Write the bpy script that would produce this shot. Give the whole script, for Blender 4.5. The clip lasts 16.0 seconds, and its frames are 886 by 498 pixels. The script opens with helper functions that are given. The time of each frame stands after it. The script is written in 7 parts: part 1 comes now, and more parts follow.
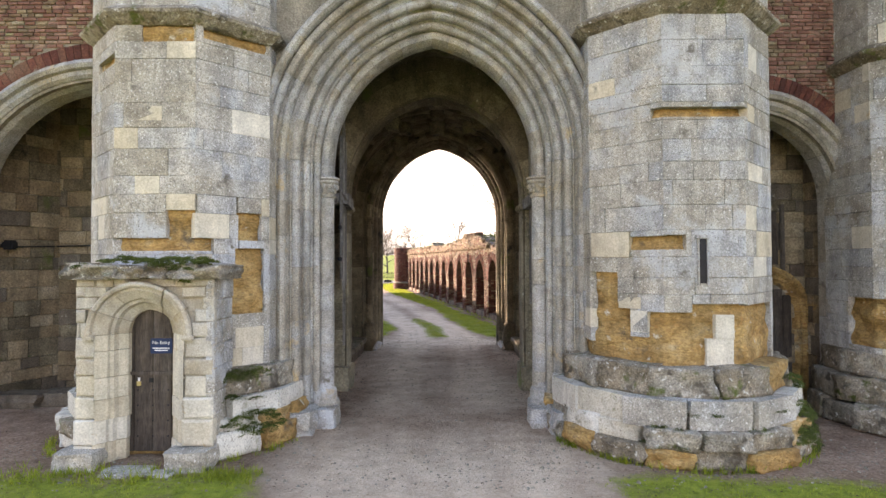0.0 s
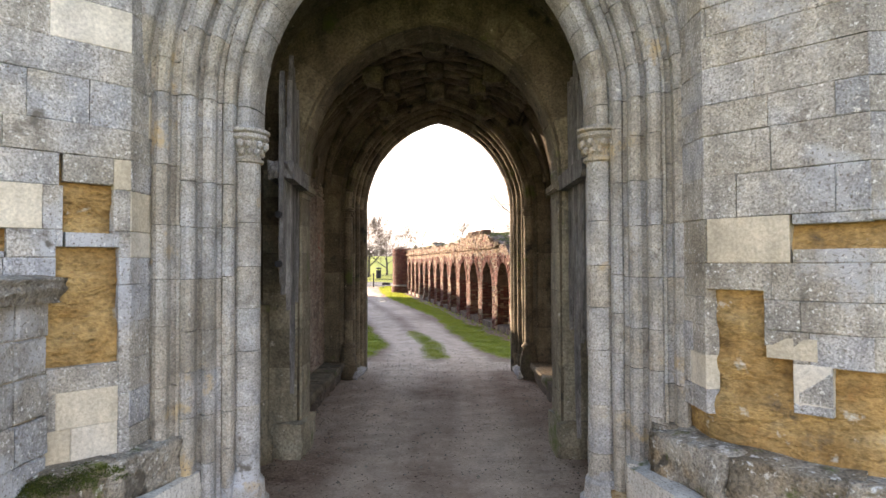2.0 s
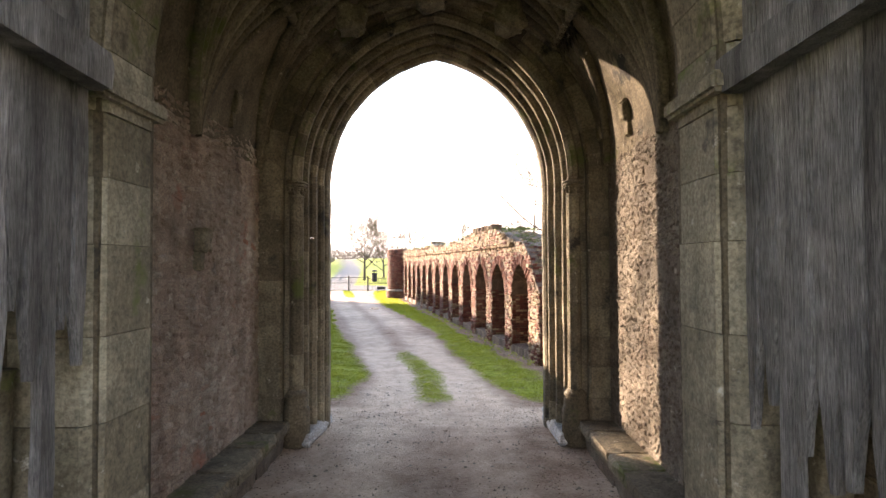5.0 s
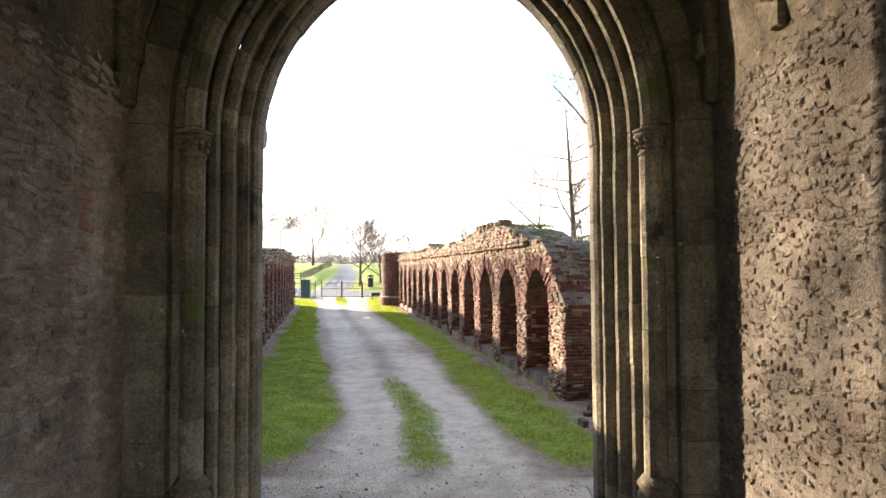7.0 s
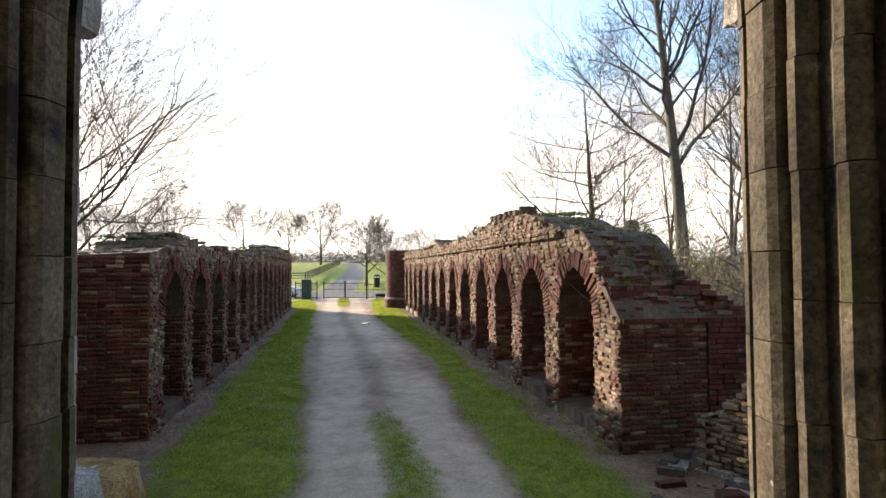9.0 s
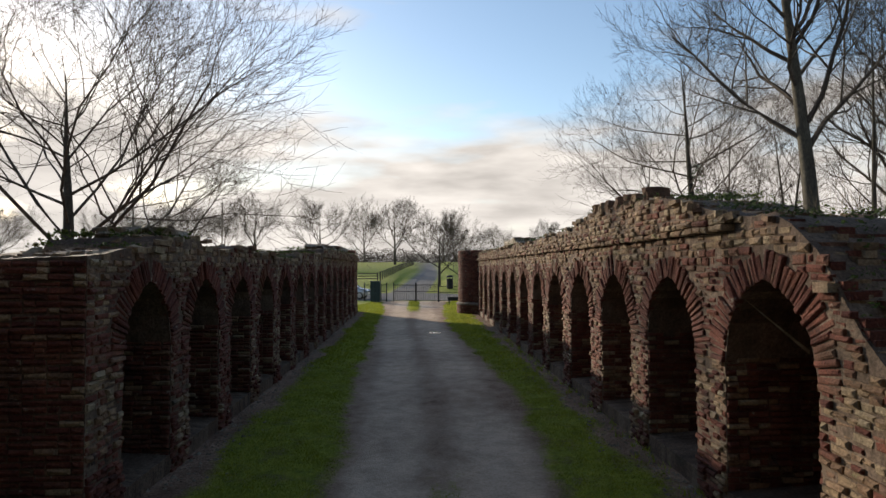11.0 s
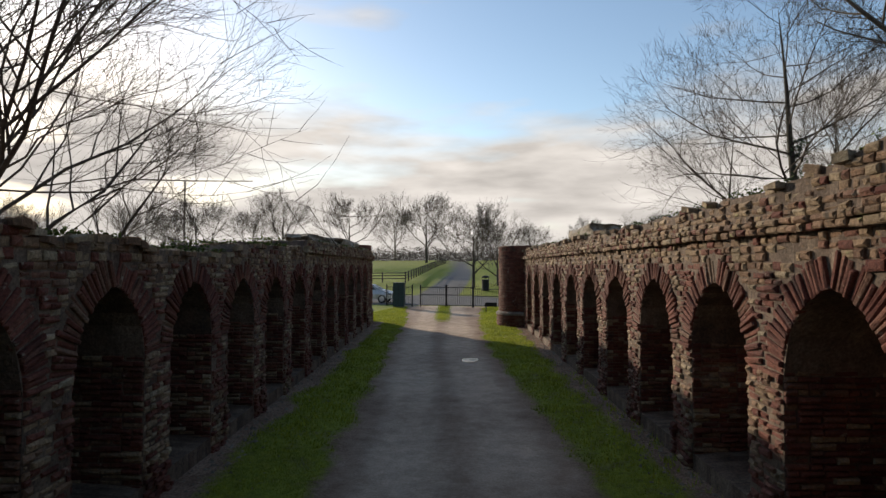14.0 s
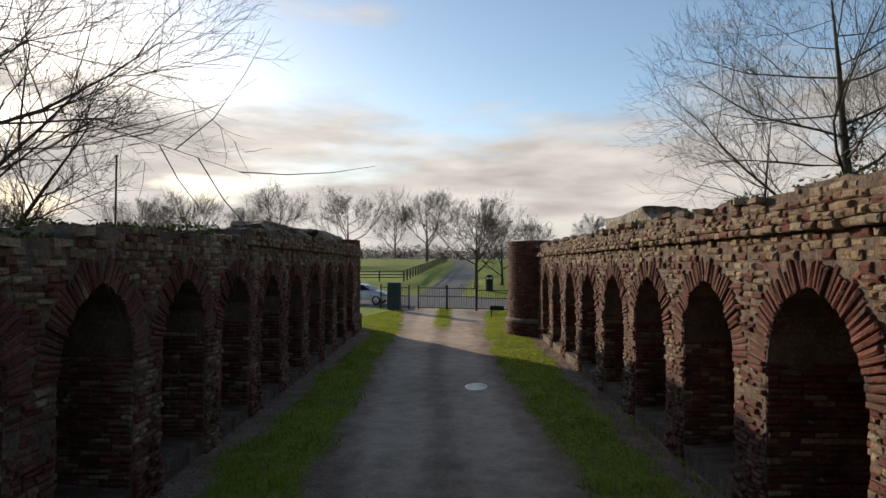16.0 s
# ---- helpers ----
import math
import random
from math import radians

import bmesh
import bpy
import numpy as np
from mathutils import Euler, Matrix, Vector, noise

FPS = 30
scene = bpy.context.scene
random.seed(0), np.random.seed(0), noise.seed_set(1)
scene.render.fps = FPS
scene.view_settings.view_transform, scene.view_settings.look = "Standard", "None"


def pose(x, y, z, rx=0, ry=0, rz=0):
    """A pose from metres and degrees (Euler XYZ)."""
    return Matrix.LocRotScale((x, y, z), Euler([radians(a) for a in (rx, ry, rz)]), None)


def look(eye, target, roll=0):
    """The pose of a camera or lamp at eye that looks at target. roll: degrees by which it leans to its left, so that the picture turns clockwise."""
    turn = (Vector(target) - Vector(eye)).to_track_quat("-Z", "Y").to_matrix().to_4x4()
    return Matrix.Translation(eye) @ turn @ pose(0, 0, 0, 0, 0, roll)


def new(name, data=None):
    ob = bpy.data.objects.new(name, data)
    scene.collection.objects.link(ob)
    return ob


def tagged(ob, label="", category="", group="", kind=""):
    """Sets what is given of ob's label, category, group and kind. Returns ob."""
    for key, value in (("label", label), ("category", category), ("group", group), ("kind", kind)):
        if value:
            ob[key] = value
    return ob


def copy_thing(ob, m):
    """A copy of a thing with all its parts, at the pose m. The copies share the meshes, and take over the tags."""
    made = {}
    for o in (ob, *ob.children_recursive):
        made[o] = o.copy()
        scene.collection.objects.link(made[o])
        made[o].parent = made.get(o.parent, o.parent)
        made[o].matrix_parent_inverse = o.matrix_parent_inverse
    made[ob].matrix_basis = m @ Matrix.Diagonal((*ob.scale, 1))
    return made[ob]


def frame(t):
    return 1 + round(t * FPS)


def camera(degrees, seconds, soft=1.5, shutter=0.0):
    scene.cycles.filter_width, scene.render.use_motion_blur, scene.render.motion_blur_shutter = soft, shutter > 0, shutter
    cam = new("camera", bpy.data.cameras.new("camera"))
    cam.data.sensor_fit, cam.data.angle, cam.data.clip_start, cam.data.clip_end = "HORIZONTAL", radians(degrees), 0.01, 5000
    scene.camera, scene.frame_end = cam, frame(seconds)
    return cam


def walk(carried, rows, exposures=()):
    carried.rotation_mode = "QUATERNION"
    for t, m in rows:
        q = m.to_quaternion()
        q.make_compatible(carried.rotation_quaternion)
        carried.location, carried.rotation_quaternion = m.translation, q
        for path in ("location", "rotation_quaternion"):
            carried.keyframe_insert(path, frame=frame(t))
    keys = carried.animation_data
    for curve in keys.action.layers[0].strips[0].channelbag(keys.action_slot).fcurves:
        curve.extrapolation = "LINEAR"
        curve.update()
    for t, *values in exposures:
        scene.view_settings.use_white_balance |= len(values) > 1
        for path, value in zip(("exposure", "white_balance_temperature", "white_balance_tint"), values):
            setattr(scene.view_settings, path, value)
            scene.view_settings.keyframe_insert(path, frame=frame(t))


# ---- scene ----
cam = camera(75.6, 16.0)
METRES, EYE, TILT, LEAN, TURN = 29.0, 2.54, 0.0, 0.0, 0.0
ROWS = [
    (0.0, 0.0, 0.0, 0.0, 0.0, 1.22, 0.22),
    (0.5, -0.0007, 0.0281, 0.0022, 0.14, 1.27, 0.23),
    (1.0, -0.002, 0.0656, 0.0034, 0.29, 1.32, 0.23),
    (1.5, 0.0004, 0.1017, 0.0038, 0.23, 1.34, 0.23),
    (2.0, 0.0019, 0.1255, 0.0021, 0.25, 1.3, 0.24),
    (2.5, 0.0014, 0.1471, 0.0028, 0.25, 1.3, 0.26),
    (3.0, 0.0006, 0.171, 0.003, 0.24, 1.3, 0.27),
    (3.5, -0.0005, 0.198, 0.0028, 0.22, 1.28, 0.26),
    (4.0, 0.0005, 0.2246, 0.003, 0.24, 1.26, 0.27),
    (6.5, 0.0021, 0.3669, 0.0007, 0.24, 1.99, 0.29),
    (7.0, 0.0031, 0.3948, 0.0017, 0.23, 1.99, 0.3),
    (7.5, 0.0039, 0.4233, -0.0002, 0.22, 1.98, 0.29),
    (8.0, 0.0026, 0.4504, 0.0019, 0.33, 1.98, 0.3),
    (8.5, 0.0043, 0.4771, 0.0009, 0.64, 1.95, 0.35),
    (9.0, 0.0053, 0.5034, 0.0019, 1.27, 1.91, 0.34),
    (9.5, 0.0028, 0.5302, 0.0035, 3.32, 1.87, 0.3),
    (12.0, -0.0141, 0.6994, 0.007, 10.69, 1.9, 0.18),
    (12.5, -0.022, 0.7415, 0.0071, 11.3, 1.86, 0.12),
    (13.0, -0.0306, 0.7829, 0.006, 11.91, 1.83, 0.06),
    (13.5, -0.039, 0.8225, 0.0071, 12.02, 1.78, 0.02),
    (14.0, -0.0464, 0.859, 0.0084, 12.05, 1.76, -0.06),
    (14.5, -0.0544, 0.8967, 0.008, 12.07, 1.71, -0.1),
    (15.0, -0.0615, 0.9308, 0.0084, 12.09, 1.67, -0.14),
    (15.5, -0.0673, 0.9604, 0.0089, 12.13, 1.62, -0.16),
    (16.0, -0.0726, 0.9921, 0.0084, 12.18, 1.6, -0.24),
]
EXPOSURES = [(0.0, 3.42, 8300, 24), (2.5, 3.55, 8300, 24), (4.2, 3.85, 8300, 24), (6.4, 3.95, 7900, 18), (7.0, 3.6, 7700, 17), (8.0, 3.3, 7700, 16), (9.0, 2.55, 7500, 14), (9.7, 1.78, 7350, 13), (12.0, 1.1, 7200, 13), (16.0, 0.9, 7200, 13)]
walk(cam, [(t, pose(0, 0, EYE, TILT, LEAN, TURN) @ pose(METRES * x, METRES * y, METRES * z, 90 + pitch, roll, yaw)) for t, x, y, z, yaw, pitch, roll in ROWS], EXPOSURES)

# ---- sky and sun ----
SUN_AZ, SUN_EL = 47.5, 12.5          # degrees left of +y, degrees up
SKY = 0.11
world = bpy.data.worlds.new("sky")
scene.world = world
world.use_nodes = True
wn, wl = world.node_tree.nodes, world.node_tree.links
wn.clear()
w_out = wn.new("ShaderNodeOutputWorld")
w_bg = wn.new("ShaderNodeBackground")
w_sky = wn.new("ShaderNodeTexSky")
w_sky.sky_type, w_sky.sun_disc = "NISHITA", False
w_sky.sun_elevation, w_sky.sun_rotation = radians(SUN_EL), radians(-SUN_AZ)
w_sky.air_density, w_sky.dust_density, w_sky.ozone_density = 1.0, 0.42, 2.2
w_co = wn.new("ShaderNodeTexCoord")
w_map = wn.new("ShaderNodeMapping")
w_map.inputs["Scale"].default_value = (1.6, 1.6, 7.0)
w_noise = wn.new("ShaderNodeTexNoise")
w_noise.inputs["Scale"].default_value, w_noise.inputs["Detail"].default_value = 1.5, 7
w_sep = wn.new("ShaderNodeSeparateXYZ")
w_low = wn.new("ShaderNodeMapRange")       # clouds bank up towards the horizon
w_low.inputs["From Min"].default_value, w_low.inputs["From Max"].default_value = 0.02, 0.34
w_low.inputs["To Min"].default_value, w_low.inputs["To Max"].default_value = 0.34, -0.10
w_add = wn.new("ShaderNodeMath")
w_ramp = wn.new("ShaderNodeMapRange")
w_ramp.inputs["From Min"].default_value, w_ramp.inputs["From Max"].default_value = 0.44, 0.66
w_mix = wn.new("ShaderNodeMix")
w_mix.data_type = "RGBA"
w_grey = wn.new("ShaderNodeMix")
w_grey.data_type = "RGBA"
w_bw = wn.new("ShaderNodeRGBToBW")
w_mul = wn.new("ShaderNodeVectorMath")
w_mul.operation = "SCALE"
w_mul.inputs["Scale"].default_value = 1.25
wl.new(w_co.outputs["Generated"], w_map.inputs["Vector"])
wl.new(w_map.outputs[0], w_noise.inputs["Vector"])
wl.new(w_co.outputs["Generated"], w_sep.inputs[0])
wl.new(w_sep.outputs["Z"], w_low.inputs["Value"])
wl.new(w_noise.outputs["Fac"], w_add.inputs[0])
wl.new(w_low.outputs[0], w_add.inputs[1])
wl.new(w_add.outputs[0], w_ramp.inputs["Value"])
wl.new(w_sky.outputs[0], w_bw.inputs[0])
w_cap = wn.new("ShaderNodeMath")            # cloud base: grey, no brighter than thick overcast
w_cap.operation = "MINIMUM"
w_cap.inputs[1].default_value = 3.4
w_tone = wn.new("ShaderNodeMapRange")
w_tone.inputs["From Min"].default_value, w_tone.inputs["From Max"].default_value = 0.35, 0.7
w_tone.inputs["To Min"].default_value, w_tone.inputs["To Max"].default_value = 1.15, 0.72
w_puff = wn.new("ShaderNodeTexNoise")
w_puff.inputs["Scale"].default_value, w_puff.inputs["Detail"].default_value = 4.0, 6
wl.new(w_map.outputs[0], w_puff.inputs["Vector"])
wl.new(w_puff.outputs["Fac"], w_tone.inputs["Value"])
wl.new(w_bw.outputs[0], w_cap.inputs[0])
wl.new(w_cap.outputs[0], w_mul.inputs[0])
wl.new(w_tone.outputs[0], w_mul.inputs["Scale"])
wl.new(w_ramp.outputs[0], w_mix.inputs["Factor"])
wl.new(w_sky.outputs[0], w_mix.inputs["A"])
wl.new(w_mul.outputs[0], w_mix.inputs["B"])
wl.new(w_mix.outputs["Result"], w_bg.inputs["Color"])
w_bg.inputs["Strength"].default_value = SKY
wl.new(w_bg.outputs[0], w_out.inputs[0])

sun = new("sun", bpy.data.lights.new("sun", "SUN"))
sun.data.energy, sun.data.angle, sun.data.color = 2.35, radians(0.6), (1.0, 0.91, 0.78)
a_, e_ = radians(SUN_AZ), radians(SUN_EL)
sun.matrix_world = look((-30, 40, 20), (-30 + math.sin(a_) * math.cos(e_), 40 - math.cos(a_) * math.cos(e_), 20 - math.sin(e_)))


# ---- materials ----
def material(name, stops, rough=0.85, grain=40.0, stain=2.5, bump=0.4, per_piece=0.7, spots=None, stain_amount=0.5, metal=0.0, stretch=(1, 1, 1), fine=0.012, coarse=0.02):
    """Piece colour from a ramp of (position, colour), broken up by stains and grain; spots: (colour, amount, size) of lichen or moss."""
    m = bpy.data.materials.new(name)
    m.use_nodes = True
    n, l = m.node_tree.nodes, m.node_tree.links
    b = n["Principled BSDF"]
    co = n.new("ShaderNodeTexCoord")
    geo = n.new("ShaderNodeNewGeometry")
    mp = n.new("ShaderNodeMapping")
    mp.inputs["Scale"].default_value = stretch
    l.new(geo.outputs["Position"], mp.inputs["Vector"])
    big = n.new("ShaderNodeTexNoise")
    big.inputs["Scale"].default_value, big.inputs["Detail"].default_value = stain, 5
    small = n.new("ShaderNodeTexNoise")
    small.inputs["Scale"].default_value, small.inputs["Detail"].default_value, small.inputs["Roughness"].default_value = grain, 6, 0.7
    l.new(mp.outputs[0], big.inputs["Vector"])
    l.new(mp.outputs[0], small.inputs["Vector"])
    info = n.new("ShaderNodeObjectInfo")
    add = n.new("ShaderNodeMath")
    l.new(info.outputs["Random"], add.inputs[0])
    l.new(geo.outputs["Random Per Island"], add.inputs[1])
    fr = n.new("ShaderNodeMath")
    fr.operation = "FRACT"
    l.new(add.outputs[0], fr.inputs[0])
    mixf = n.new("ShaderNodeMix")
    mixf.inputs["Factor"].default_value = per_piece
    sb = n.new("ShaderNodeMapRange")
    sb.inputs["From Min"].default_value, sb.inputs["From Max"].default_value = 0.3, 0.7
    l.new(big.outputs["Fac"], sb.inputs["Value"])
    l.new(sb.outputs[0], mixf.inputs["A"])
    l.new(fr.outputs[0], mixf.inputs["B"])
    ramp = n.new("ShaderNodeValToRGB")
    el = ramp.color_ramp.elements
    while len(el) < len(stops):
        el.new(0.5)
    for e, (p, c) in zip(el, stops):
        e.position, e.color = p, (*c, 1)
    l.new(mixf.outputs["Result"], ramp.inputs["Fac"])
    dark = n.new("ShaderNodeMix")
    dark.data_type, dark.blend_type = "RGBA", "MULTIPLY"
    dr = n.new("ShaderNodeMapRange")
    dr.inputs["From Min"].default_value, dr.inputs["From Max"].default_value = 0.35, 0.65
    dr.inputs["To Min"].default_value, dr.inputs["To Max"].default_value = 1 - stain_amount, 1.12
    l.new(small.outputs["Fac"], dr.inputs["Value"])
    dark.inputs["Factor"].default_value = 1.0
    l.new(ramp.outputs["Color"], dark.inputs["A"])
    l.new(dr.outputs[0], dark.inputs["B"])
    last = dark.outputs["Result"]
    for scale_, lo_, hi_, str_ in ((4.5, 1 - 0.55 * stain_amount, 1.1, (1, 1, 1)), (1.1, 1 - 0.6 * stain_amount, 1.12, (2.2, 2.2, 0.35))):
        m2 = n.new("ShaderNodeMapping")
        m2.inputs["Scale"].default_value = str_
        l.new(geo.outputs["Position"], m2.inputs["Vector"])
        t2 = n.new("ShaderNodeTexNoise")
        t2.inputs["Scale"].default_value, t2.inputs["Detail"].default_value, t2.inputs["Roughness"].default_value = scale_, 8, 0.68
        l.new(m2.outputs[0], t2.inputs["Vector"])
        r2 = n.new("ShaderNodeMapRange")
        r2.inputs["From Min"].default_value, r2.inputs["From Max"].default_value = 0.36, 0.60
        r2.inputs["To Min"].default_value, r2.inputs["To Max"].default_value = lo_, hi_
        l.new(t2.outputs["Fac"], r2.inputs["Value"])
        x2 = n.new("ShaderNodeMix")
        x2.data_type, x2.blend_type = "RGBA", "MULTIPLY"
        x2.inputs["Factor"].default_value = 1.0
        l.new(last, x2.inputs["A"])
        l.new(r2.outputs[0], x2.inputs["B"])
        last = x2.outputs["Result"]
    for k, (colour, amount, size) in enumerate(spots or ()):
        sp = n.new("ShaderNodeTexNoise")
        sp.inputs["Scale"].default_value, sp.inputs["Detail"].default_value, sp.inputs["Roughness"].default_value = size, 7, 0.65
        off = n.new("ShaderNodeVectorMath")
        off.inputs[1].default_value = (17.3 * (k + 1), 4.1, 9.7)
        l.new(geo.outputs["Position"], off.inputs[0])
        l.new(off.outputs[0], sp.inputs["Vector"])
        sr = n.new("ShaderNodeMapRange")
        sr.inputs["From Min"].default_value, sr.inputs["From Max"].default_value = 0.72 - 0.35 * amount, 0.80 - 0.35 * amount
        l.new(sp.outputs["Fac"], sr.inputs["Value"])
        mm = n.new("ShaderNodeMix")
        mm.data_type = "RGBA"
        l.new(sr.outputs[0], mm.inputs["Factor"])
        l.new(last, mm.inputs["A"])
        mm.inputs["B"].default_value = (*colour, 1)
        last = mm.outputs["Result"]
    l.new(last, b.inputs["Base Color"])
    b.inputs["Roughness"].default_value, b.inputs["Metallic"].default_value = rough, metal
    b.inputs["Specular IOR Level"].default_value = 0.25
    bp = n.new("ShaderNodeBump")
    bp.inputs["Strength"].default_value, bp.inputs["Distance"].default_value = bump, fine
    l.new(small.outputs["Fac"], bp.inputs["Height"])
    bp2 = n.new("ShaderNodeBump")
    bp2.inputs["Strength"].default_value, bp2.inputs["Distance"].default_value = bump, coarse
    mid = n.new("ShaderNodeTexNoise")
    mid.inputs["Scale"].default_value, mid.inputs["Detail"].default_value = grain / 4, 4
    l.new(mp.outputs[0], mid.inputs["Vector"])
    l.new(mid.outputs["Fac"], bp2.inputs["Height"])
    l.new(bp.outputs[0], bp2.inputs["Normal"])
    l.new(bp2.outputs[0], b.inputs["Normal"])
    return m


def plain(name, colour, rough=0.6, metal=0.0):
    return material(name, [(0.0, tuple(c * 0.8 for c in colour)), (1.0, colour)], rough=rough, metal=metal, bump=0.15, stain_amount=0.2, per_piece=0.2)


LICHEN = ((0.68, 0.67, 0.63), 0.40, 30.0)
BLUISH = ((0.43, 0.44, 0.445), 0.48, 0.8)
RUSTY = ((0.47, 0.35, 0.20), 0.30, 1.6)
SOOT = ((0.14, 0.125, 0.105), 0.30, 3.2)
PITS = ((0.17, 0.15, 0.125), 0.46, 46.0)
M_ASHLAR = material("limestone_ashlar", [(0.0, (0.38, 0.325, 0.245)), (0.25, (0.47, 0.425, 0.35)), (0.55, (0.52, 0.485, 0.425)), (0.8, (0.47, 0.48, 0.49)), (1.0, (0.62, 0.57, 0.475))],
                    grain=58, stain=1.3, bump=0.9, per_piece=0.5, stain_amount=0.55, spots=[BLUISH, LICHEN, SOOT, PITS])
M_PALE = material("pale_dressed_repair_stone", [(0.0, (0.44, 0.395, 0.31)), (0.5, (0.54, 0.51, 0.44)), (1.0, (0.60, 0.58, 0.53))], grain=50, stain=2.0, bump=0.3, stain_amount=0.3, spots=[((0.25, 0.23, 0.19), 0.34, 5.5), ((0.09, 0.11, 0.03), 0.28, 3.0), PITS])
M_BROWN = material("brown_recess_stone", [(0.0, (0.15, 0.105, 0.065)), (0.4, (0.27, 0.20, 0.125)), (0.75, (0.36, 0.285, 0.19)), (1.0, (0.44, 0.385, 0.30))], grain=30, stain=1.2, bump=0.6, per_piece=0.6, stain_amount=0.5, spots=[((0.07, 0.06, 0.045), 0.30, 1.4), ((0.36, 0.23, 0.10), 0.30, 1.7)])
M_BAYBRICK = material("mellow_red_brick", [(0.0, (0.13, 0.06, 0.045)), (0.4, (0.24, 0.11, 0.08)), (0.75, (0.31, 0.165, 0.12)), (1.0, (0.40, 0.29, 0.22))], grain=38, stain=0.8, bump=0.6, per_piece=0.6, stain_amount=0.45, spots=[((0.42, 0.37, 0.30), 0.26, 3.0), ((0.06, 0.05, 0.04), 0.26, 1.6)])
M_PLINTH = material("mossy_plinth_stone", [(0.0, (0.20, 0.15, 0.095)), (0.35, (0.36, 0.30, 0.22)), (0.7, (0.46, 0.42, 0.35)), (1.0, (0.38, 0.25, 0.12))], grain=46, stain=3.0, bump=1.0,
                    per_piece=0.5, stain_amount=0.6, spots=[((0.60, 0.58, 0.52), 0.40, 13.0), ((0.10, 0.085, 0.065), 0.46, 4.0), ((0.085, 0.105, 0.022), 0.38, 2.6)], coarse=0.06)
M_CREAM = material("pale_repair_limestone", [(0.0, (0.46, 0.39, 0.28)), (0.5, (0.53, 0.475, 0.375)), (1.0, (0.57, 0.535, 0.465))], grain=40, stain=2.2, bump=0.35, stain_amount=0.25, spots=[((0.36, 0.24, 0.11), 0.26, 2.4), ((0.22, 0.20, 0.17), 0.2, 3.0)])
M_OCHRE = material("ochre_core_stone", [(0.0, (0.22, 0.125, 0.045)), (0.3, (0.40, 0.235, 0.085)), (0.7, (0.50, 0.325, 0.135)), (1.0, (0.42, 0.36, 0.26))], grain=22, stain=2.6, bump=1.0,
                   per_piece=0.3, stain_amount=0.45, stretch=(1, 1, 1.7), spots=[((0.13, 0.095, 0.06), 0.34, 2.0), ((0.33, 0.17, 0.06), 0.30, 3.1), ((0.52, 0.48, 0.40), 0.27, 4.5)], coarse=0.09)
M_MOULD = material("moulded_limestone", [(0.0, (0.33, 0.285, 0.225)), (0.35, (0.43, 0.39, 0.325)), (0.7, (0.44, 0.435, 0.42)), (1.0, (0.55, 0.48, 0.36))], grain=55, stain=1.2, bump=0.8,
                   per_piece=0.5, stain_amount=0.48, spots=[((0.43, 0.435, 0.435), 0.38, 1.0), ((0.60, 0.585, 0.53), 0.26, 14.0), RUSTY, SOOT, PITS])
# damp stone, its base colour lowered further to carry the passage's shade
M_INNER = material("damp_shade_toned_stone", [(0.0, (0.095, 0.078, 0.052)), (0.4, (0.175, 0.142, 0.095)), (0.75, (0.235, 0.198, 0.135)), (1.0, (0.36, 0.295, 0.195))], grain=34, stain=1.1, bump=0.6,
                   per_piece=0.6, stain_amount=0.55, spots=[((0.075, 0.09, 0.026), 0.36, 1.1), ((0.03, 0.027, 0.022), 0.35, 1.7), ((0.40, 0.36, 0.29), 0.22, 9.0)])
M_JAMB = material("pale_green_stained_stone", [(0.0, (0.17, 0.145, 0.095)), (0.4, (0.27, 0.235, 0.165)), (0.75, (0.34, 0.305, 0.22)), (1.0, (0.45, 0.38, 0.26))], grain=34, stain=1.1, bump=0.6,
                  per_piece=0.6, stain_amount=0.5, spots=[((0.12, 0.145, 0.05), 0.36, 1.3), ((0.06, 0.055, 0.045), 0.30, 1.9), ((0.46, 0.43, 0.36), 0.26, 9.0)])
M_RUBBLE = material("rubble_wall", [(0.0, (0.115, 0.075, 0.055)), (0.4, (0.165, 0.132, 0.10)), (0.75, (0.205, 0.173, 0.137)), (0.93, (0.28, 0.245, 0.20)), (1.0, (0.28, 0.10, 0.055))], grain=60, stain=1.6, bump=1.0,
                    per_piece=0.55, stain_amount=0.5, spots=[((0.085, 0.07, 0.055), 0.30, 2.0), ((0.36, 0.33, 0.27), 0.22, 7.0)], coarse=0.018)
M_WALLMIX = material("brown_brick_and_rubble", [(0.0, (0.20, 0.125, 0.095)), (0.35, (0.33, 0.245, 0.19)), (0.7, (0.42, 0.34, 0.27)), (0.92, (0.52, 0.45, 0.365)), (1.0, (0.42, 0.19, 0.125))], grain=60, stain=1.0, bump=1.0,
                     per_piece=0.5, stain_amount=0.5, spots=[((0.10, 0.08, 0.065), 0.32, 2.0), ((0.30, 0.14, 0.10), 0.36, 0.9), ((0.46, 0.42, 0.35), 0.24, 7.0)], coarse=0.018)
M_MORTAR = material("old_lime_mortar", [(0.0, (0.24, 0.20, 0.15)), (1.0, (0.36, 0.32, 0.25))], grain=40, bump=0.8, stain_amount=0.5)
M_BRICK = material("old_red_brick", [(0.0, (0.055, 0.021, 0.017)), (0.3, (0.135, 0.042, 0.029)), (0.6, (0.19, 0.066, 0.044)), (0.85, (0.20, 0.108, 0.07)), (1.0, (0.32, 0.235, 0.16))], grain=38, stain=0.9, bump=0.8,
                   per_piece=0.55, stain_amount=0.5, spots=[((0.34, 0.30, 0.235), 0.26, 6.0), ((0.045, 0.035, 0.03), 0.28, 1.8)])
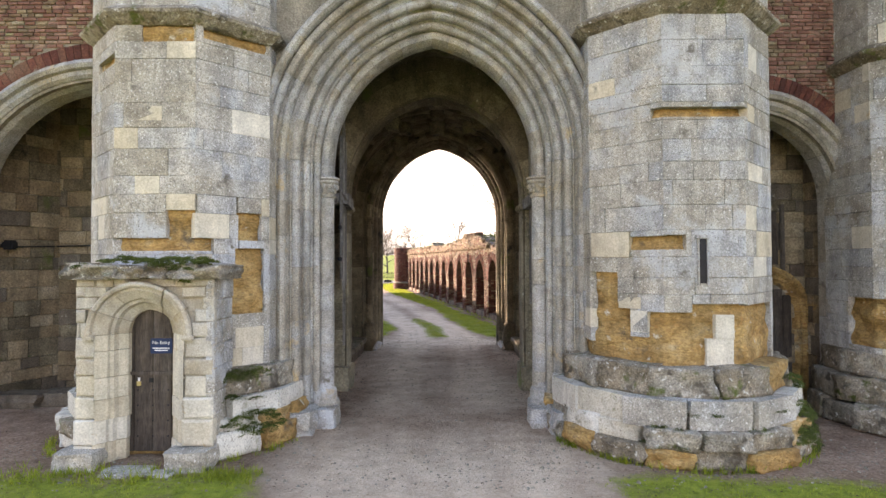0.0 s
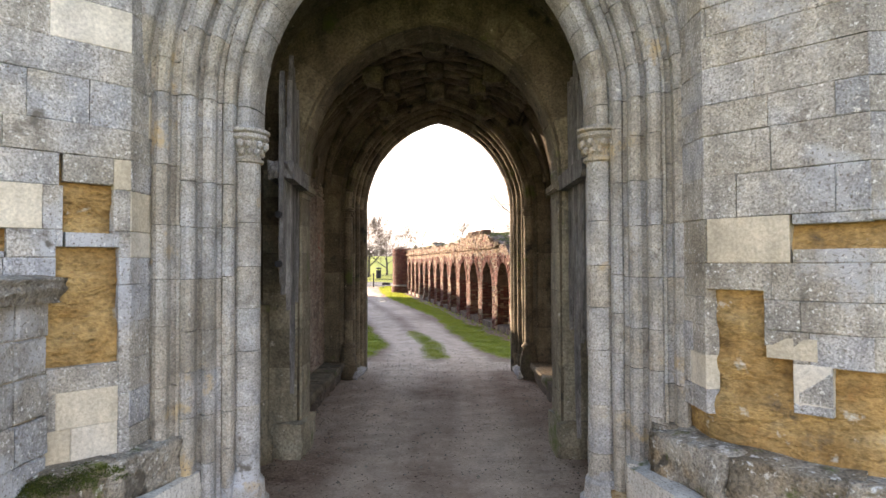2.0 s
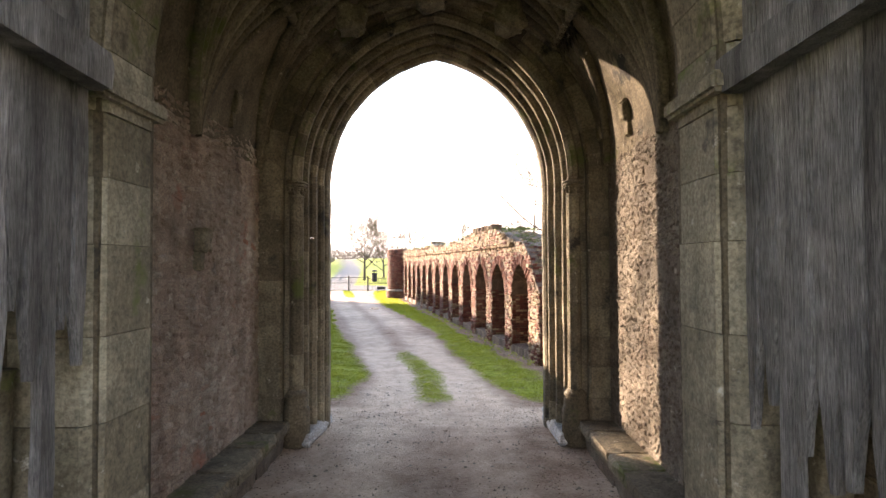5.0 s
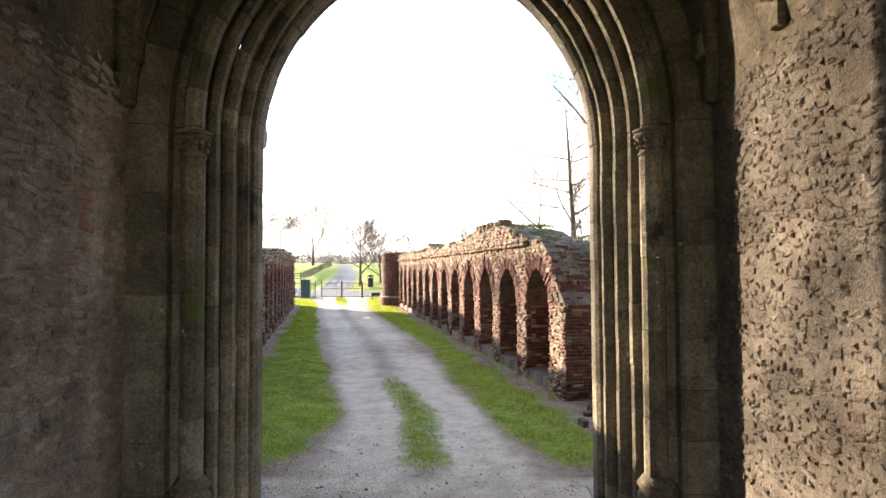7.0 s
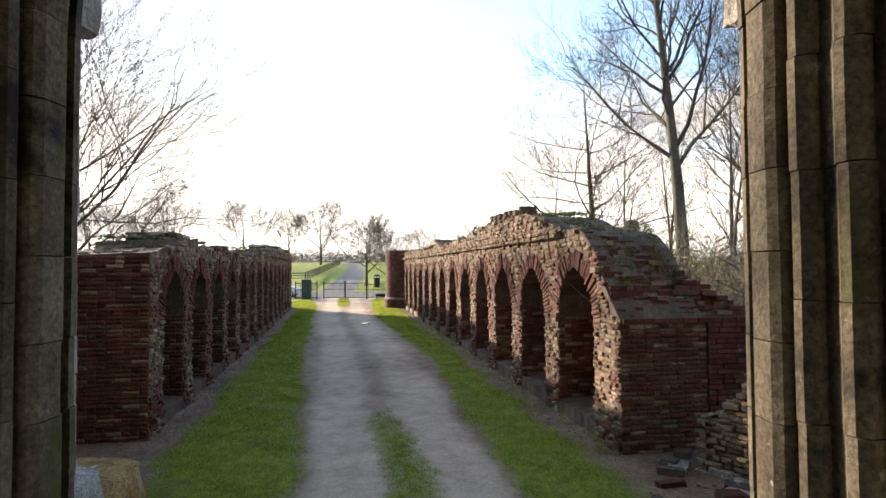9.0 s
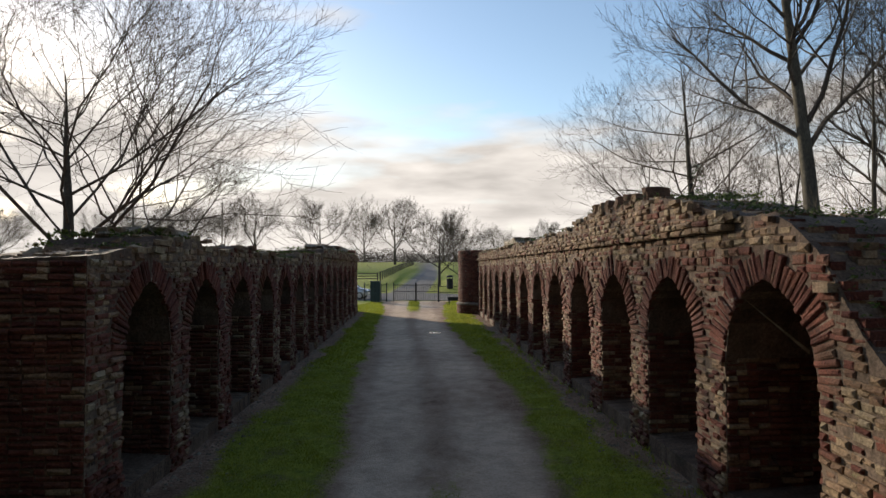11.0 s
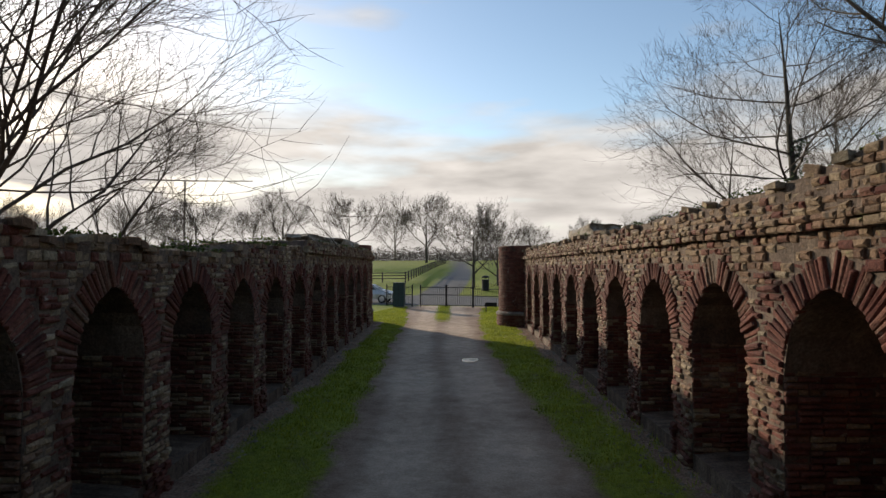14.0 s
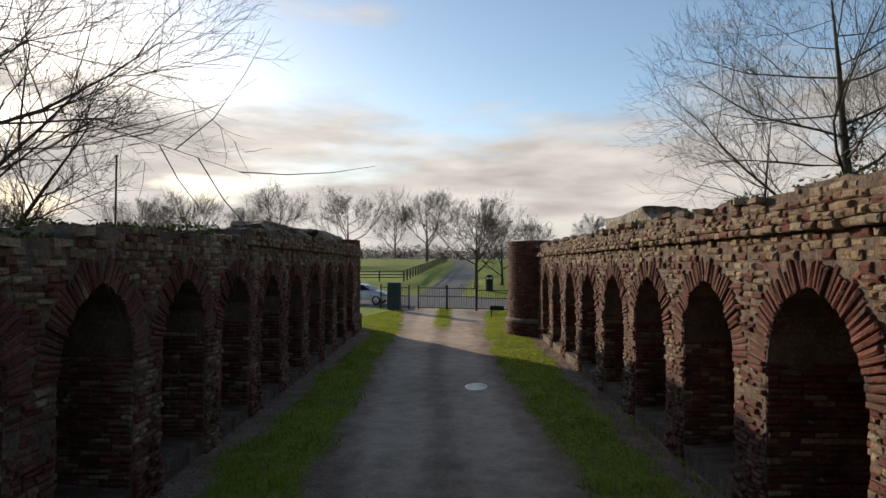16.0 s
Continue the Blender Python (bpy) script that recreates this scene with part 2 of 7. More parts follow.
M_PALEBRICK = material("weathered_pale_brick", [(0.0, (0.11, 0.058, 0.038)), (0.3, (0.24, 0.145, 0.088)), (0.65, (0.33, 0.24, 0.148)), (0.85, (0.38, 0.31, 0.205)), (1.0, (0.24, 0.09, 0.058))], grain=38, stain=1.2, bump=0.8,
                       per_piece=0.6, stain_amount=0.5, spots=[((0.26, 0.27, 0.12), 0.24, 4.0), ((0.06, 0.05, 0.038), 0.30, 2.2)])
M_BRICKBED = material("brick_mortar", [(0.0, (0.10, 0.062, 0.045)), (1.0, (0.24, 0.18, 0.13))], grain=30, bump=0.9, stain_amount=0.55)
M_WOOD = material("weathered_oak", [(0.0, (0.13, 0.122, 0.115)), (0.5, (0.30, 0.287, 0.27)), (1.0, (0.46, 0.44, 0.415))], rough=0.9, grain=46, stain=3, bump=1.0, per_piece=0.5, stain_amount=0.6, stretch=(3, 3, 0.22))
M_DARKWOOD = material("dark_oak", [(0.0, (0.045, 0.033, 0.026)), (0.5, (0.10, 0.078, 0.062)), (1.0, (0.17, 0.145, 0.125))], rough=0.85, grain=30, stain=3, bump=0.6, per_piece=0.4, stain_amount=0.5, stretch=(3, 3, 0.25))
M_IRON = plain("black_iron", (0.02, 0.02, 0.022), 0.55, 0.3)
M_MOSS = material("moss", [(0.0, (0.035, 0.05, 0.014)), (0.6, (0.10, 0.135, 0.022)), (1.0, (0.18, 0.21, 0.04))], grain=60, stain=6, bump=1.0, stain_amount=0.5)
M_BARK = material("bark", [(0.0, (0.035, 0.03, 0.024)), (0.6, (0.085, 0.075, 0.058)), (1.0, (0.13, 0.12, 0.09))], grain=18, stain=1.5, bump=0.7, stretch=(2, 2, 0.4))
M_TWIG = material("twigs", [(0.0, (0.05, 0.04, 0.032)), (1.0, (0.12, 0.098, 0.075))], grain=10, bump=0.1)
M_IVY = material("ivy_leaves", [(0.0, (0.02, 0.04, 0.012)), (0.6, (0.045, 0.08, 0.02)), (1.0, (0.09, 0.12, 0.035))], rough=0.5, grain=20, bump=0.2, per_piece=0.8)
M_GRASS = material("grass_blades", [(0.0, (0.13, 0.17, 0.02)), (0.5, (0.27, 0.32, 0.03)), (0.85, (0.38, 0.40, 0.05)), (1.0, (0.42, 0.34, 0.13))], rough=0.6, grain=12, stain=0.8, bump=0.1, per_piece=0.6, stain_amount=0.25)
def let_light_through(m, share):
    """Thin leaves: part of the light passes through the blade."""
    n, l = m.node_tree.nodes, m.node_tree.links
    b, out = n["Principled BSDF"], n["Material Output"]
    tr, mx = n.new("ShaderNodeBsdfTranslucent"), n.new("ShaderNodeMixShader")
    l.new(b.inputs["Base Color"].links[0].from_socket, tr.inputs["Color"])
    mx.inputs[0].default_value = share
    l.new(b.outputs[0], mx.inputs[1])
    l.new(tr.outputs[0], mx.inputs[2])
    l.new(mx.outputs[0], out.inputs["Surface"])


let_light_through(M_GRASS, 0.45)
M_REED = material("dry_stems", [(0.0, (0.12, 0.095, 0.062)), (1.0, (0.30, 0.245, 0.16))], grain=8, bump=0.1, per_piece=0.8)
M_GREENBOX = plain("dark_green_paint", (0.025, 0.05, 0.055), 0.5)
M_SIGN = plain("blue_sign_enamel", (0.012, 0.03, 0.085), 0.4)
M_WHITE = plain("white_paint", (0.8, 0.8, 0.8), 0.5)
M_SILVER = plain("silver_car_paint", (0.42, 0.45, 0.48), 0.25, 0.6)
M_GLASSDARK = plain("tinted_glass", (0.02, 0.025, 0.03), 0.08)
M_RUBBER = plain("black_rubber", (0.02, 0.02, 0.02), 0.8)
M_ALLOY = plain("wheel_alloy", (0.4, 0.4, 0.42), 0.35, 0.8)
M_FENCE = material("grey_fence_wood", [(0.0, (0.06, 0.05, 0.038)), (1.0, (0.14, 0.12, 0.095))], grain=20, bump=0.4, stretch=(2, 2, 0.5))
M_STEEL = plain("brass_padlock", (0.5, 0.4, 0.2), 0.35, 0.9)


def ground_material():
    """Soil, gravel and turf, mixed by the painted cover of the sheet: red turf, green gravel, blue asphalt."""
    m = bpy.data.materials.new("ground_cover")
    m.use_nodes = True
    n, l = m.node_tree.nodes, m.node_tree.links
    b = n["Principled BSDF"]
    geo = n.new("ShaderNodeNewGeometry")
    cov = n.new("ShaderNodeVertexColor")
    cov.layer_name = "cover"
    sep = n.new("ShaderNodeSeparateColor")
    l.new(cov.outputs["Color"], sep.inputs[0])

    def noise_(scale, detail=6, rough=0.6):
        t = n.new("ShaderNodeTexNoise")
        t.inputs["Scale"].default_value, t.inputs["Detail"].default_value, t.inputs["Roughness"].default_value = scale, detail, rough
        l.new(geo.outputs["Position"], t.inputs["Vector"])
        return t.outputs["Fac"]

    def ramp(fac, stops):
        r = n.new("ShaderNodeValToRGB")
        while len(r.color_ramp.elements) < len(stops):
            r.color_ramp.elements.new(0.5)
        for e, (p, c) in zip(r.color_ramp.elements, stops):
            e.position, e.color = p, (*c, 1)
        l.new(fac, r.inputs["Fac"])
        return r.outputs["Color"]

    def edge(channel, scale, spread, sharp):
        a = n.new("ShaderNodeMath")
        a.operation = "MULTIPLY_ADD"
        l.new(noise_(scale), a.inputs[0])
        a.inputs[1].default_value = spread
        l.new(channel, a.inputs[2])
        r = n.new("ShaderNodeMapRange")
        mid = 0.5 + spread * 0.5
        r.inputs["From Min"].default_value, r.inputs["From Max"].default_value = mid - sharp, mid + sharp
        l.new(a.outputs[0], r.inputs["Value"])
        return r.outputs[0]

    def mix(fac, a, c):
        x = n.new("ShaderNodeMix")
        x.data_type = "RGBA"
        l.new(fac, x.inputs["Factor"])
        l.new(a, x.inputs["A"])
        l.new(c, x.inputs["B"])
        return x.outputs["Result"]

    soil = ramp(noise_(24, 10, 0.78), [(0.32, (0.13, 0.08, 0.055)), (0.5, (0.34, 0.225, 0.16)), (0.62, (0.47, 0.335, 0.25)), (0.74, (0.64, 0.51, 0.41))])
    wet = ramp(noise_(1.3, 9, 0.75), [(0.38, (0.55, 0.50, 0.47)), (0.62, (1.0, 1.0, 1.0))])
    soil_x = n.new("ShaderNodeMix")
    soil_x.data_type, soil_x.blend_type = "RGBA", "MULTIPLY"
    soil_x.inputs["Factor"].default_value = 1.0
    l.new(soil, soil_x.inputs["A"])
    l.new(wet, soil_x.inputs["B"])
    soil = soil_x.outputs["Result"]
    gravel = ramp(noise_(26, 8, 0.8), [(0.3, (0.49, 0.36, 0.26)), (0.5, (0.70, 0.545, 0.41)), (0.7, (0.80, 0.66, 0.52))])
    grav_x = n.new("ShaderNodeMix")
    grav_x.data_type, grav_x.blend_type = "RGBA", "MULTIPLY"
    grav_x.inputs["Factor"].default_value = 0.6
    l.new(gravel, grav_x.inputs["A"])
    l.new(ramp(noise_(2.3, 9, 0.78), [(0.40, (0.58, 0.53, 0.49)), (0.58, (1.0, 1.0, 1.0))]), grav_x.inputs["B"])
    gravel = grav_x.outputs["Result"]
    turf = ramp(noise_(7, 8, 0.7), [(0.3, (0.11, 0.135, 0.02)), (0.5, (0.21, 0.255, 0.03)), (0.7, (0.31, 0.335, 0.05))])
    worn = ramp(noise_(14, 7, 0.7), [(0.35, (0.10, 0.075, 0.04)), (0.65, (0.22, 0.18, 0.09))])
    wr = n.new("ShaderNodeMapRange")
    wr.inputs["From Min"].default_value, wr.inputs["From Max"].default_value, wr.inputs["To Max"].default_value = 0.52, 0.66, 0.75
    l.new(noise_(1.7, 8, 0.72), wr.inputs["Value"])
    turf = mix(wr.outputs[0], turf, worn)
    tar = ramp(noise_(5, 7, 0.7), [(0.3, (0.10, 0.10, 0.10)), (0.7, (0.19, 0.185, 0.18))])
    c = mix(edge(sep.outputs[1], 2.2, 0.9, 0.40), soil, gravel)
    c = mix(edge(sep.outputs[0], 5.0, 1.1, 0.26), c, turf)
    c = mix(sep.outputs[2], c, tar)
    l.new(c, b.inputs["Base Color"])
    b.inputs["Roughness"].default_value = 0.95
    b.inputs["Specular IOR Level"].default_value = 0.2
    bp = n.new("ShaderNodeBump")
    bp.inputs["Strength"].default_value, bp.inputs["Distance"].default_value = 0.9, 0.05
    l.new(noise_(30, 8, 0.75), bp.inputs["Height"])
    l.new(bp.outputs[0], b.inputs["Normal"])
    return m


M_GROUND = ground_material()
rng = random.Random(7)
UP = Vector((0, 0, 1))


# ---- mesh helpers ----
def link_mesh(name, verts, faces, mat, parent=None, label="", smooth=False, matrix=None):
    me = bpy.data.meshes.new(name)
    me.from_pydata(verts, [], faces)
    me.materials.append(mat)
    if smooth:
        me.shade_smooth()
    ob = new(name, me)
    if matrix is not None:
        ob.matrix_world = matrix
    if parent:
        ob.parent = parent
    return tagged(ob, label)


def part(name, bm, mat, parent=None, label="", matrix=None, smooth=False):
    bmesh.ops.recalc_face_normals(bm, faces=bm.faces)
    me = bpy.data.meshes.new(name)
    bm.to_mesh(me)
    bm.free()
    me.materials.append(mat)
    if smooth:
        me.shade_smooth()
    ob = new(name, me)
    if matrix is not None:
        ob.matrix_world = matrix
    if parent:
        ob.parent = parent
    return tagged(ob, label)


def thing(name, label, category="", group="", kind="", at=None):
    ob = new(name)
    ob.empty_display_size = 0.1
    if at is not None:
        ob.matrix_world = at
    return tagged(ob, label, category, group, kind)


def box(bm, x0, x1, y0, y1, z0, z1, bevel=0.0, m=None):
    r = bmesh.ops.create_cube(bm, size=1)
    mat = Matrix.Translation(((x0 + x1) / 2, (y0 + y1) / 2, (z0 + z1) / 2)) @ Matrix.Diagonal((x1 - x0, y1 - y0, z1 - z0, 1))
    bmesh.ops.transform(bm, matrix=(m or Matrix()) @ mat, verts=r["verts"])
    if bevel:
        bmesh.ops.bevel(bm, geom=list({e for v in r["verts"] for e in v.link_edges}), offset=bevel, segments=2, affect="EDGES")
    return bm


def boxed(x0, x1, y0, y1, z0, z1, bevel=0.0):
    return box(bmesh.new(), x0, x1, y0, y1, z0, z1, bevel)


def rough_rock(sx, sy, sz, seed, cuts=3, amount=0.12, rounding=0.20):
    """A worn boulder or block, sitting on z = 0."""
    bm = bmesh.new()
    bmesh.ops.create_cube(bm, size=1)
    bmesh.ops.subdivide_edges(bm, edges=bm.edges, cuts=cuts, use_grid_fill=True)
    off = Vector((seed * 3.7, seed * 1.3, seed * 7.1))
    for v in bm.verts:
        p = v.co.copy()
        rr = p.normalized() * 0.62
        p = p.lerp(rr, rounding)
        p += noise.noise_vector(p * 2.2 + off) * amount
        v.co = Vector((p.x * sx, p.y * sy, (p.z + 0.5) * sz))
    return bm


def frame_m(o, u, n):
    """Matrix whose x runs along u, y out along n, z up, at o."""
    u, n = Vector(u).normalized(), Vector(n).normalized()
    w = u.cross(n)
    if w.z < 0:
        w = -w
    return Matrix(((u.x, n.x, w.x, o[0]), (u.y, n.y, w.y, o[1]), (u.z, n.z, w.z, o[2]), (0, 0, 0, 1)))


def stone_data(w, h, d, ch, r, back=0.05):
    """A dressed block: face proud by d over a bed sunk by back, with worn, slightly uneven arrises."""
    j = lambda a: r.uniform(-a, a)
    v = []
    for x, z in ((0, 0), (w, 0), (w, h), (0, h)):
        v.append((x, -back, z))
    for x, z in ((0, 0), (w, 0), (w, h), (0, h)):
        v.append((x, d - ch + j(ch * 0.4), z))
    for x, z, sx, sz in ((0, 0, 1, 1), (w, 0, -1, 1), (w, h, -1, -1), (0, h, 1, -1)):
        v.append((x + sx * ch * r.uniform(0.7, 1.8), d + j(ch * 0.5), z + sz * ch * r.uniform(0.7, 1.8)))
    v = [(x + j(ch * 0.35), y, z + j(ch * 0.35)) for x, y, z in v]
    f = [(8, 9, 10, 11)]
    for k in range(4):
        q = (k + 1) % 4
        f += [(4 + k, 4 + q, 8 + q, 8 + k), (k, q, 4 + q, 4 + k)]
    return v, f


class Soup:
    """Many small solids gathered into one mesh."""

    def __init__(self):
        self.v, self.f = [], []

    def add(self, v, f, m=None):
        b = len(self.v)
        self.v += [tuple(m @ Vector(p)) for p in v] if m is not None else list(v)
        self.f += [tuple(i + b for i in q) for q in f]

    def make(self, name, mat, parent=None, label="", kind="", smooth=False):
        ob = link_mesh(name, self.v, self.f, mat, parent, label, smooth)
        return tagged(ob, kind=kind)


def courses(z0, z1, lo, hi, r):
    out, z = [], z0
    while z < z1 - 0.02:
        h = min(r.uniform(lo, hi), z1 - z)
        if z1 - z - h < lo * 0.5:
            h = z1 - z
        out.append((z, h))
        z += h
    return out


def lay(m, width, rows, lo, hi, r, keep, place, joint=0.008):
    """Fills rows (z, h) of a panel with blocks, calling place(u, z, w, h) where keep(u centre, z centre, w, h)."""
    for z, h in rows:
        u = -r.uniform(0, 0.45) * hi
        while u < width:
            w = r.uniform(lo, hi)
            a, b = max(u, 0), min(u + w, width)
            if width - b < lo * 0.45:
                b = width
            if b - a > 0.04 and keep((a + b) / 2, z + h / 2, b - a, h):
                place(a + joint / 2, z + joint / 2, b - a - joint, h - joint)
            u = b if b >= width else u + w


def clump(bm, p, s, r, n=14):
    """A tuft of small leaf-like flakes."""
    for _ in range(n):
        q = p + Vector((r.gauss(0, s), r.gauss(0, s), abs(r.gauss(0, s * 0.6))))
        a = Vector((r.uniform(-1, 1), r.uniform(-1, 1), r.uniform(-0.4, 1))).normalized() * s * 0.5
        c = a.orthogonal().normalized() * s * 0.28
        bm.faces.new([bm.verts.new(q - a), bm.verts.new(q + c), bm.verts.new(q + a), bm.verts.new(q - c)])


def moss_pad(at, sx, sy, h, seed):
    """A ragged cushion of tiny leaf flakes."""
    r = random.Random(seed)
    bm = bmesh.new()
    for _ in range(int(520 * (sx + 0.1) * (sy + h + 0.1) / 0.12)):
        a, k = r.uniform(0, 6.283), r.random() ** 0.5
        p = Vector((sx * k * math.cos(a), sy * k * math.sin(a), 0))
        if noise.noise(p * 7 + Vector((seed * 3.1, 0, 0))) < -0.12:
            continue
        p.z = h * (1 - k * k) * (0.6 + 0.6 * noise.noise(p * 9 + Vector((0, seed, 0))))
        clump(bm, p, 0.017, r, 4)
    ob = part("moss", bm, M_MOSS, None, "", Matrix.Translation(at))
    return tagged(ob, "ragged cushion of bright green moss on damp stone", "moss", "moss on the plinths", "stuff")


# ---- the gatehouse ----
CX = -0.16                      # middle of the passage
FRONT, DOORS, ARCH2, HALL, EXIT, BACK = 8.5, 9.5, 11.35, 11.95, 16.3, 17.66
TOP = 9.5


def arch_path(hw, spring, rise, off=0.0, n=14):
    """Half of a two-centred arch from springing to apex, for half-width hw, grown outwards by off: list of (w, z, angle)."""
    rad = (hw * hw + rise * rise) / (2 * hw)
    c = hw - rad
    r2 = rad + off
    end = math.acos(max(-1.0, min(1.0, -c / r2)))
    return [(c + r2 * math.cos(end * k / n), spring + r2 * math.sin(end * k / n)) for k in range(n + 1)]


def arch_height(w, hw, spring, rise):
    rad = (hw * hw + rise * rise) / (2 * hw)
    c = hw - rad
    return spring + math.sqrt(max(0.0, rad * rad - (abs(w) - c) ** 2))


def pierced_wall(name, y0, y1, x0, x1, z1, hw, spring, rise, mat, label, cx=CX):
    """A thick wall across the way, with one pointed opening from the ground."""
    bm = bmesh.new()
    pts = [(hw, 0.0)] + arch_path(hw, spring, rise, 0, 12)
    ring = [(cx + w, z) for w, z in pts] + [(cx - w, z) for w, z in reversed(pts[:-1])]
    prev = []
    for y in (y0, y1):
        R = [bm.verts.new((x, y, z)) for x, z in ring]
        T = [bm.verts.new((x, y, z1)) for x, z in ring]
        E = [bm.verts.new(p) for p in ((x1, y, 0), (x1, y, z1), (x0, y, 0), (x0, y, z1))]
        for k in range(1, len(ring) - 2):
            bm.faces.new((R[k], R[k + 1], T[k + 1], T[k]))
        bm.faces.new((R[0], E[0], E[1], T[1], R[1]))
        bm.faces.new((R[-1], R[-2], T[-2], E[3], E[2]))
        prev.append((R, E))
    (R0, E0), (R1, E1) = prev
    for k in range(len(ring) - 1):
        bm.faces.new((R0[k], R0[k + 1], R1[k + 1], R1[k]))
    bm.faces.new((E0[0], E0[1], E1[1], E1[0]))
    bm.faces.new((E0[2], E0[3], E1[3], E1[2]))
    bmesh.ops.triangulate(bm, faces=[f for f in bm.faces if len(f.verts) > 4])
    bmesh.ops.delete(bm, geom=[v for v in bm.verts if not v.link_faces], context="VERTS")
    return tagged(part(name, bm, mat, None, label), kind="structure", category="wall")


def sweep_stones(name, parent, profile, hw, spring, rise, cx, mat, course, jamb_from=0.0, with_jamb=True, with_arch=True, n_arch=11, seed=1, jit=0.004, thick=0.12):
    """Moulded stones: a profile of (offset outwards from hw, y) run up both jambs and round the arch, cut into courses."""
    r = random.Random(seed)
    back = [(profile[-1][0] + thick, profile[-1][1] + 0.0), (profile[0][0] + thick, profile[0][1] + 0.02)] if thick else []
    prof = profile
    rad = (hw * hw + rise * rise) / (2 * hw)
    c = hw - rad

    def at(off, s):
        # s: metres up the jamb, then angle round the arch at the springing radius
        if s <= spring:
            return hw + off, s
        return c + (rad + off) * math.cos((s - spring) / rad), spring + (rad + off) * math.sin((s - spring) / rad)

    cuts = []
    if with_jamb:
        z = jamb_from
        while z < spring - 0.05:
            h = course * r.uniform(0.8, 1.25)
            if spring - z - h < course * 0.5:
                h = spring - z
            cuts.append((z, z + h))
            z += h
    if with_arch:
        end = spring + rad * math.acos(-c / rad)
        step = (end - spring) / n_arch
        cuts += [(spring + k * step, spring + (k + 1) * step) for k in range(n_arch)]
    for side in (1, -1):
        for s0, s1 in cuts:
            arch = s0 >= spring - 1e-6
            nn = 3 if arch else 1
            g = 0.006
            jy, jw = r.uniform(-jit, jit), r.uniform(-jit, jit)
            vs, fs, P = [], [], len(prof)
            for k in range(nn + 1):
                s = s0 + g / 2 + (s1 - s0 - g) * k / nn
                last = arch and s1 >= (spring + rad * math.acos(-c / rad)) - 1e-6
                for off, y in prof:
                    w, z = at(off + jw, s)
                    if arch and k == nn and last:
                        # mitre at the apex
                        w, z = -0.001, spring + math.sqrt(max(0, (rad + off + jw) ** 2 - c * c))
                    vs.append((cx + side * w, y + jy, z))
            for k in range(nn):
                for q in range(P - 1):
                    a = k * P + q
                    fs.append((a, a + 1, a + P + 1, a + P))
            # sunk bed of the joints
            for k in (0, nn):
                if k == nn and arch and s1 >= spring + rad * math.acos(-c / rad) - 1e-6:
                    continue
                ring = [k * P + q for q in range(P)]
                base = len(vs)
                for q in range(P):
                    w0 = vs[ring[q]]
                    off, y = prof[q]
                    w, z = at(off + jw + 0.03, s0 + g / 2 if k == 0 else s1 - g / 2)
                    vs.append((cx + side * w if not (k == nn and arch and s1 > spring + rad * math.acos(-c / rad) - 1e-6) else w0[0], y + jy + 0.03, z if not (k == nn and arch) else w0[2] + 0.03))
                for q in range(P - 1):
                    fs.append((ring[q], ring[q + 1], base + q + 1, base + q))
            link_mesh(name, vs, fs, mat, parent)


# passage floor to roof: massive walls that hold the openings
wall_front = pierced_wall("wall_front", FRONT + 0.12, DOORS, -5.0, 4.7, TOP, 2.5, 4.10, 2.82, M_MORTAR, "grey limestone gatehouse front with a great pointed arch")
wall_middle = pierced_wall("wall_middle", ARCH2, HALL, -2.9, 2.6, 7.4, 1.76, 3.85, 1.98, M_INNER, "thick inner cross wall with a damp pointed stone arch toned dark for shade")
wall_exit = pierced_wall("wall_exit", EXIT + 0.3, BACK - 0.02, -5.2, 4.9, TOP, 2.28, 3.85, 2.6, M_INNER, "outer gatehouse wall of damp stone toned dark for shade, with a pointed arch")


def slab(name, x0, x1, y0, y1, z0, z1, mat, label, category="wall"):
    ob = part(name, boxed(x0, x1, y0, y1, z0, z1), mat)
    return tagged(ob, label, category, kind="structure")


slab("wall_passage_left", -5.0, -2.64, DOORS, EXIT + 0.35, 0, TOP, M_WALLMIX, "rough rubble and brick side wall of the gate passage")
slab("wall_passage_right", 2.38, 4.7, DOORS, EXIT + 0.35, 0, TOP, M_RUBBLE, "rough rubble side wall of the gate passage, sunlit in part")
slab("roof", -11.5, 11.0, 9.3, BACK, TOP, TOP + 0.3, M_MORTAR, "flat lead-grey roof deck closing the gatehouse", "roof")

# main front arch: three orders of moulding and a hood
arch_front = thing("arch_front", "great pointed gate arch with deep roll mouldings in grey limestone", "archway", kind="structure")
HW, SPR, RISE = 1.62, 4.10, 1.97
ORD1 = [(0.87, 8.50), (0.845, 8.46), (0.80, 8.45), (0.765, 8.47), (0.75, 8.52), (0.765, 8.61), (0.72, 8.63), (0.70, 8.575), (0.66, 8.555), (0.615, 8.57), (0.595, 8.61), (0.605, 8.70), (0.565, 8.72), (0.545, 8.68), (0.525, 8.70)]
ORD2 = [(0.525, 8.70), (0.50, 8.68), (0.46, 8.675), (0.425, 8.70), (0.41, 8.74), (0.425, 8.84), (0.385, 8.86), (0.37, 8.81), (0.33, 8.80), (0.295, 8.83), (0.28, 8.87), (0.295, 8.96), (0.262, 8.98)]
ORD3 = [(0.262, 8.98), (0.24, 8.955), (0.20, 8.95), (0.17, 8.98), (0.16, 9.03), (0.175, 9.10), (0.155, 9.12)]
for k, (pr, cs) in enumerate(((ORD1, 0.44), (ORD2, 0.40), (ORD3, 0.42))):
    sweep_stones("moulding", arch_front, pr, HW, SPR, RISE, CX, M_MOULD, cs, n_arch=12 - k, seed=20 + k)
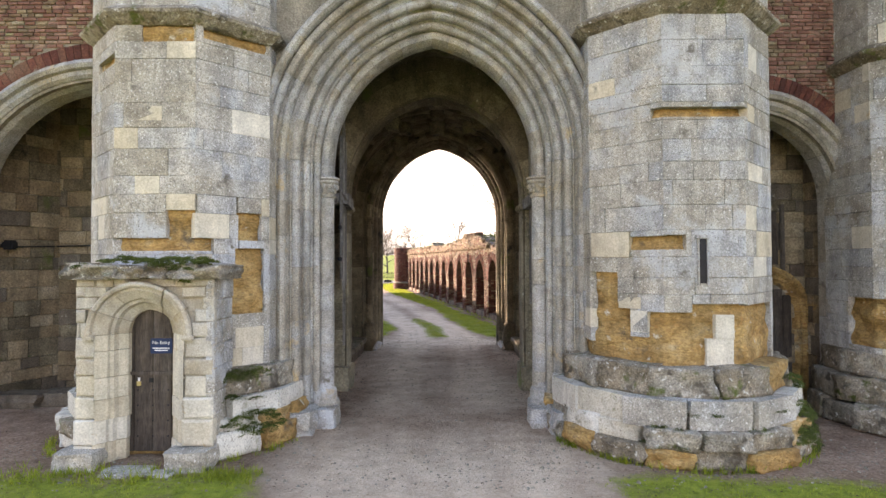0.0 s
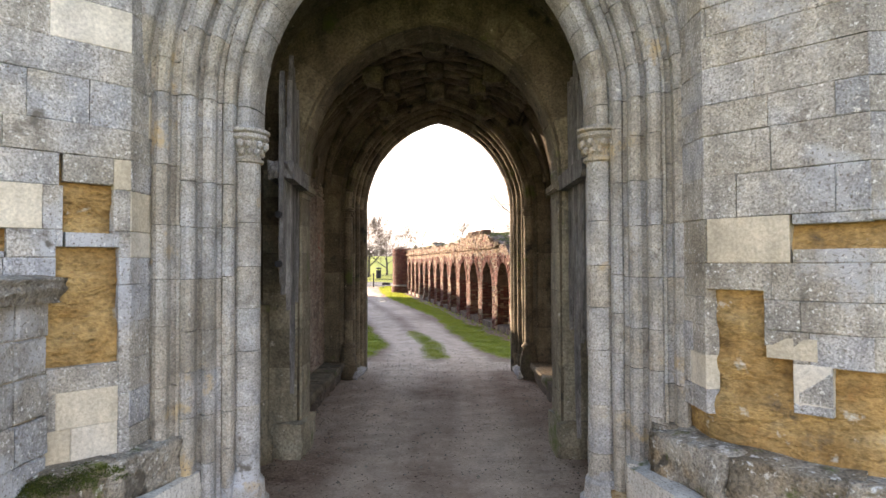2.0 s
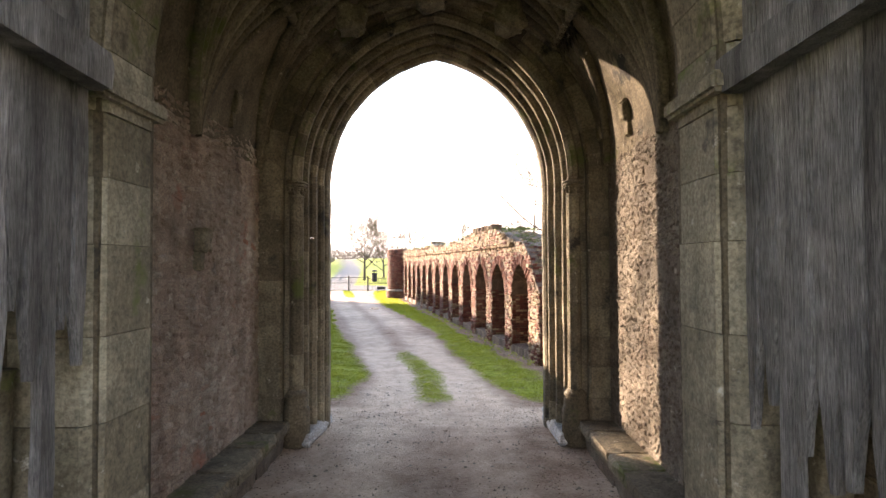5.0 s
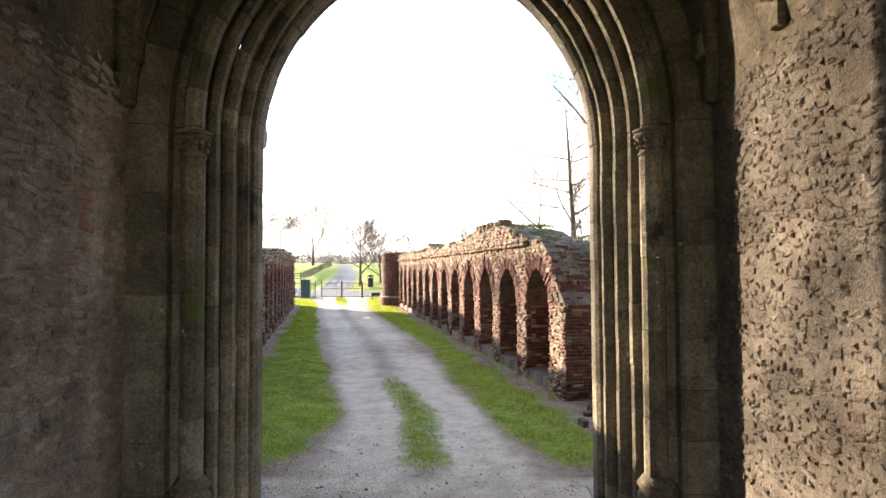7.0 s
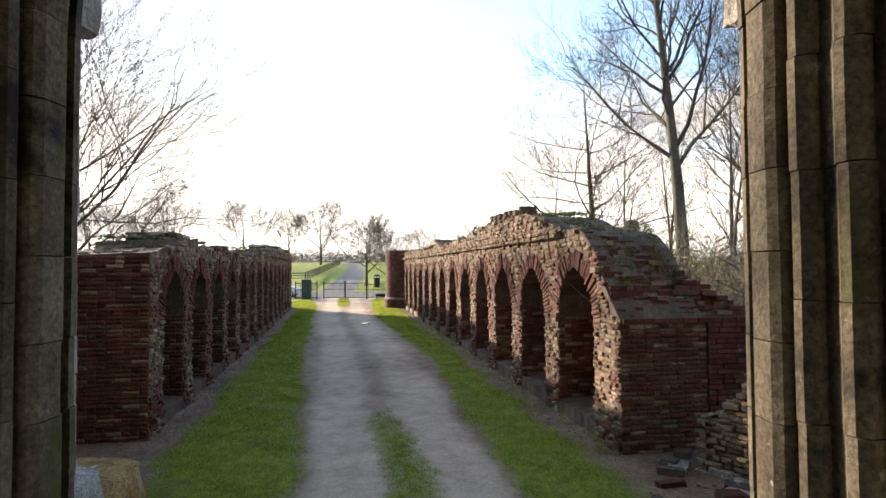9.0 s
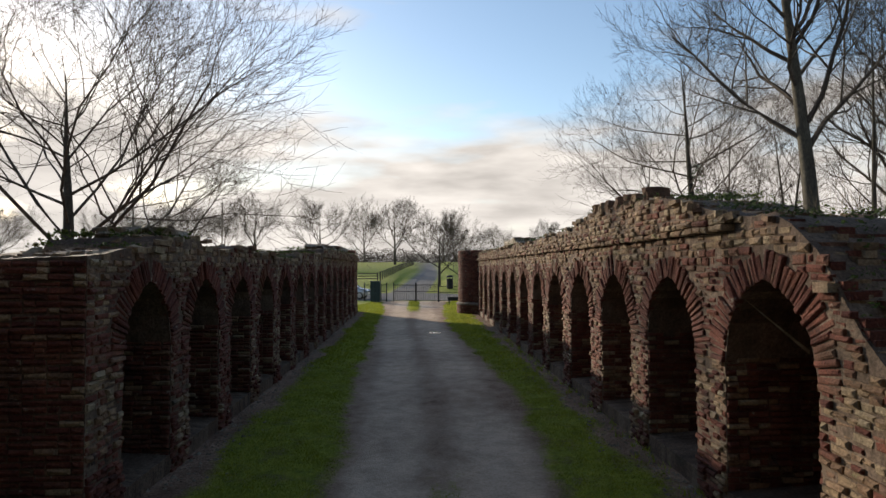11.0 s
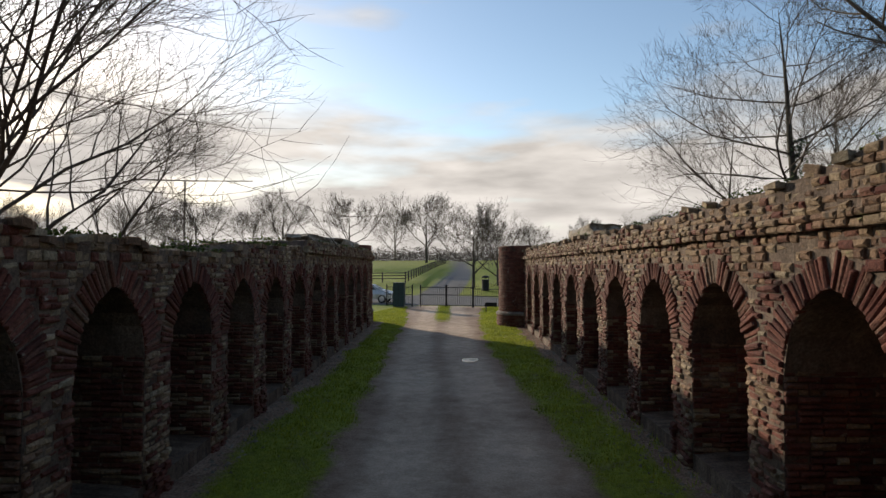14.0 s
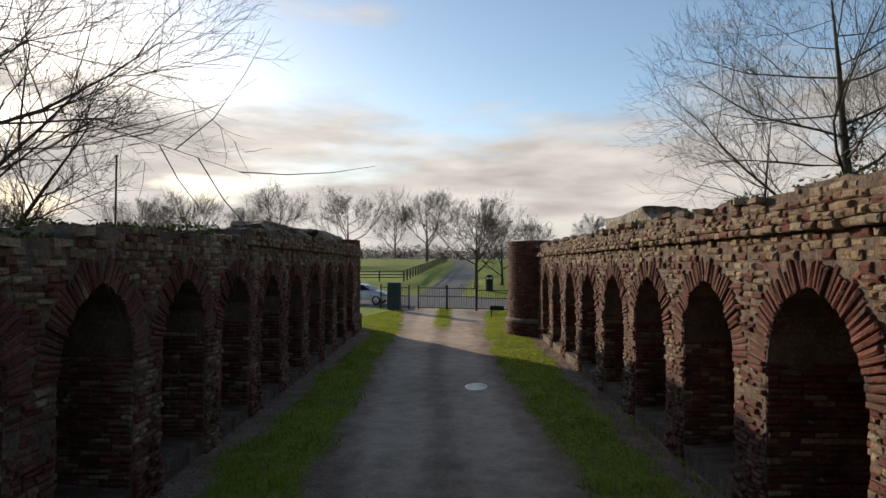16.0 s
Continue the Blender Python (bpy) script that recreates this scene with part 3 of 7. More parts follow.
SHAFT = [(0.10 + 0.13 * math.cos(radians(a)), 9.2 - 0.13 * math.sin(radians(a))) for a in (20, 45, 70, 95, 120, 145, 170, 195, 220, 250)] + [(0.06, 9.42), (0.12, 9.5)]
sweep_stones("shaft_stone", arch_front, SHAFT, HW, 3.62, 0.1, CX, M_MOULD, 0.47, with_arch=False, seed=31)
SOFFIT = [(0.155, 9.09), (0.10, 9.07), (0.05, 9.10), (0.02, 9.17), (0.0, 9.25), (0.0, 9.42), (0.1, 9.5)]
sweep_stones("soffit_stone", arch_front, SOFFIT, HW, SPR, RISE, CX, M_MOULD, 0.4, jamb_from=3.86, n_arch=11, seed=33)
HOOD = [(1.02, 8.50), (1.02, 8.42), (0.97, 8.36), (0.92, 8.36), (0.89, 8.40), (0.88, 8.50)]
sweep_stones("hood_stone", arch_front, HOOD, HW, SPR, RISE, CX, M_MOULD, 0.5, with_jamb=False, n_arch=10, seed=35)


def lathe(bm, prof, seg=16, m=None):
    rings = []
    for rad, z in prof:
        rings.append([bm.verts.new((m or Matrix()) @ Vector((rad * math.cos(2 * math.pi * k / seg), rad * math.sin(2 * math.pi * k / seg), z))) for k in range(seg)])
    for A, B in zip(rings, rings[1:]):
        for k in range(seg):
            bm.faces.new((A[k], A[(k + 1) % seg], B[(k + 1) % seg], B[k]))
    for R, p in ((rings[0], 0), (rings[-1], 1)):
        bm.faces.new(R if p else R[::-1])
    return bm


def capital(x, y, z, s, mat, parent, seed):
    """Foliate capital: necking, leaf bell with knobbly leaves, moulded abacus."""
    bm = bmesh.new()
    m = Matrix.Translation((x, y, z))
    lathe(bm, [(0.13 * s, -0.04 * s), (0.155 * s, -0.03 * s), (0.155 * s, 0.0), (0.13 * s, 0.01 * s), (0.135 * s, 0.08 * s), (0.17 * s, 0.17 * s), (0.185 * s, 0.18 * s), (0.205 * s, 0.20 * s),
               (0.205 * s, 0.225 * s), (0.185 * s, 0.24 * s), (0.215 * s, 0.255 * s), (0.215 * s, 0.28 * s), (0.17 * s, 0.30 * s)], 20, m)
    r = random.Random(seed)
    for k in range(22):
        a = 2 * math.pi * k / 11 + r.uniform(-0.12, 0.12)
        lvl = 0.07 if k < 11 else 0.135
        q = bmesh.ops.create_icosphere(bm, subdivisions=1, radius=0.032 * s * r.uniform(0.8, 1.25))
        rr = (0.145 if k < 11 else 0.175) * s
        bmesh.ops.transform(bm, matrix=m @ Matrix.Translation((rr * math.cos(a), rr * math.sin(a), lvl * s)) @ Matrix.Diagonal((1, 1, 1.35, 1)), verts=q["verts"])
    return part("capital", bm, mat, parent, "carved leaf capital")


for sx in (1, -1):
    capital(CX + sx * (HW + 0.10), 9.2, 3.60, 1.0, M_MOULD, arch_front, 5 + sx)
    # worn base and carved hood stop
    bm = bmesh.new()
    lathe(bm, [(0.24, 0), (0.24, 0.32), (0.2, 0.36), (0.19, 0.5), (0.155, 0.54), (0.135, 0.62)], 12, Matrix.Translation((CX + sx * (HW + 0.12), 9.2, 0.0)))
    part("base", bm, M_MOULD, arch_front, "worn column base")
    bm = rough_rock(0.24, 0.22, 0.30, 11 + sx, 4, 0.16)
    part("hood_stop", bm, M_MOULD, arch_front, "worn carved label stop", Matrix.Translation((CX + sx * (HW + 0.95), 8.36, 4.22)))
    for k, (w, d, z, yy, s) in enumerate(((2.05, 0.62, 0.36, 8.62, 1.0), (1.72, 0.5, 0.30, 8.98, 0.8), (2.40, 0.5, 0.55, 8.42, 0.8))):
        bm = rough_rock(0.58 * s, d, z, 3 + k + sx * 7, 4, 0.10)
        part("plinth_stone", bm, M_ASHLAR, arch_front, "", Matrix.Translation((CX + sx * w, yy, -0.02)))


# turrets: eight-sided, ashlar facing partly robbed over an ochre core
APO, OCT = 1.30, 1.30 * math.tan(math.pi / 8)


def oct_ring(c, apo, z):
    rr = apo / math.cos(math.pi / 8)
    return [(c[0] + rr * math.cos(math.pi / 8 + k * math.pi / 4), c[1] + rr * math.sin(math.pi / 8 + k * math.pi / 4), z) for k in range(8)]


def oct_solid(c, prof, mat, name, parent=None, label=""):
    vs, fs = [], []
    for apo, z in prof:
        vs += oct_ring(c, apo, z)
    for k in range(len(prof) - 1):
        for q in range(8):
            a, b = k * 8 + q, k * 8 + (q + 1) % 8
            fs.append((a, b, b + 8, a + 8))
    fs.append(tuple(range(8))[::-1])
    fs.append(tuple(len(vs) - 8 + q for q in range(8)))
    return link_mesh(name, vs, fs, mat, parent, label)


def core_drum(c, apo, z0, z1, mat, parent, seed, amp=0.075):
    """Rough bedded core, seen where the facing is gone."""
    nz, na = int((z1 - z0) / 0.07), 72
    vs, fs = [], []
    for i in range(nz + 1):
        z = z0 + (z1 - z0) * i / nz
        bed = noise.noise(Vector((seed * 9.1, 0, z * 4.5)))
        for k in range(na):
            a = 2 * math.pi * k / na
            part_ = a % (math.pi / 4)
            oct_r = apo / max(0.92, math.cos(part_ - (math.pi / 4 if part_ > math.pi / 8 else 0)))
            d = amp * (1.0 * bed + 0.7 * noise.noise(Vector((math.cos(a) * 2.5 + seed, math.sin(a) * 2.5, z * 5))) + 0.4 * noise.noise(Vector((math.cos(a) * 8, math.sin(a) * 8 + seed, z * 9))))
            vs.append((c[0] + (oct_r + d) * math.cos(a), c[1] + (oct_r + d) * math.sin(a), z))
    for i in range(nz):
        for k in range(na):
            a, b = i * na + k, i * na + (k + 1) % na
            fs.append((a, b, b + na, a + na))
    return link_mesh("core", vs, fs, mat, parent, "rough ochre stone core", True)


def without(blocks, gaps):
    """Blocks (u0, u1, z0, z1) with the gaps cut out of them."""
    for p, q, c, d in gaps:
        out = []
        for a, b, e, f in blocks:
            if b <= p or a >= q or f <= c or e >= d:
                out.append((a, b, e, f))
                continue
            lo, hi = max(a, p), min(b, q)
            out += [k for k in ((a, p, e, f), (q, b, e, f), (lo, hi, e, c), (lo, hi, d, f)) if k[1] - k[0] > 0.03 and k[3] - k[2] > 0.03]
        blocks = out
    return blocks


def turret(name, label, c, faces, robbed, seed, plinth, z_face, string_z, porch_x=None, patches={}):
    """faces: outward facet angles in degrees that carry blocks; robbed, patches: facet to (u0, u1, z0, z1) of lost facing and of pale repairs."""
    r = random.Random(seed)
    t = thing(name, label, "turret", "turrets beside the gate", "structure")
    core_drum(c, APO - 0.075, 0.0, TOP, M_OCHRE, t, seed)
    rows = courses(z_face, string_z, 0.21, 0.36, r)
    side = 2 * OCT
    for ang in faces:
        a = radians(ang)
        n = Vector((math.cos(a), math.sin(a), 0))
        u = Vector((-n.y, n.x, 0))
        o = Vector((c[0], c[1], 0)) + n * (APO - 0.05) - u * OCT
        m = frame_m(o, u, n)

        def place(uu, z, w, h, pale=None):
            pale = r.random() < 0.045 if pale is None else pale
            v, f = stone_data(w, h, 0.05 + r.uniform(-0.004, 0.004), 0.005, r, 0.06)
            link_mesh("stone", v, f, M_CREAM if pale else M_ASHLAR, t, "", False, m @ Matrix.Translation((uu, 0, z)))

        def fit_round(uu, z, w, h):
            for a, b, c, d in without([(uu, uu + w, z, z + h)], [(p * side, q * side, c, d) for p, q, c, d in robbed.get(ang, ())]):
                place(a, c, b - a, d - c)
        lay(m, side, rows, 0.32, 0.78, r, lambda uu, z, w, h: True, fit_round, 0.003)
        for p, q, c_, d_ in patches.get(ang, ()):
            place(p * side, c_, (q - p) * side, d_ - c_, True)
        lay(m, side, courses(string_z + 0.22, TOP, 0.3, 0.42, r), 0.4, 0.8, r, lambda uu, z, w, h: True, place, 0.005)
    oct_solid(c, [(APO + 0.0, string_z - 0.02), (APO + 0.06, string_z + 0.02), (APO + 0.15, string_z + 0.10), (APO + 0.16, string_z + 0.14), (APO + 0.02, string_z + 0.24)], M_PLINTH, "string_course", t, "weathered string course with moss")
    # plinth: rough stepped courses of big blocks, one of them of smooth pale repairs
    for z, h, grow, look_ in plinth:
        na = {"rough": 11, "pale": 9, "worn": 8}[look_]
        for k in range(na):
            a = math.pi * (0.86 + 1.28 * (k + 0.5) / na) + r.uniform(-0.03, 0.03)
            ln = 2 * (APO + grow) * math.sin(math.pi * 1.28 / na / 2) * (r.uniform(0.9, 1.08) if look_ == "rough" else 1.03)
            n = Vector((math.cos(a), math.sin(a), 0))
            u = Vector((-n.y, n.x, 0))
            fr = (a % (math.pi / 4))
            rr = (APO + grow) * (0.55 + 0.45 / max(0.92, math.cos(fr if fr < math.pi / 8 else fr - math.pi / 4)))
            if porch_x and porch_x[0] < c[0] + n.x * rr < porch_x[1] and n.y < -0.3:
                continue
            if look_ == "pale":
                bm, mt = rough_rock(ln, 0.45, h, seed + k + z * 10, 4, 0.025, 0.05), r.choice((M_PALE, M_PALE, M_PALE, M_ASHLAR))
            elif look_ == "worn":
                bm, mt = rough_rock(ln * 1.06, 0.5, h, seed + k + z * 10, 7, 0.085, 0.12), r.choice((M_PLINTH, M_PLINTH, M_PLINTH, M_OCHRE))
            else:
                bm, mt = rough_rock(ln, 0.48, h * r.uniform(0.85, 1.12), seed + k + z * 10, 6, 0.10, 0.14), r.choice((M_PLINTH, M_PLINTH, M_PLINTH, M_PALE, M_OCHRE))
            pos = Vector((c[0], c[1], z)) + n * (rr - 0.20 + (r.uniform(-0.07, 0.05) if look_ == "rough" else r.uniform(-0.015, 0.015)))
            part("plinth_stone", bm, mt, t, "", frame_m(pos, u, n), look_ != "pale")
    return t


LOST_R = {225: [(0.57, 1.0, 2.68, 2.86), (0.0, 0.39, 1.0, 2.38), (0.39, 0.56, 1.0, 1.98), (0.56, 0.78, 1.0, 1.52), (0.78, 1.0, 1.0, 1.85), (0.85, 1.0, 4.41, 4.54)],
          270: [(0.0, 0.27, 2.68, 2.87), (0.0, 0.34, 1.0, 1.85), (0.34, 1.0, 1.0, 1.97), (0.0, 1.0, 4.41, 4.54)],
          315: [(0.0, 0.92, 1.0, 1.95), (0.0, 0.10, 4.41, 4.54)], 180: [(0.0, 1.0, 1.0, 1.4)], 0: [(0.0, 1.0, 1.0, 1.6)]}
PALE_R = {225: [(0.40, 0.70, 1.89, 2.05), (0.56, 0.78, 1.52, 1.87)], 270: [(0.50, 0.83, 1.13, 1.52), (0.61, 0.84, 1.52, 1.83)]}
LOST_L = {315: [(0.56, 0.88, 2.84, 3.23), (0.52, 0.92, 2.03, 2.73), (0.23, 0.52, 2.03, 2.37), (0.38, 0.92, 1.81, 2.03), (0.0, 0.23, 2.69, 2.85), (0.53, 0.92, 1.34, 1.62), (0.33, 0.92, 1.06, 1.34), (0.1, 1.0, 5.55, 5.70)],
          270: [(0.0, 1.0, 1.0, 2.35), (0.65, 1.0, 2.83, 3.23), (0.0, 1.0, 2.69, 2.85), (0.33, 1.0, 5.48, 5.70)], 225: [(0.3, 1.0, 5.2, 5.34)]}
PALE_L = {315: [(0.53, 0.92, 1.34, 1.62), (0.33, 0.62, 1.06, 1.34), (0.62, 0.92, 1.06, 1.34)], 270: [(0.2, 0.8, 4.42, 4.62)]}
TL, TR = (-3.82, 8.84), (3.40, 8.70)
turret("turret_left", "eight-sided grey ashlar turret with patches of ochre core", TL, (180, 225, 270, 315, 0), LOST_L, 3,
       [(0.0, 0.30, 0.38, "rough"), (0.26, 0.22, 0.36, "rough"), (0.46, 0.27, 0.28, "pale"), (0.73, 0.36, 0.15, "worn")], 1.02, 5.72, (-4.9, -2.98), PALE_L)
turret("turret_right", "eight-sided grey ashlar turret with its lower facing robbed to ochre core", TR, (180, 225, 270, 315, 0), LOST_R, 4,
       [(0.0, 0.26, 0.46, "rough"), (0.22, 0.26, 0.42, "rough"), (0.45, 0.36, 0.36, "pale"), (0.80, 0.38, 0.17, "worn")], 1.12, 5.78, None, PALE_R)


# ---- ground ----
ROAD = [(-6.0, -0.1, 1.9), (4.0, -0.1, 1.7), (8.0, -0.1, 1.9), (18.5, -0.15, 1.9), (20.9, -0.4, 1.35), (26.0, -1.33, 1.45), (34.0, -3.1, 1.4), (44.7, -5.75, 1.35), (52.0, -7.2, 1.4), (63.0, -9.4, 2.0), (66.0, -9.9, 3.0)]


def road_at(y):
    for (ya, xa, wa), (yb, xb, wb) in zip(ROAD, ROAD[1:]):
        if y <= yb:
            k = max(0.0, (y - ya) / (yb - ya))
            k2 = k * k * (3 - 2 * k) if yb < 27 else k
            return xa + (xb - xa) * k2, (wa + (wb - wa) * k) * (1.0 + 0.32 * soft(24.0, 32.0, y))
    return -9.9, 3.0


def soft(a, b, x):
    k = max(0.0, min(1.0, (x - a) / (b - a)))
    return k * k * (3 - 2 * k)


RW0, RWA, LW0, LWA = (2.40, 22.5), 11.0, (-4.45, 23.1), 12.0
LEN_R, LEN_L = 29.2, 28.5


def right_x(y):
    return RW0[0] - (y - RW0[1]) * math.tan(radians(RWA))


def left_x(y):
    return LW0[0] - (y - LW0[1]) * math.tan(radians(LWA))


def lane_x(y):
    """Middle of the lane that leads away beyond the gate."""
    return -12.7 - 0.15 * (y - 75) + 0.9 * math.sin((y - 75) / 26)


def cover(x, y):
    """Turf, gravel and asphalt at a place."""
    n1 = noise.noise(Vector((x * 0.9, y * 0.9, 3.1)))
    n2 = noise.noise(Vector((x * 0.35, y * 0.35, 8.0)))
    g = r = b = 0.0
    if y < 18.6:
        cxr, hw = road_at(y)
        d = abs(x - cxr) - hw
        grass = soft(-0.2, 0.4, d + 0.35 * n1 - 0.15) * soft(7.0, 6.2, y + 0.3 * n1 + 0.10 * abs(x - 1) - (0.35 if x > 0 else 0.75))
        r = grass
        g = soft(0.6, -0.8, d + n2 * 0.5) * 0.75 * soft(10.5, 7.0, y) + 0.1
        track = soft(0.65, 0.15, abs(abs(x - cxr) - 0.8 + 0.2 * n1))
        g = max(g, soft(8.5, 10.5, y) * (0.46 + 0.35 * track + 0.35 * n2 + 0.2 * n1))
        if y > 17.4:
            g = 0.8
    elif y < 64.5:
        cxr, hw = road_at(y)
        d = abs(x - cxr) - hw
        r = soft(-0.35, 0.35, d + 0.25 * n1) * soft(18.4, 19.8, y + 0.5 * n1)
        wall = min(right_x(y) - x, x - left_x(y))
        r *= soft(0.15, 0.8, wall + 0.35 * n1) if -0.5 < wall < 1.5 and y < 52 else (1.0 if wall > 0 or y > 50 and x < 0 else 0.12)
        strip = 0.70 * soft(0.62, 0.05, abs(x - cxr - 0.05 + 0.12 * n1)) * soft(18.3, 19.3, y) * soft(27.0, 23.0, y)
        strip = max(strip, 0.72 * soft(0.8, 0.1, abs(x - cxr)) * soft(50, 56, y))
        r = max(r, strip)
        rut = soft(0.75, 0.25, abs(abs(x - cxr) - 0.78))
        g = (0.45 + 0.5 * rut) * soft(0.25, -0.4, d) + 0.08 * n1
        if y > 26:
            g *= 0.85 + 0.45 * n2
    else:
        r = 1.0
        b = soft(64.6, 65.0, y) * soft(72.4, 71.9, y)
        lane = soft(2.1, 1.8, abs(x - lane_x(y))) * soft(70, 71, y)
        lane = max(lane, soft(8.0, 6.5, math.hypot(x - lane_x(74), (y - 72) * 1.5)))
        b = max(b, lane)
    return r, g, b


def height(x, y):
    h = 0.0
    if 18.6 < y < 64:
        cxr, hw = road_at(y)
        d = abs(x - cxr)
        h = 0.05 * soft(hw - 0.2, hw + 0.8, d) + 0.03 * soft(0.6, 0.0, d)
        h += 0.02 * noise.noise(Vector((x * 1.3, y * 1.3, 0)))
    elif y < 18.6:
        h = 0.02 * noise.noise(Vector((x * 1.1, y * 1.1, 0))) - 0.01
    elif y > 74:
        away = abs(x - lane_x(y))
        h = 0.35 * soft(2.2, 4.5, away) * soft(74, 84, y) + min(0.038 * (y - 74), 4.2)
    return h


def spread(lo, hi, step, far, grow=1.28):
    out = list(np.arange(lo, hi + step, step))
    s, a, b = step, out[0], out[-1]
    left, right = [], []
    while a > -far or b < far:
        s *= grow
        a, b = a - s, b + s
        left.append(a), right.append(b)
    return left[::-1] + out + right


gx, gy = spread(-14.0, 6.8, 0.17, 2500, 1.14), spread(2.0, 75.0, 0.17, 2500, 1.06)
gv = [(x, y, height(x, y)) for y in gy for x in gx]
nx = len(gx)
gf = [(j * nx + i, j * nx + i + 1, (j + 1) * nx + i + 1, (j + 1) * nx + i) for j in range(len(gy) - 1) for i in range(nx - 1)]
ground = link_mesh("ground", gv, gf, M_GROUND, None, "bare soil, gravel track, turf and lane in one sheet", True)
tagged(ground, category="ground", kind="structure")
att = ground.data.color_attributes.new("cover", "FLOAT_COLOR", "POINT")
att.data.foreach_set("color", [c for x, y, _ in gv for c in (*cover(x, y), 1.0)])


# ---- arcaded barbican walls ----
def wall_frame(o, ang, side):
    """x along the wall away from the gatehouse, y out towards the road, z up."""
    a = radians(ang)
    u = Vector((-math.sin(a), math.cos(a), 0))
    n = Vector((-math.cos(a), -math.sin(a), 0)) * side
    return Matrix(((u.x, n.x, 0, o[0]), (u.y, n.y, 0, o[1]), (0, 0, 1, 0), (0, 0, 0, 1)))


DEEP, THICK = 1.1, 1.3


def arcade(name, label, m, length, top, n_arch, seed, parts_to, FIRST, PITCH, AHW, ASPR, ARISE):
    """Brick wall with deep blind arches; top(s): its broken crest."""
    r = random.Random(seed)
    t = thing(name, label, "wall", "barbican walls", "structure")
    cs = [FIRST + PITCH * k for k in range(n_arch)]
    # core: front skin with openings, reveals, back of the recesses, top and rear
    ss = set(np.round(np.arange(0, length + 0.01, 0.35), 3)) | {length}
    for c in cs:
        ss |= {round(c + AHW * k / 7, 4) for k in range(-7, 8)}
    ss = sorted(s for s in ss if 0 <= s <= length)

    def under(s):
        for c in cs:
            if abs(s - c) < AHW - 1e-4:
                return arch_height(s - c, AHW, ASPR, ARISE)
        return 0.0
    v, f = [], []

    def quad(*p):
        b = len(v)
        v.extend(p)
        f.append((b, b + 1, b + 2, b + 3))
    for a, b in zip(ss, ss[1:]):
        mid = under((a + b) / 2)
        ha, hb = (0.0, 0.0)
        if mid:
            c = min(cs, key=lambda q: abs(q - (a + b) / 2))
            ha, hb = arch_height(a - c, AHW, ASPR, ARISE), arch_height(b - c, AHW, ASPR, ARISE)
            quad((a, 0, ha), (b, 0, hb), (b, -DEEP, hb), (a, -DEEP, ha))
            quad((a, -DEEP, 0), (b, -DEEP, 0), (b, -DEEP, hb), (a, -DEEP, ha))
            quad((a, 0.0, 0.28), (b, 0.0, 0.28), (b, -DEEP, 0.36), (a, -DEEP, 0.36))
            quad((a, 0, 0), (b, 0, 0), (b, 0, 0.28), (a, 0, 0.28))
        ta, tb = top(a), top(b)
        quad((a, 0, ha), (b, 0, hb), (b, 0, tb), (a, 0, ta))
        quad((a, 0, ta), (b, 0, tb), (b, -THICK, tb - 0.05), (a, -THICK, ta - 0.05))
        quad((a, -THICK, 0), (b, -THICK, 0), (b, -THICK, tb - 0.05), (a, -THICK, ta - 0.05))
    for c in cs:
        for s in (c - AHW, c + AHW):
            quad((s, 0, 0), (s, -DEEP, 0), (s, -DEEP, ASPR), (s, 0, ASPR))
    quad((0, 0, 0), (0, -THICK, 0), (0, -THICK, top(0) - 0.05), (0, 0, top(0)))
    quad((length, 0, 0), (length, -THICK, 0), (length, -THICK, top(length) - 0.05), (length, 0, top(length)))
    link_mesh("core", v, f, M_BRICKBED, t, "", False, m)

    red, pale = Soup(), Soup()
    count = 0
    RING = 0.30

    def brick(base, w, h, d, mat_pale, mm, tilt=0.0):
        nonlocal count
        vv, ff = stone_data(w, h, d, min(r.uniform(0.010, 0.024), h * 0.3), r, 0.03)
        q = mm @ Matrix.Rotation(tilt, 4, "Y")
        if base:
            count += 1
            link_mesh("brick", vv, ff, M_PALEBRICK if mat_pale else M_BRICK, t, "", False, m @ q)
        else:
            (pale if mat_pale else red).add(vv, ff, m @ q)
    z, k = 0.02, 0
    while z < 5.2:
        hgt = r.uniform(0.058, 0.082) if z < 2.7 else r.uniform(0.066, 0.104)
        s = -0.12 * (k % 2) - r.uniform(0, 0.05)
        while s < length:
            w = r.choice((0.12, 0.135, 0.15, 0.22)) if z < 2.7 else r.uniform(0.09, 0.21)
            a, b = max(s, 0.0), min(s + w, length)
            s += w
            mid = (a + b) / 2
            if b - a < 0.04 or z + hgt > top(mid) - r.uniform(-0.05, 0.06):
                continue
            c = min(cs, key=lambda q: abs(q - mid))
            near = max(0.0, abs(mid - c) - (b - a) / 2)
            if z < ASPR:
                if near < AHW:
                    cut = AHW - near
                    if b - a - cut < 0.06:
                        continue
                    if mid < c:
                        b -= cut
                    else:
                        a += cut
            else:
                far = math.hypot(min(abs(mid - c) + (AHW * AHW + ARISE ** 2) / (2 * AHW) - AHW, 9), z + hgt / 2 - ASPR)
                if far < (AHW * AHW + ARISE ** 2) / (2 * AHW) + RING + 0.03:
                    continue
            if r.random() < 0.03 and z > 0.4:
                continue
            band = top(mid) > 3.3 and 3.10 < z < 3.24
            d = 0.013 + r.uniform(-0.016, 0.034) + (0.11 if band else 0) + (r.uniform(0, 0.04) if z < 0.5 else 0)
            patch = noise.noise(Vector((mid * 0.8 + seed * 5, z * 1.2, 1.0)))
            is_pale = (z > 2.75 and r.random() < 0.75) or patch > -0.05 and r.random() < 0.6
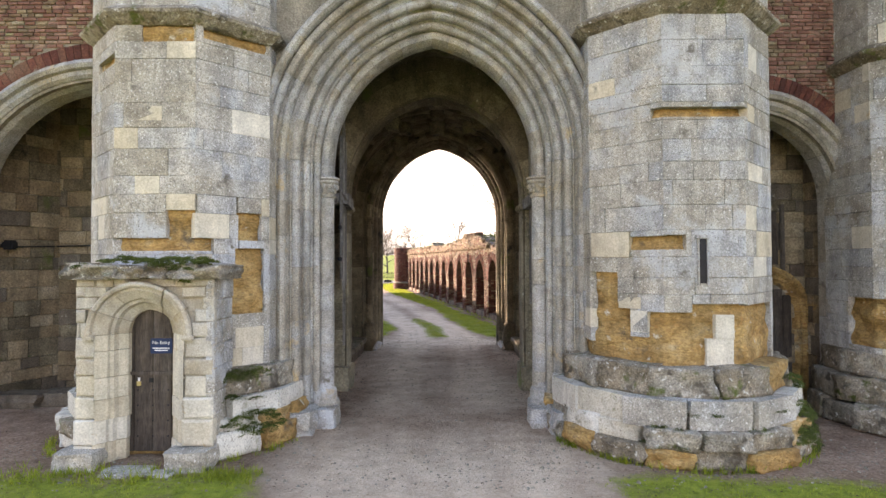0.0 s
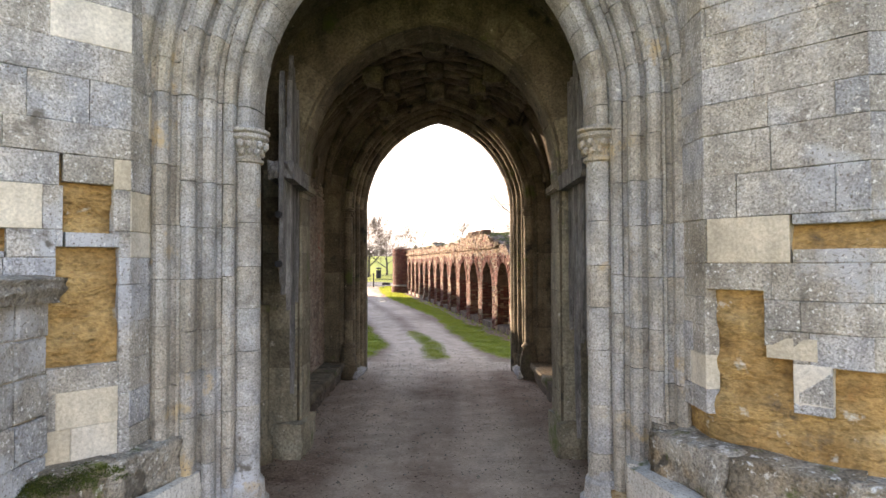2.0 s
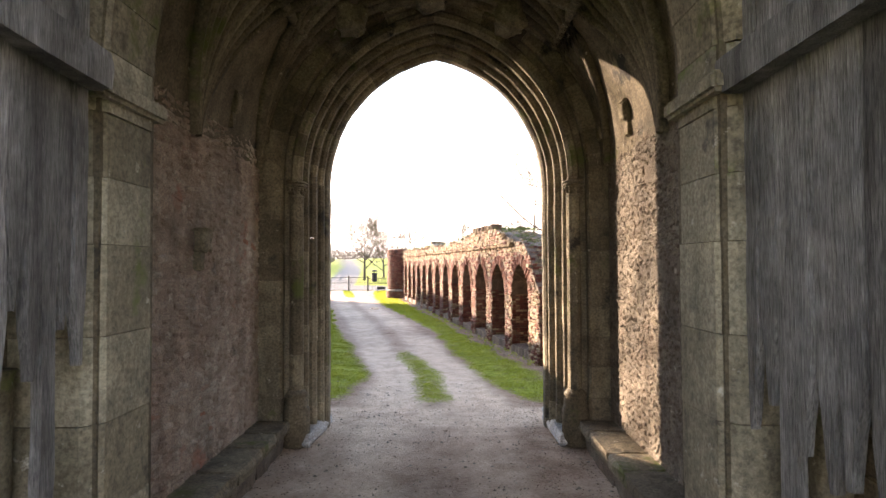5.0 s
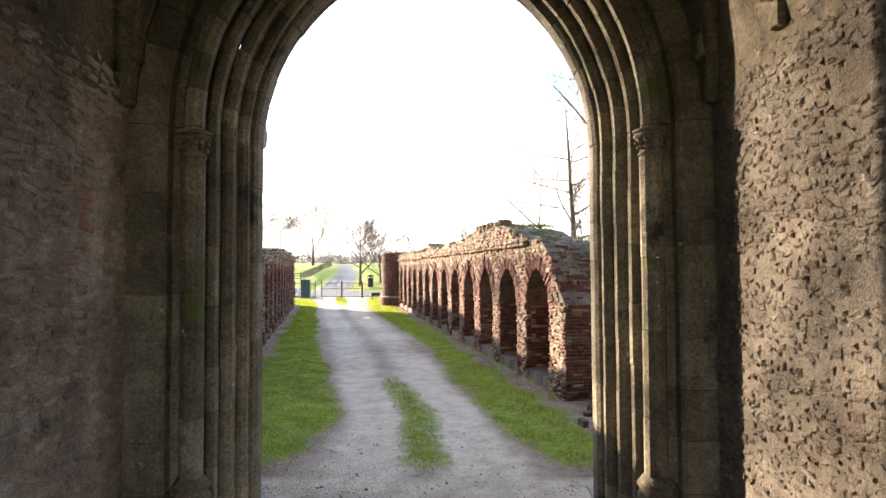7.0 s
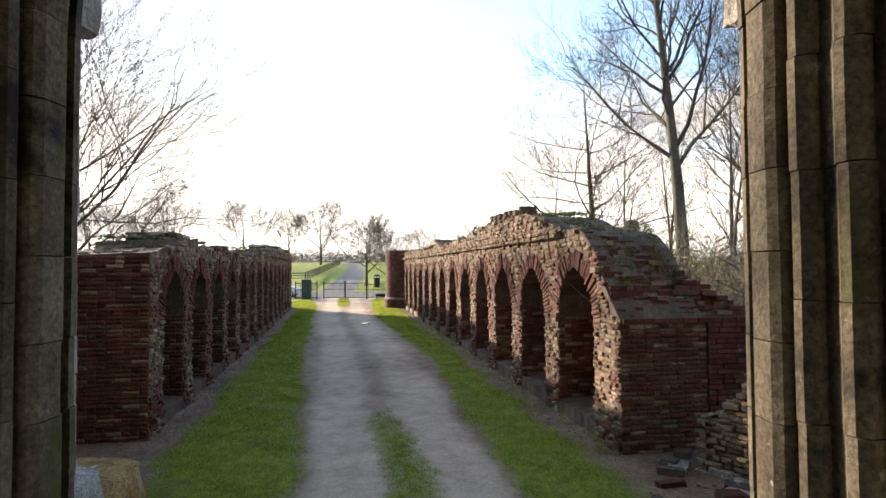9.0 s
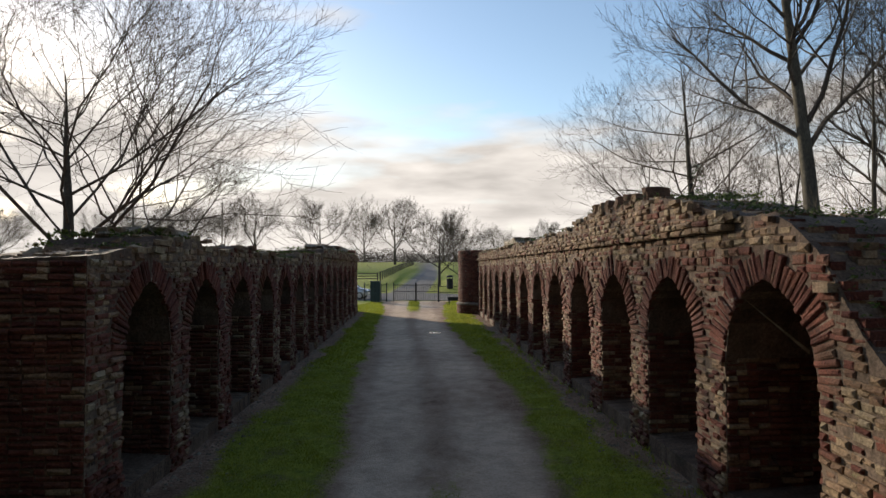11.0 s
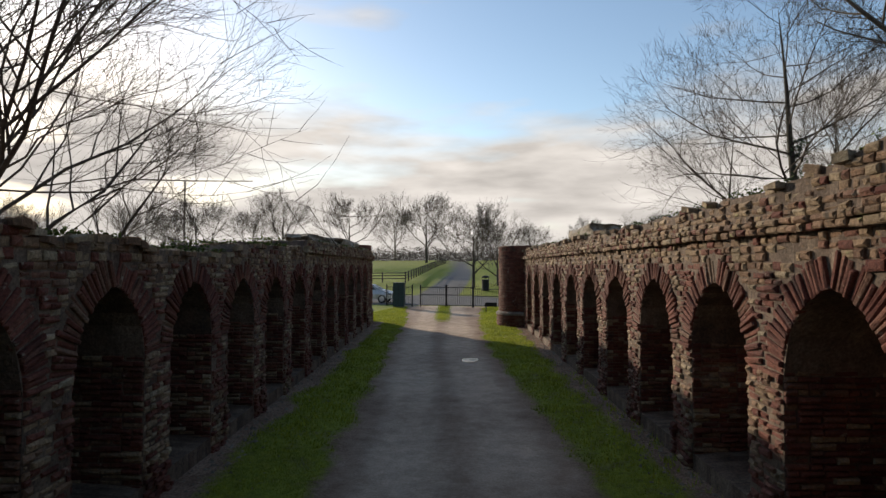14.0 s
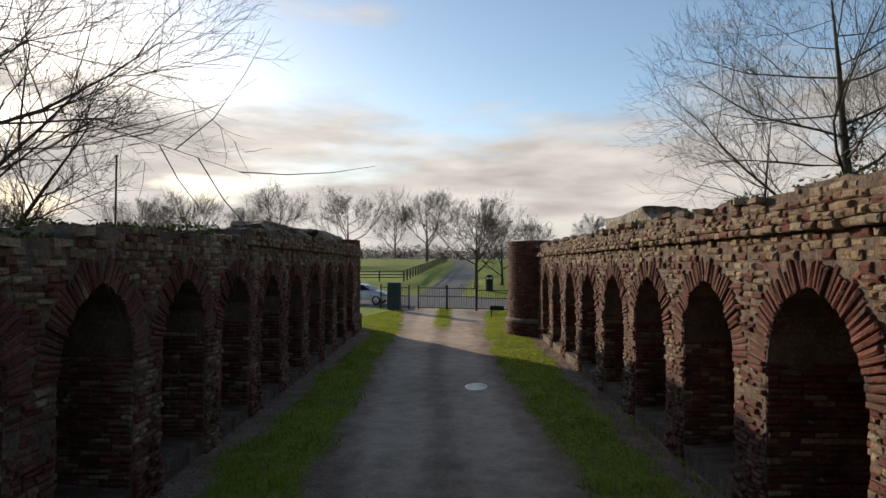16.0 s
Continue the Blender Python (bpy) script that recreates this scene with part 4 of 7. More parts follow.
            brick(count < parts_to and mid < 3.0, b - a - 0.012, hgt - 0.012, d, is_pale, Matrix.Translation((a + 0.006, 0, z + r.gauss(0, 0.005))), r.gauss(0, 0.03))
        z += hgt
        k += 1
    # bricks of the reveals, the end face and the back of each recess
    for c in cs:
        for s, nn in ((c - AHW, 1), (c + AHW, -1)):
            z = 0.05
            k = 0
            while z < ASPR + 0.05:
                hgt = r.uniform(0.058, 0.072)
                y = -0.11 * (k % 2)
                while y < DEEP:
                    w = r.choice((0.23, 0.24, 0.12))
                    a, b = max(y, 0.0), min(y + w, DEEP)
                    y += w
                    if b - a < 0.05:
                        continue
                    mm = Matrix(((0, nn, 0, s), (-1, 0, 0, -a - 0.006), (0, 0, 1, z), (0, 0, 0, 1)))
                    brick(False, b - a - 0.012, hgt - 0.012, 0.015 + r.uniform(-0.01, 0.045), r.random() < 0.22, mm)
                z += hgt
                k += 1
        z = 0.36
        k = 0
        while z < ASPR + ARISE - 0.1:
            hgt = r.uniform(0.058, 0.072)
            s = c - AHW - 0.12 * (k % 2)
            while s < c + AHW:
                w = r.choice((0.24, 0.23, 0.12))
                if abs(s + w / 2 - c) < AHW - 0.05 and (z < ASPR or z + hgt < arch_height(s + w / 2 - c, AHW, ASPR, ARISE)):
                    brick(False, w - 0.012, hgt - 0.012, 0.012 + r.uniform(-0.006, 0.012), r.random() < 0.12, Matrix.Translation((s, -DEEP, z)))
                s += w
            z += hgt
            k += 1
    z = 0.02
    k = 0
    while z < top(0) - 0.05:
        hgt = r.uniform(0.058, 0.072)
        y = -0.11 * (k % 2)
        while y < THICK:
            w = r.choice((0.23, 0.24, 0.12))
            a, b = max(y, 0.0), min(y + w, THICK)
            y += w
            if b - a > 0.05:
                mm = Matrix(((0, -1, 0, 0), (-1, 0, 0, -a - 0.006), (0, 0, 1, z), (0, 0, 0, 1)))
                brick(False, b - a - 0.012, hgt - 0.012, 0.014 + r.uniform(-0.006, 0.02) + (0.03 if 1.95 < z < 2.15 else 0), r.random() < 0.2, mm)
        z += hgt
        k += 1
    # crest: loose bricks and turf along the broken top
    for _ in range(int(length * 30)):
        s, y = r.uniform(0.05, length - 0.3), -r.uniform(0.0, THICK)
        mm = Matrix.Translation((s, y, top(s) - 0.05 * y / -THICK - 0.02)) @ Matrix.Rotation(r.uniform(-0.5, 0.5), 4, "Z") @ Matrix.Rotation(r.gauss(0, 0.12), 4, "Y")
        vv = [(x, yy, zz) for x in (0, r.uniform(0.12, 0.2)) for yy in (0, 0.12) for zz in (-0.03, r.uniform(0.01, 0.06))]
        pale.add(vv, [(0, 1, 3, 2), (4, 6, 7, 5), (0, 4, 5, 1), (2, 3, 7, 6), (1, 5, 7, 3), (0, 2, 6, 4)], m @ mm)
    red.make("brickwork", M_BRICK, t, "uneven courses of weathered red brick", "stuff")
    pale.make("pale_brickwork", M_PALEBRICK, t, "lichen-pale bricks of the upper courses", "stuff")
    # voussoirs
    rad = (AHW * AHW + ARISE ** 2) / (2 * AHW)
    cc = AHW - rad
    end = math.acos(-cc / rad)
    nv = 21
    rest = Soup()
    for i, c in enumerate(cs):
        for sd in (1, -1):
            for q in range(nv):
                a = end * (q + 0.5) / nv
                vv, ff = stone_data(RING * r.uniform(0.82, 1.15), 2 * rad * math.sin(end / nv / 2) * 1.12 - 0.012, 0.022 + r.uniform(-0.014, 0.026), 0.012, r, 0.05)
                mm = Matrix.Translation((c + sd * cc, 0, ASPR)) @ Matrix.Rotation(-a if sd == 1 else -(math.pi - a), 4, "Y") @ Matrix.Translation((rad, 0, -rad * math.sin(end / nv / 2)))
                if i < 7:
                    link_mesh("arch_brick", vv, ff, M_BRICK, t, "", False, m @ mm)
                else:
                    rest.add(vv, ff, m @ mm)
    if rest.v:
        rest.make("far_arch_bricks", M_BRICK, t, "", "stuff")
    return t


def along(s, stops):
    """Height between (distance, height) stops."""
    for (a, za), (b, zb) in zip(stops, stops[1:]):
        if s <= b:
            return za + (zb - za) * max(0.0, (s - a) / (b - a))
    return stops[-1][1]


CREST_R = ((0.0, 1.86), (0.2, 1.95), (0.42, 2.32), (0.8, 2.85), (1.2, 3.15), (2.7, 3.44), (3.6, 3.66), (4.5, 3.76), (7.2, 3.76), (7.5, 3.68), (9.0, 3.60), (13.0, 3.53), (30.0, 3.58))
CREST_L = ((0.0, 2.86), (0.8, 2.95), (1.4, 2.98), (1.5, 3.14), (3.0, 3.16), (3.15, 3.05), (4.6, 3.06), (4.8, 3.15), (5.7, 3.15), (5.9, 3.04), (7.4, 3.08), (7.6, 2.98), (10.3, 2.98), (10.45, 3.15), (15.0, 3.24), (15.2, 3.44), (30.0, 3.50))


def crest_right(s):
    return along(s, CREST_R) + (0.05 * noise.noise(Vector((s * 1.7, 1, 0))) + 0.03 * math.floor(2 * noise.noise(Vector((s * 0.6, 5, 0)))) if s > 1.3 else 0.0)


def crest_left(s):
    return along(s, CREST_L) + 0.03 * noise.noise(Vector((s * 1.9, 31, 0)))


M_RW, M_LW = wall_frame(RW0, RWA, 1), wall_frame(LW0, LWA, -1)
arcade("wall_arcade_right", "sunlit old brick wall with a row of deep pointed blind arches", M_RW, LEN_R, crest_right, 13, 41, 280, 1.57, 2.145, 0.745, 1.68, 0.92)
arcade("wall_arcade_left", "shaded old brick wall with a row of deep pointed blind arches", M_LW, LEN_L, crest_left, 14, 57, 280, 1.36, 1.895, 0.64, 1.72, 0.86)


def brick_tower(name, label, x, y, rad, h, seed):
    """Round stump of a brick tower with a stone offset near its foot."""
    r = random.Random(seed)
    t = thing(name, label, "tower", "barbican end towers", "structure")
    bm = bmesh.new()
    lathe(bm, [(rad + 0.1, 0), (rad + 0.1, 0.55), (rad, 0.62), (rad, h - 0.1), (rad - 0.1, h)], 40, Matrix.Translation((x, y, 0)))
    part("core", bm, M_BRICKBED, t)
    red = Soup()
    z, k = 0.02, 0
    while z < h - 0.03:
        hg = r.uniform(0.06, 0.072)
        g = rad + (0.1 if z < 0.55 else 0)
        n = int(2 * math.pi * g / 0.245)
        for q in range(n):
            a = 2 * math.pi * (q + 0.5 * (k % 2)) / n
            if math.sin(a) > 0.75:
                continue
            vv, ff = stone_data(2 * math.pi * g / n - 0.012, hg - 0.012, 0.02 + r.uniform(-0.01, 0.025), 0.008, r, 0.03)
            nn = Vector((math.cos(a), math.sin(a), 0))
            red.add(vv, ff, frame_m(Vector((x, y, z)) + nn * g, Vector((-nn.y, nn.x, 0)), nn) @ Matrix.Translation((-math.pi * g / n, 0, 0)))
        z += hg
        k += 1
    red.make("brickwork", M_BRICK, t, "", "stuff")
    bm = bmesh.new()
    lathe(bm, [(rad + 0.1, 0.55), (rad + 0.16, 0.58), (rad + 0.15, 0.66), (rad + 0.02, 0.74)], 40, Matrix.Translation((x, y, 0)))
    part("stone_offset", bm, M_RUBBLE, t, "dull moulded stone offset")
    return t


brick_tower("tower_right", "round red brick tower stump ending the arcade", -3.25, 52.1, 1.15, 3.75, 5)
brick_tower("tower_left", "round red brick tower stump ending the arcade", -12.1, 51.6, 1.35, 3.8, 6)


# ---- bare trees ----
def tree_mesh(seed, height_, spread_, levels, lean=Vector((0, 0, 0)), trunk_r=0.35, first=0.25, droop=0.0, limbs=7, twig=5, open_=(0.55, 1.0), limb_r=0.34, thin=0.007):
    """Trunk and limbs as tapered tubes; returns (trunk soup, branch soup)."""
    r = random.Random(seed)
    trunk, crown = Soup(), Soup()

    def tube(soup, pts, radii, n):
        rings = []
        vs, fs = [], []
        for i, p in enumerate(pts):
            d = (pts[min(i + 1, len(pts) - 1)] - pts[max(i - 1, 0)]).normalized()
            u = d.orthogonal().normalized()
            w = d.cross(u)
            for k in range(n):
                a = 2 * math.pi * k / n
                vs.append(tuple(p + (u * math.cos(a) + w * math.sin(a)) * radii[i]))
        for i in range(len(pts) - 1):
            for k in range(n):
                a, b = i * n + k, i * n + (k + 1) % n
                fs.append((a, b, b + n, a + n))
        soup.add(vs, fs)

    def grow(p, d, length, rad, level, soup):
        steps = 7 if level == 0 else (5 if level < 3 else 3)
        pts, radii = [p], [rad]
        for i in range(steps):
            wob = Vector((r.gauss(0, 1), r.gauss(0, 1), r.gauss(0, 0.6))) * (0.025 if level == 0 else 0.16)
            up = Vector((0, 0, 0.08 if level else 0.0)) - Vector((0, 0, droop * (level == 1)))
            d = (d + wob + up).normalized()
            pts.append(pts[-1] + d * length / steps)
            radii.append(rad * (1 - (0.72 if level else 0.96) * (i + 1) / steps))
        tube(soup, pts, radii, 8 if level == 0 else (5 if level == 1 else (4 if level == 2 else 3)))
        if level >= levels:
            return
        n = limbs if level == 0 else (9 if level == 1 else (8 if level == 2 else twig))
        for k in range(n):
            f = (first + (1 - first) * (k + r.random()) / n) if level == 0 else (0.22 + 0.78 * (k + r.random()) / n)
            i = min(int(f * steps), steps - 1)
            q = pts[i].lerp(pts[i + 1], f * steps - i)
            dd = (pts[i + 1] - pts[i]).normalized()
            side = dd.orthogonal().normalized()
            side = Matrix.Rotation(k * 2.4 + r.uniform(-0.5, 0.5), 3, dd) @ side
            ang = r.uniform(*open_) if level == 0 else r.uniform(0.4, 0.85)
            nd = dd * math.cos(ang) + side * math.sin(ang)
            ln = (spread_ * r.uniform(0.75, 1.1) * (1.15 - 0.6 * f)) if level == 0 else length * r.uniform(0.42, 0.68) * (1.15 - 0.45 * f)
            grow(q, nd, ln, max(thin, radii[i] * (limb_r if level == 0 else 0.5)), level + 1, crown)

    grow(Vector((0, 0, -0.1)), (Vector((0, 0, 1)) + lean).normalized(), height_, trunk_r, 0, trunk)
    return trunk, crown


def tree(label, at, seed, h, s, levels, group="bare trees", ivy=0.0, **kw):
    t = thing("tree", label, "tree", group, at=Matrix.Translation(at))
    a, b = tree_mesh(seed, h, s, levels, **kw)
    o = a.make("trunk", M_BARK, t, smooth=True)
    o2 = b.make("crown", M_TWIG, t, "bare winter branches and twigs")
    if ivy:
        bm = bmesh.new()
        r = random.Random(seed + 1)
        for _ in range(420):
            z = r.uniform(0.2, ivy)
            ang = r.uniform(0, 6.28)
            clump(bm, Vector((0.34 * math.cos(ang), 0.34 * math.sin(ang), z)), 0.16, r, 5)
        part("ivy", bm, M_IVY, t, "dark green ivy round the trunk")
    return t


ivy_tree = tree("tall bare tree with an ivy-clad trunk behind the wall", (10.85, 58.4, 0), 11, 17.0, 9.0, 4, ivy=9.5, trunk_r=0.34, first=0.22, limbs=24, open_=(0.95, 1.5), droop=0.02)
tall_tree = tree("very tall bare tree with a straight grey trunk", (12.85, 46.4, 0), 12, 25.0, 8.5, 4, trunk_r=0.44, first=0.3, limbs=24, limb_r=0.42)
tree("wide bare tree with long low limbs behind the shaded wall", (-16.8, 36.4, 0), 15, 9.8, 10.3, 4, trunk_r=0.30, first=0.16, droop=0.02, limbs=22, lean=Vector((0.06, -0.02, 0)), open_=(0.75, 1.35), limb_r=0.34, twig=6)
tree("slanting bare stem leaning out over the shaded wall", (-16.6, 39.2, 0), 27, 7.6, 2.8, 3, trunk_r=0.12, first=0.36, limbs=10, lean=Vector((0.74, -0.02, 0)), open_=(0.4, 0.9), limb_r=0.45, twig=5)
field_tree = tree("spreading bare tree beside the lane beyond the gate", (-10.8, 84.5, 0.6), 21, 6.6, 6.0, 4, trunk_r=0.20, first=0.22, limbs=11, open_=(0.65, 1.3), limb_r=0.5, thin=0.012, twig=3)
young_tree = tree("slender bare young tree in the copse behind the wall", (15.5, 41.0, 0), 33, 14.0, 4.0, 3, trunk_r=0.15, first=0.2, limbs=16, twig=8, open_=(0.4, 0.9))


def again(t, x, y, z, turn, size, label=""):
    c = copy_thing(t, Matrix.Translation((x, y, z)) @ Matrix.Rotation(turn, 4, "Z") @ Matrix.Scale(size, 4))
    return tagged(c, label)


for x, y, turn, size in ((18.5, 46.5, 1.0, 1.1), (14.3, 53.0, 2.2, 0.9), (19.5, 39.0, 3.1, 1.2), (16.8, 59.0, 4.0, 1.0), (23.0, 50.0, 5.2, 1.3), (12.6, 36.5, 0.4, 0.75), (11.0, 30.0, 3.4, 0.7), (15.0, 30.5, 5.1, 0.9), (18.0, 34.0, 1.2, 1.0), (13.2, 42.0, 2.0, 0.8), (17.2, 50.0, 0.2, 1.15), (20.5, 44.0, 4.1, 1.1), (24.0, 36.0, 2.9, 1.1), (9.4, 49.0, 5.7, 0.6), (27.0, 55.0, 0.8, 1.3), (14.0, 62.0, 3.3, 1.0), (7.8, 41.0, 1.5, 0.5), (21.0, 33.0, 2.7, 1.0), (25.0, 42.0, 1.7, 1.2), (8.6, 64.0, 0.9, 0.9)):
    again(young_tree, x, y, 0, turn, size)
again(tall_tree, 22.0, 57.0, 0, 2.0, 0.8)
again(field_tree, -8.3, 85.5, 0.6, 2.4, 0.8)
for x, y, turn, size in ((-34.3, 160.0, 0.7, 1.9), (-51.2, 190.0, 1.9, 1.8), (-56.0, 165.0, 3.0, 2.0), (-72.5, 160.0, 4.4, 2.1), (-84.0, 165.0, 5.5, 1.6), (-61.7, 110.0, 2.5, 1.45), (-66.5, 108.0, 0.9, 1.2), (-105.0, 150.0, 0.2, 1.8), (-30.0, 215.0, 1.1, 1.7),
                         (-84.0, 96.0, 5.0, 1.3), (-12.0, 230.0, 3.9, 1.5), (4.0, 180.0, 1.3, 1.3), (16.0, 150.0, 0.3, 1.2), (-130.0, 140.0, 3.3, 1.8)):
    again(field_tree, x, y, height(x, y) - 0.1, turn, size, "bare field tree standing along a far hedge")

# ---- gate ----
def rod(bm, a, b, rad, n=6):
    a, b = Vector(a), Vector(b)
    d = b - a
    m = Matrix.Translation((a + b) / 2) @ d.to_track_quat("Z", "Y").to_matrix().to_4x4()
    bmesh.ops.create_cone(bm, cap_ends=True, segments=n, radius1=rad, radius2=rad, depth=d.length, matrix=m)
    return bm


def gate_leaf(x0, x1, y, h, label):
    g = thing("iron_gate", label, "gate", "iron gates across the drive")
    bm = bmesh.new()
    for z in (0.12, h * 0.62, h):
        rod(bm, (x0, y, z), (x1, y, z), 0.022)
    part("rail", bm, M_IRON, g)
    for x in (x0, x1):
        part("post", rod(bmesh.new(), (x, y, 0), (x, y, h + 0.18), 0.05, 8), M_IRON, g)
    n = int(abs(x1 - x0) / 0.14)
    for k in range(1, n):
        x = x0 + (x1 - x0) * k / n
        part("bar", rod(bmesh.new(), (x, y, 0.12), (x, y, h + 0.05), 0.011, 5), M_IRON, g)
    return g


gate_leaf(-11.15, -9.35, 63.4, 1.35, "black iron bar gate leaf standing closed")
gate_leaf(-9.30, -7.5, 63.4, 1.35, "black iron bar gate leaf standing closed")
gate_leaf(-13.6, -11.75, 63.4, 1.35, "black iron railing panel beside the gate")
gate_leaf(-7.45, -3.6, 63.4, 1.25, "black iron railing panel beside the gate")


# ---- passage: vault, side walls, arches ----
XL, XR = -2.64, 2.38
VH, VS, VR = 2.51, 4.0, 2.45
VC = (XL + XR) / 2


def barrel(y0, y1, hw, spring, rise, cx, bm, n=16):
    pts = arch_path(hw, spring, rise, 0, n)
    ring = [(cx + w, z) for w, z in pts] + [(cx - w, z) for w, z in reversed(pts[:-1])]
    m = 12
    rows = [[bm.verts.new((x + 0.015 * noise.noise(Vector((x * 3, y0 + (y1 - y0) * k / m * 3, z * 3))), y0 + (y1 - y0) * k / m, z + 0.02 * noise.noise(Vector((x * 4, k, z * 4))))) for x, z in ring] for k in range(m + 1)]
    for A, B in zip(rows, rows[1:]):
        for k in range(len(ring) - 1):
            bm.faces.new((A[k], A[k + 1], B[k + 1], B[k]))


def tube_into(bm, pts, rad, n=6):
    rings = []
    for i, p in enumerate(pts):
        d = (pts[min(i + 1, len(pts) - 1)] - pts[max(i - 1, 0)]).normalized()
        u = d.orthogonal().normalized()
        w = d.cross(u)
        rings.append([bm.verts.new(p + (u * math.cos(6.2832 * k / n) + w * math.sin(6.2832 * k / n)) * rad) for k in range(n)])
    for A, B in zip(rings, rings[1:]):
        for k in range(n):
            bm.faces.new((A[k], A[(k + 1) % n], B[(k + 1) % n], B[k]))


bm = bmesh.new()
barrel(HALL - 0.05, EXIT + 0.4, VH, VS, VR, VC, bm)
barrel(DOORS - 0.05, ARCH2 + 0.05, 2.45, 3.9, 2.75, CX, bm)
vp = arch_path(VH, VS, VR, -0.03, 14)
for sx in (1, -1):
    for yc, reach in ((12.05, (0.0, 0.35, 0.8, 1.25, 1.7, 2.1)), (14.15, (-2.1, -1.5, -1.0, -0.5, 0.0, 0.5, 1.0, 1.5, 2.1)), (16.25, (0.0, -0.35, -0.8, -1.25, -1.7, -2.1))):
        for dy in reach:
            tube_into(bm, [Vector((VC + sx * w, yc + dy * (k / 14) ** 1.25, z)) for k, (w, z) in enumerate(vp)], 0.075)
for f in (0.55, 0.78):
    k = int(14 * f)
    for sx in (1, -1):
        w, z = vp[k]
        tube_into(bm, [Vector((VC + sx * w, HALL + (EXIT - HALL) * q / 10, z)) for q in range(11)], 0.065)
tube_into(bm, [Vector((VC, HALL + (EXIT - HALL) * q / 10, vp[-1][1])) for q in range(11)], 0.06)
# vault colour holds shade as well as damp
ceiling = tagged(part("ceiling", bm, M_INNER, None, "ribbed stone vault over the gate passage, toned dark for shade", None, True), category="ceiling", kind="structure")

for k, (x, y, z, s) in enumerate(((VC, 15.65, 6.02, 0.42), (VC, 13.2, 6.1, 0.36), (VC, 14.4, 6.12, 0.3), (VC - 1.0, 15.3, 5.55, 0.34), (VC + 1.0, 15.3, 5.55, 0.34), (VC - 1.0, 13.1, 5.55, 0.32), (VC + 1.0, 13.1, 5.55, 0.32), (VC - 0.8, 14.3, 5.75, 0.3), (VC + 0.8, 14.3, 5.75, 0.3))):
    b = part("roof_boss", rough_rock(s, s, s * 0.9, 60 + k, 5, 0.22), M_INNER, None, "", Matrix.Translation((x, y, z)), True)
    tagged(b, "worn carved stone boss on the vault ribs", "boss", "vault bosses")
for k, (x, y, z) in enumerate(((XR - 0.07, 15.25, 4.4), (XL + 0.07, 15.15, 4.5), (XL + 0.1, 14.2, 2.75), (XR - 0.1, 13.0, 4.05), (XL + 0.1, 12.4, 4.1), (XL + 0.1, 16.2, 4.35), (XR - 0.1, 16.2, 4.35))):
    cb = thing("corbel", "worn carved stone corbel on the passage wall", "corbel", "vault corbels", at=Matrix.Translation((x, y, z)))
    sx = 1 if x > 0 else -1
    b = rough_rock(0.14, 0.17, 0.22, 80 + k, 5, 0.16)
    part("head", b, M_INNER, cb, "", None, True).matrix_basis = Matrix.Translation((0, 0, 0))
    part("shelf", boxed(-0.08, 0.08, -0.10, 0.10, 0.20, 0.25, 0.015), M_INNER, cb)
    part("tail", rough_rock(0.09, 0.10, 0.22, 90 + k, 3, 0.1), M_INNER, cb).matrix_basis = Matrix.Translation((sx * 0.04, 0, -0.2))


def rubble_face(name, label, o, u, n, width, z0, z1, lo, hi, hlo, hhi, seed, mat, ch=0.02, parts_to=0, holes=(), keep=None, zone=None, kind="structure", stone="rubble_stone", proud=0.03, parent=None, messy=0.0):
    """A face of small uneven stones over its wall; the stones inside zone (u0, u1, z0, z1) are pieces of their own."""
    r = random.Random(seed)
    t = parent or thing(name, label, "wall facing", kind=kind)
    m = frame_m(Vector(o), u, n)
    soup = Soup()
    made = [0]

    def place(uu, z, w, h):
        d = proud + r.uniform(-0.5, 0.6) * proud
        v, f = stone_data(w, h, d, min(ch, h * 0.3) * r.uniform(0.6, 1.3), r, 0.05)
        q = m @ Matrix.Translation((uu, 0, z + r.uniform(-0.006, 0.006) + messy * 0.12 * math.sin(uu * 5.1 + z * 0.7) + messy * r.gauss(0, 0.1))) @ Matrix.Rotation(r.gauss(0, 0.035 + messy), 4, "Y")
        if made[0] < parts_to and zone and zone[0] < uu < zone[1] and zone[2] < z < zone[3]:
            made[0] += 1
            link_mesh(stone, v, f, mat, t, "", False, q)
        else:
            soup.add(v, f, q)
    ok = lambda uu, z, w, h: not any(a < uu < b and c < z < d for a, b, c, d in holes) and (keep is None or keep(uu, z)) and r.random() > 0.003
    lay(m, width, courses(z0, z1, hlo, hhi, r), lo, hi, r, ok, place, 0.012)
    if soup.v:
        soup.make(stone + "_field", mat, t, "", "stuff")
    return t


rubble_face("wall_facing_right", "sun-raked rubble facing with putlog holes and red brick bits", (XR, HALL, 0), (0, 1, 0), (-1, 0, 0), EXIT - HALL, 0.0, 5.4, 0.05, 0.12, 0.04, 0.085, 5, M_RUBBLE, 0.022, 290,
            ((3.55, 3.75, 2.42, 2.62), (2.45, 2.7, 2.36, 2.62), (2.5, 2.85, 3.5, 3.75)), zone=(1.6, 4.3, 1.4, 3.4), proud=0.010, messy=0.22)
rubble_face("wall_facing_left", "shaded rubble and brick facing of the passage", (XL, EXIT, 0), (0, -1, 0), (1, 0, 0), EXIT - HALL, 0.0, 5.4, 0.07, 0.22, 0.05, 0.09, 6, M_WALLMIX, 0.022, 290,
            zone=(0.0, 2.6, 1.4, 3.4), proud=0.016, messy=0.16)
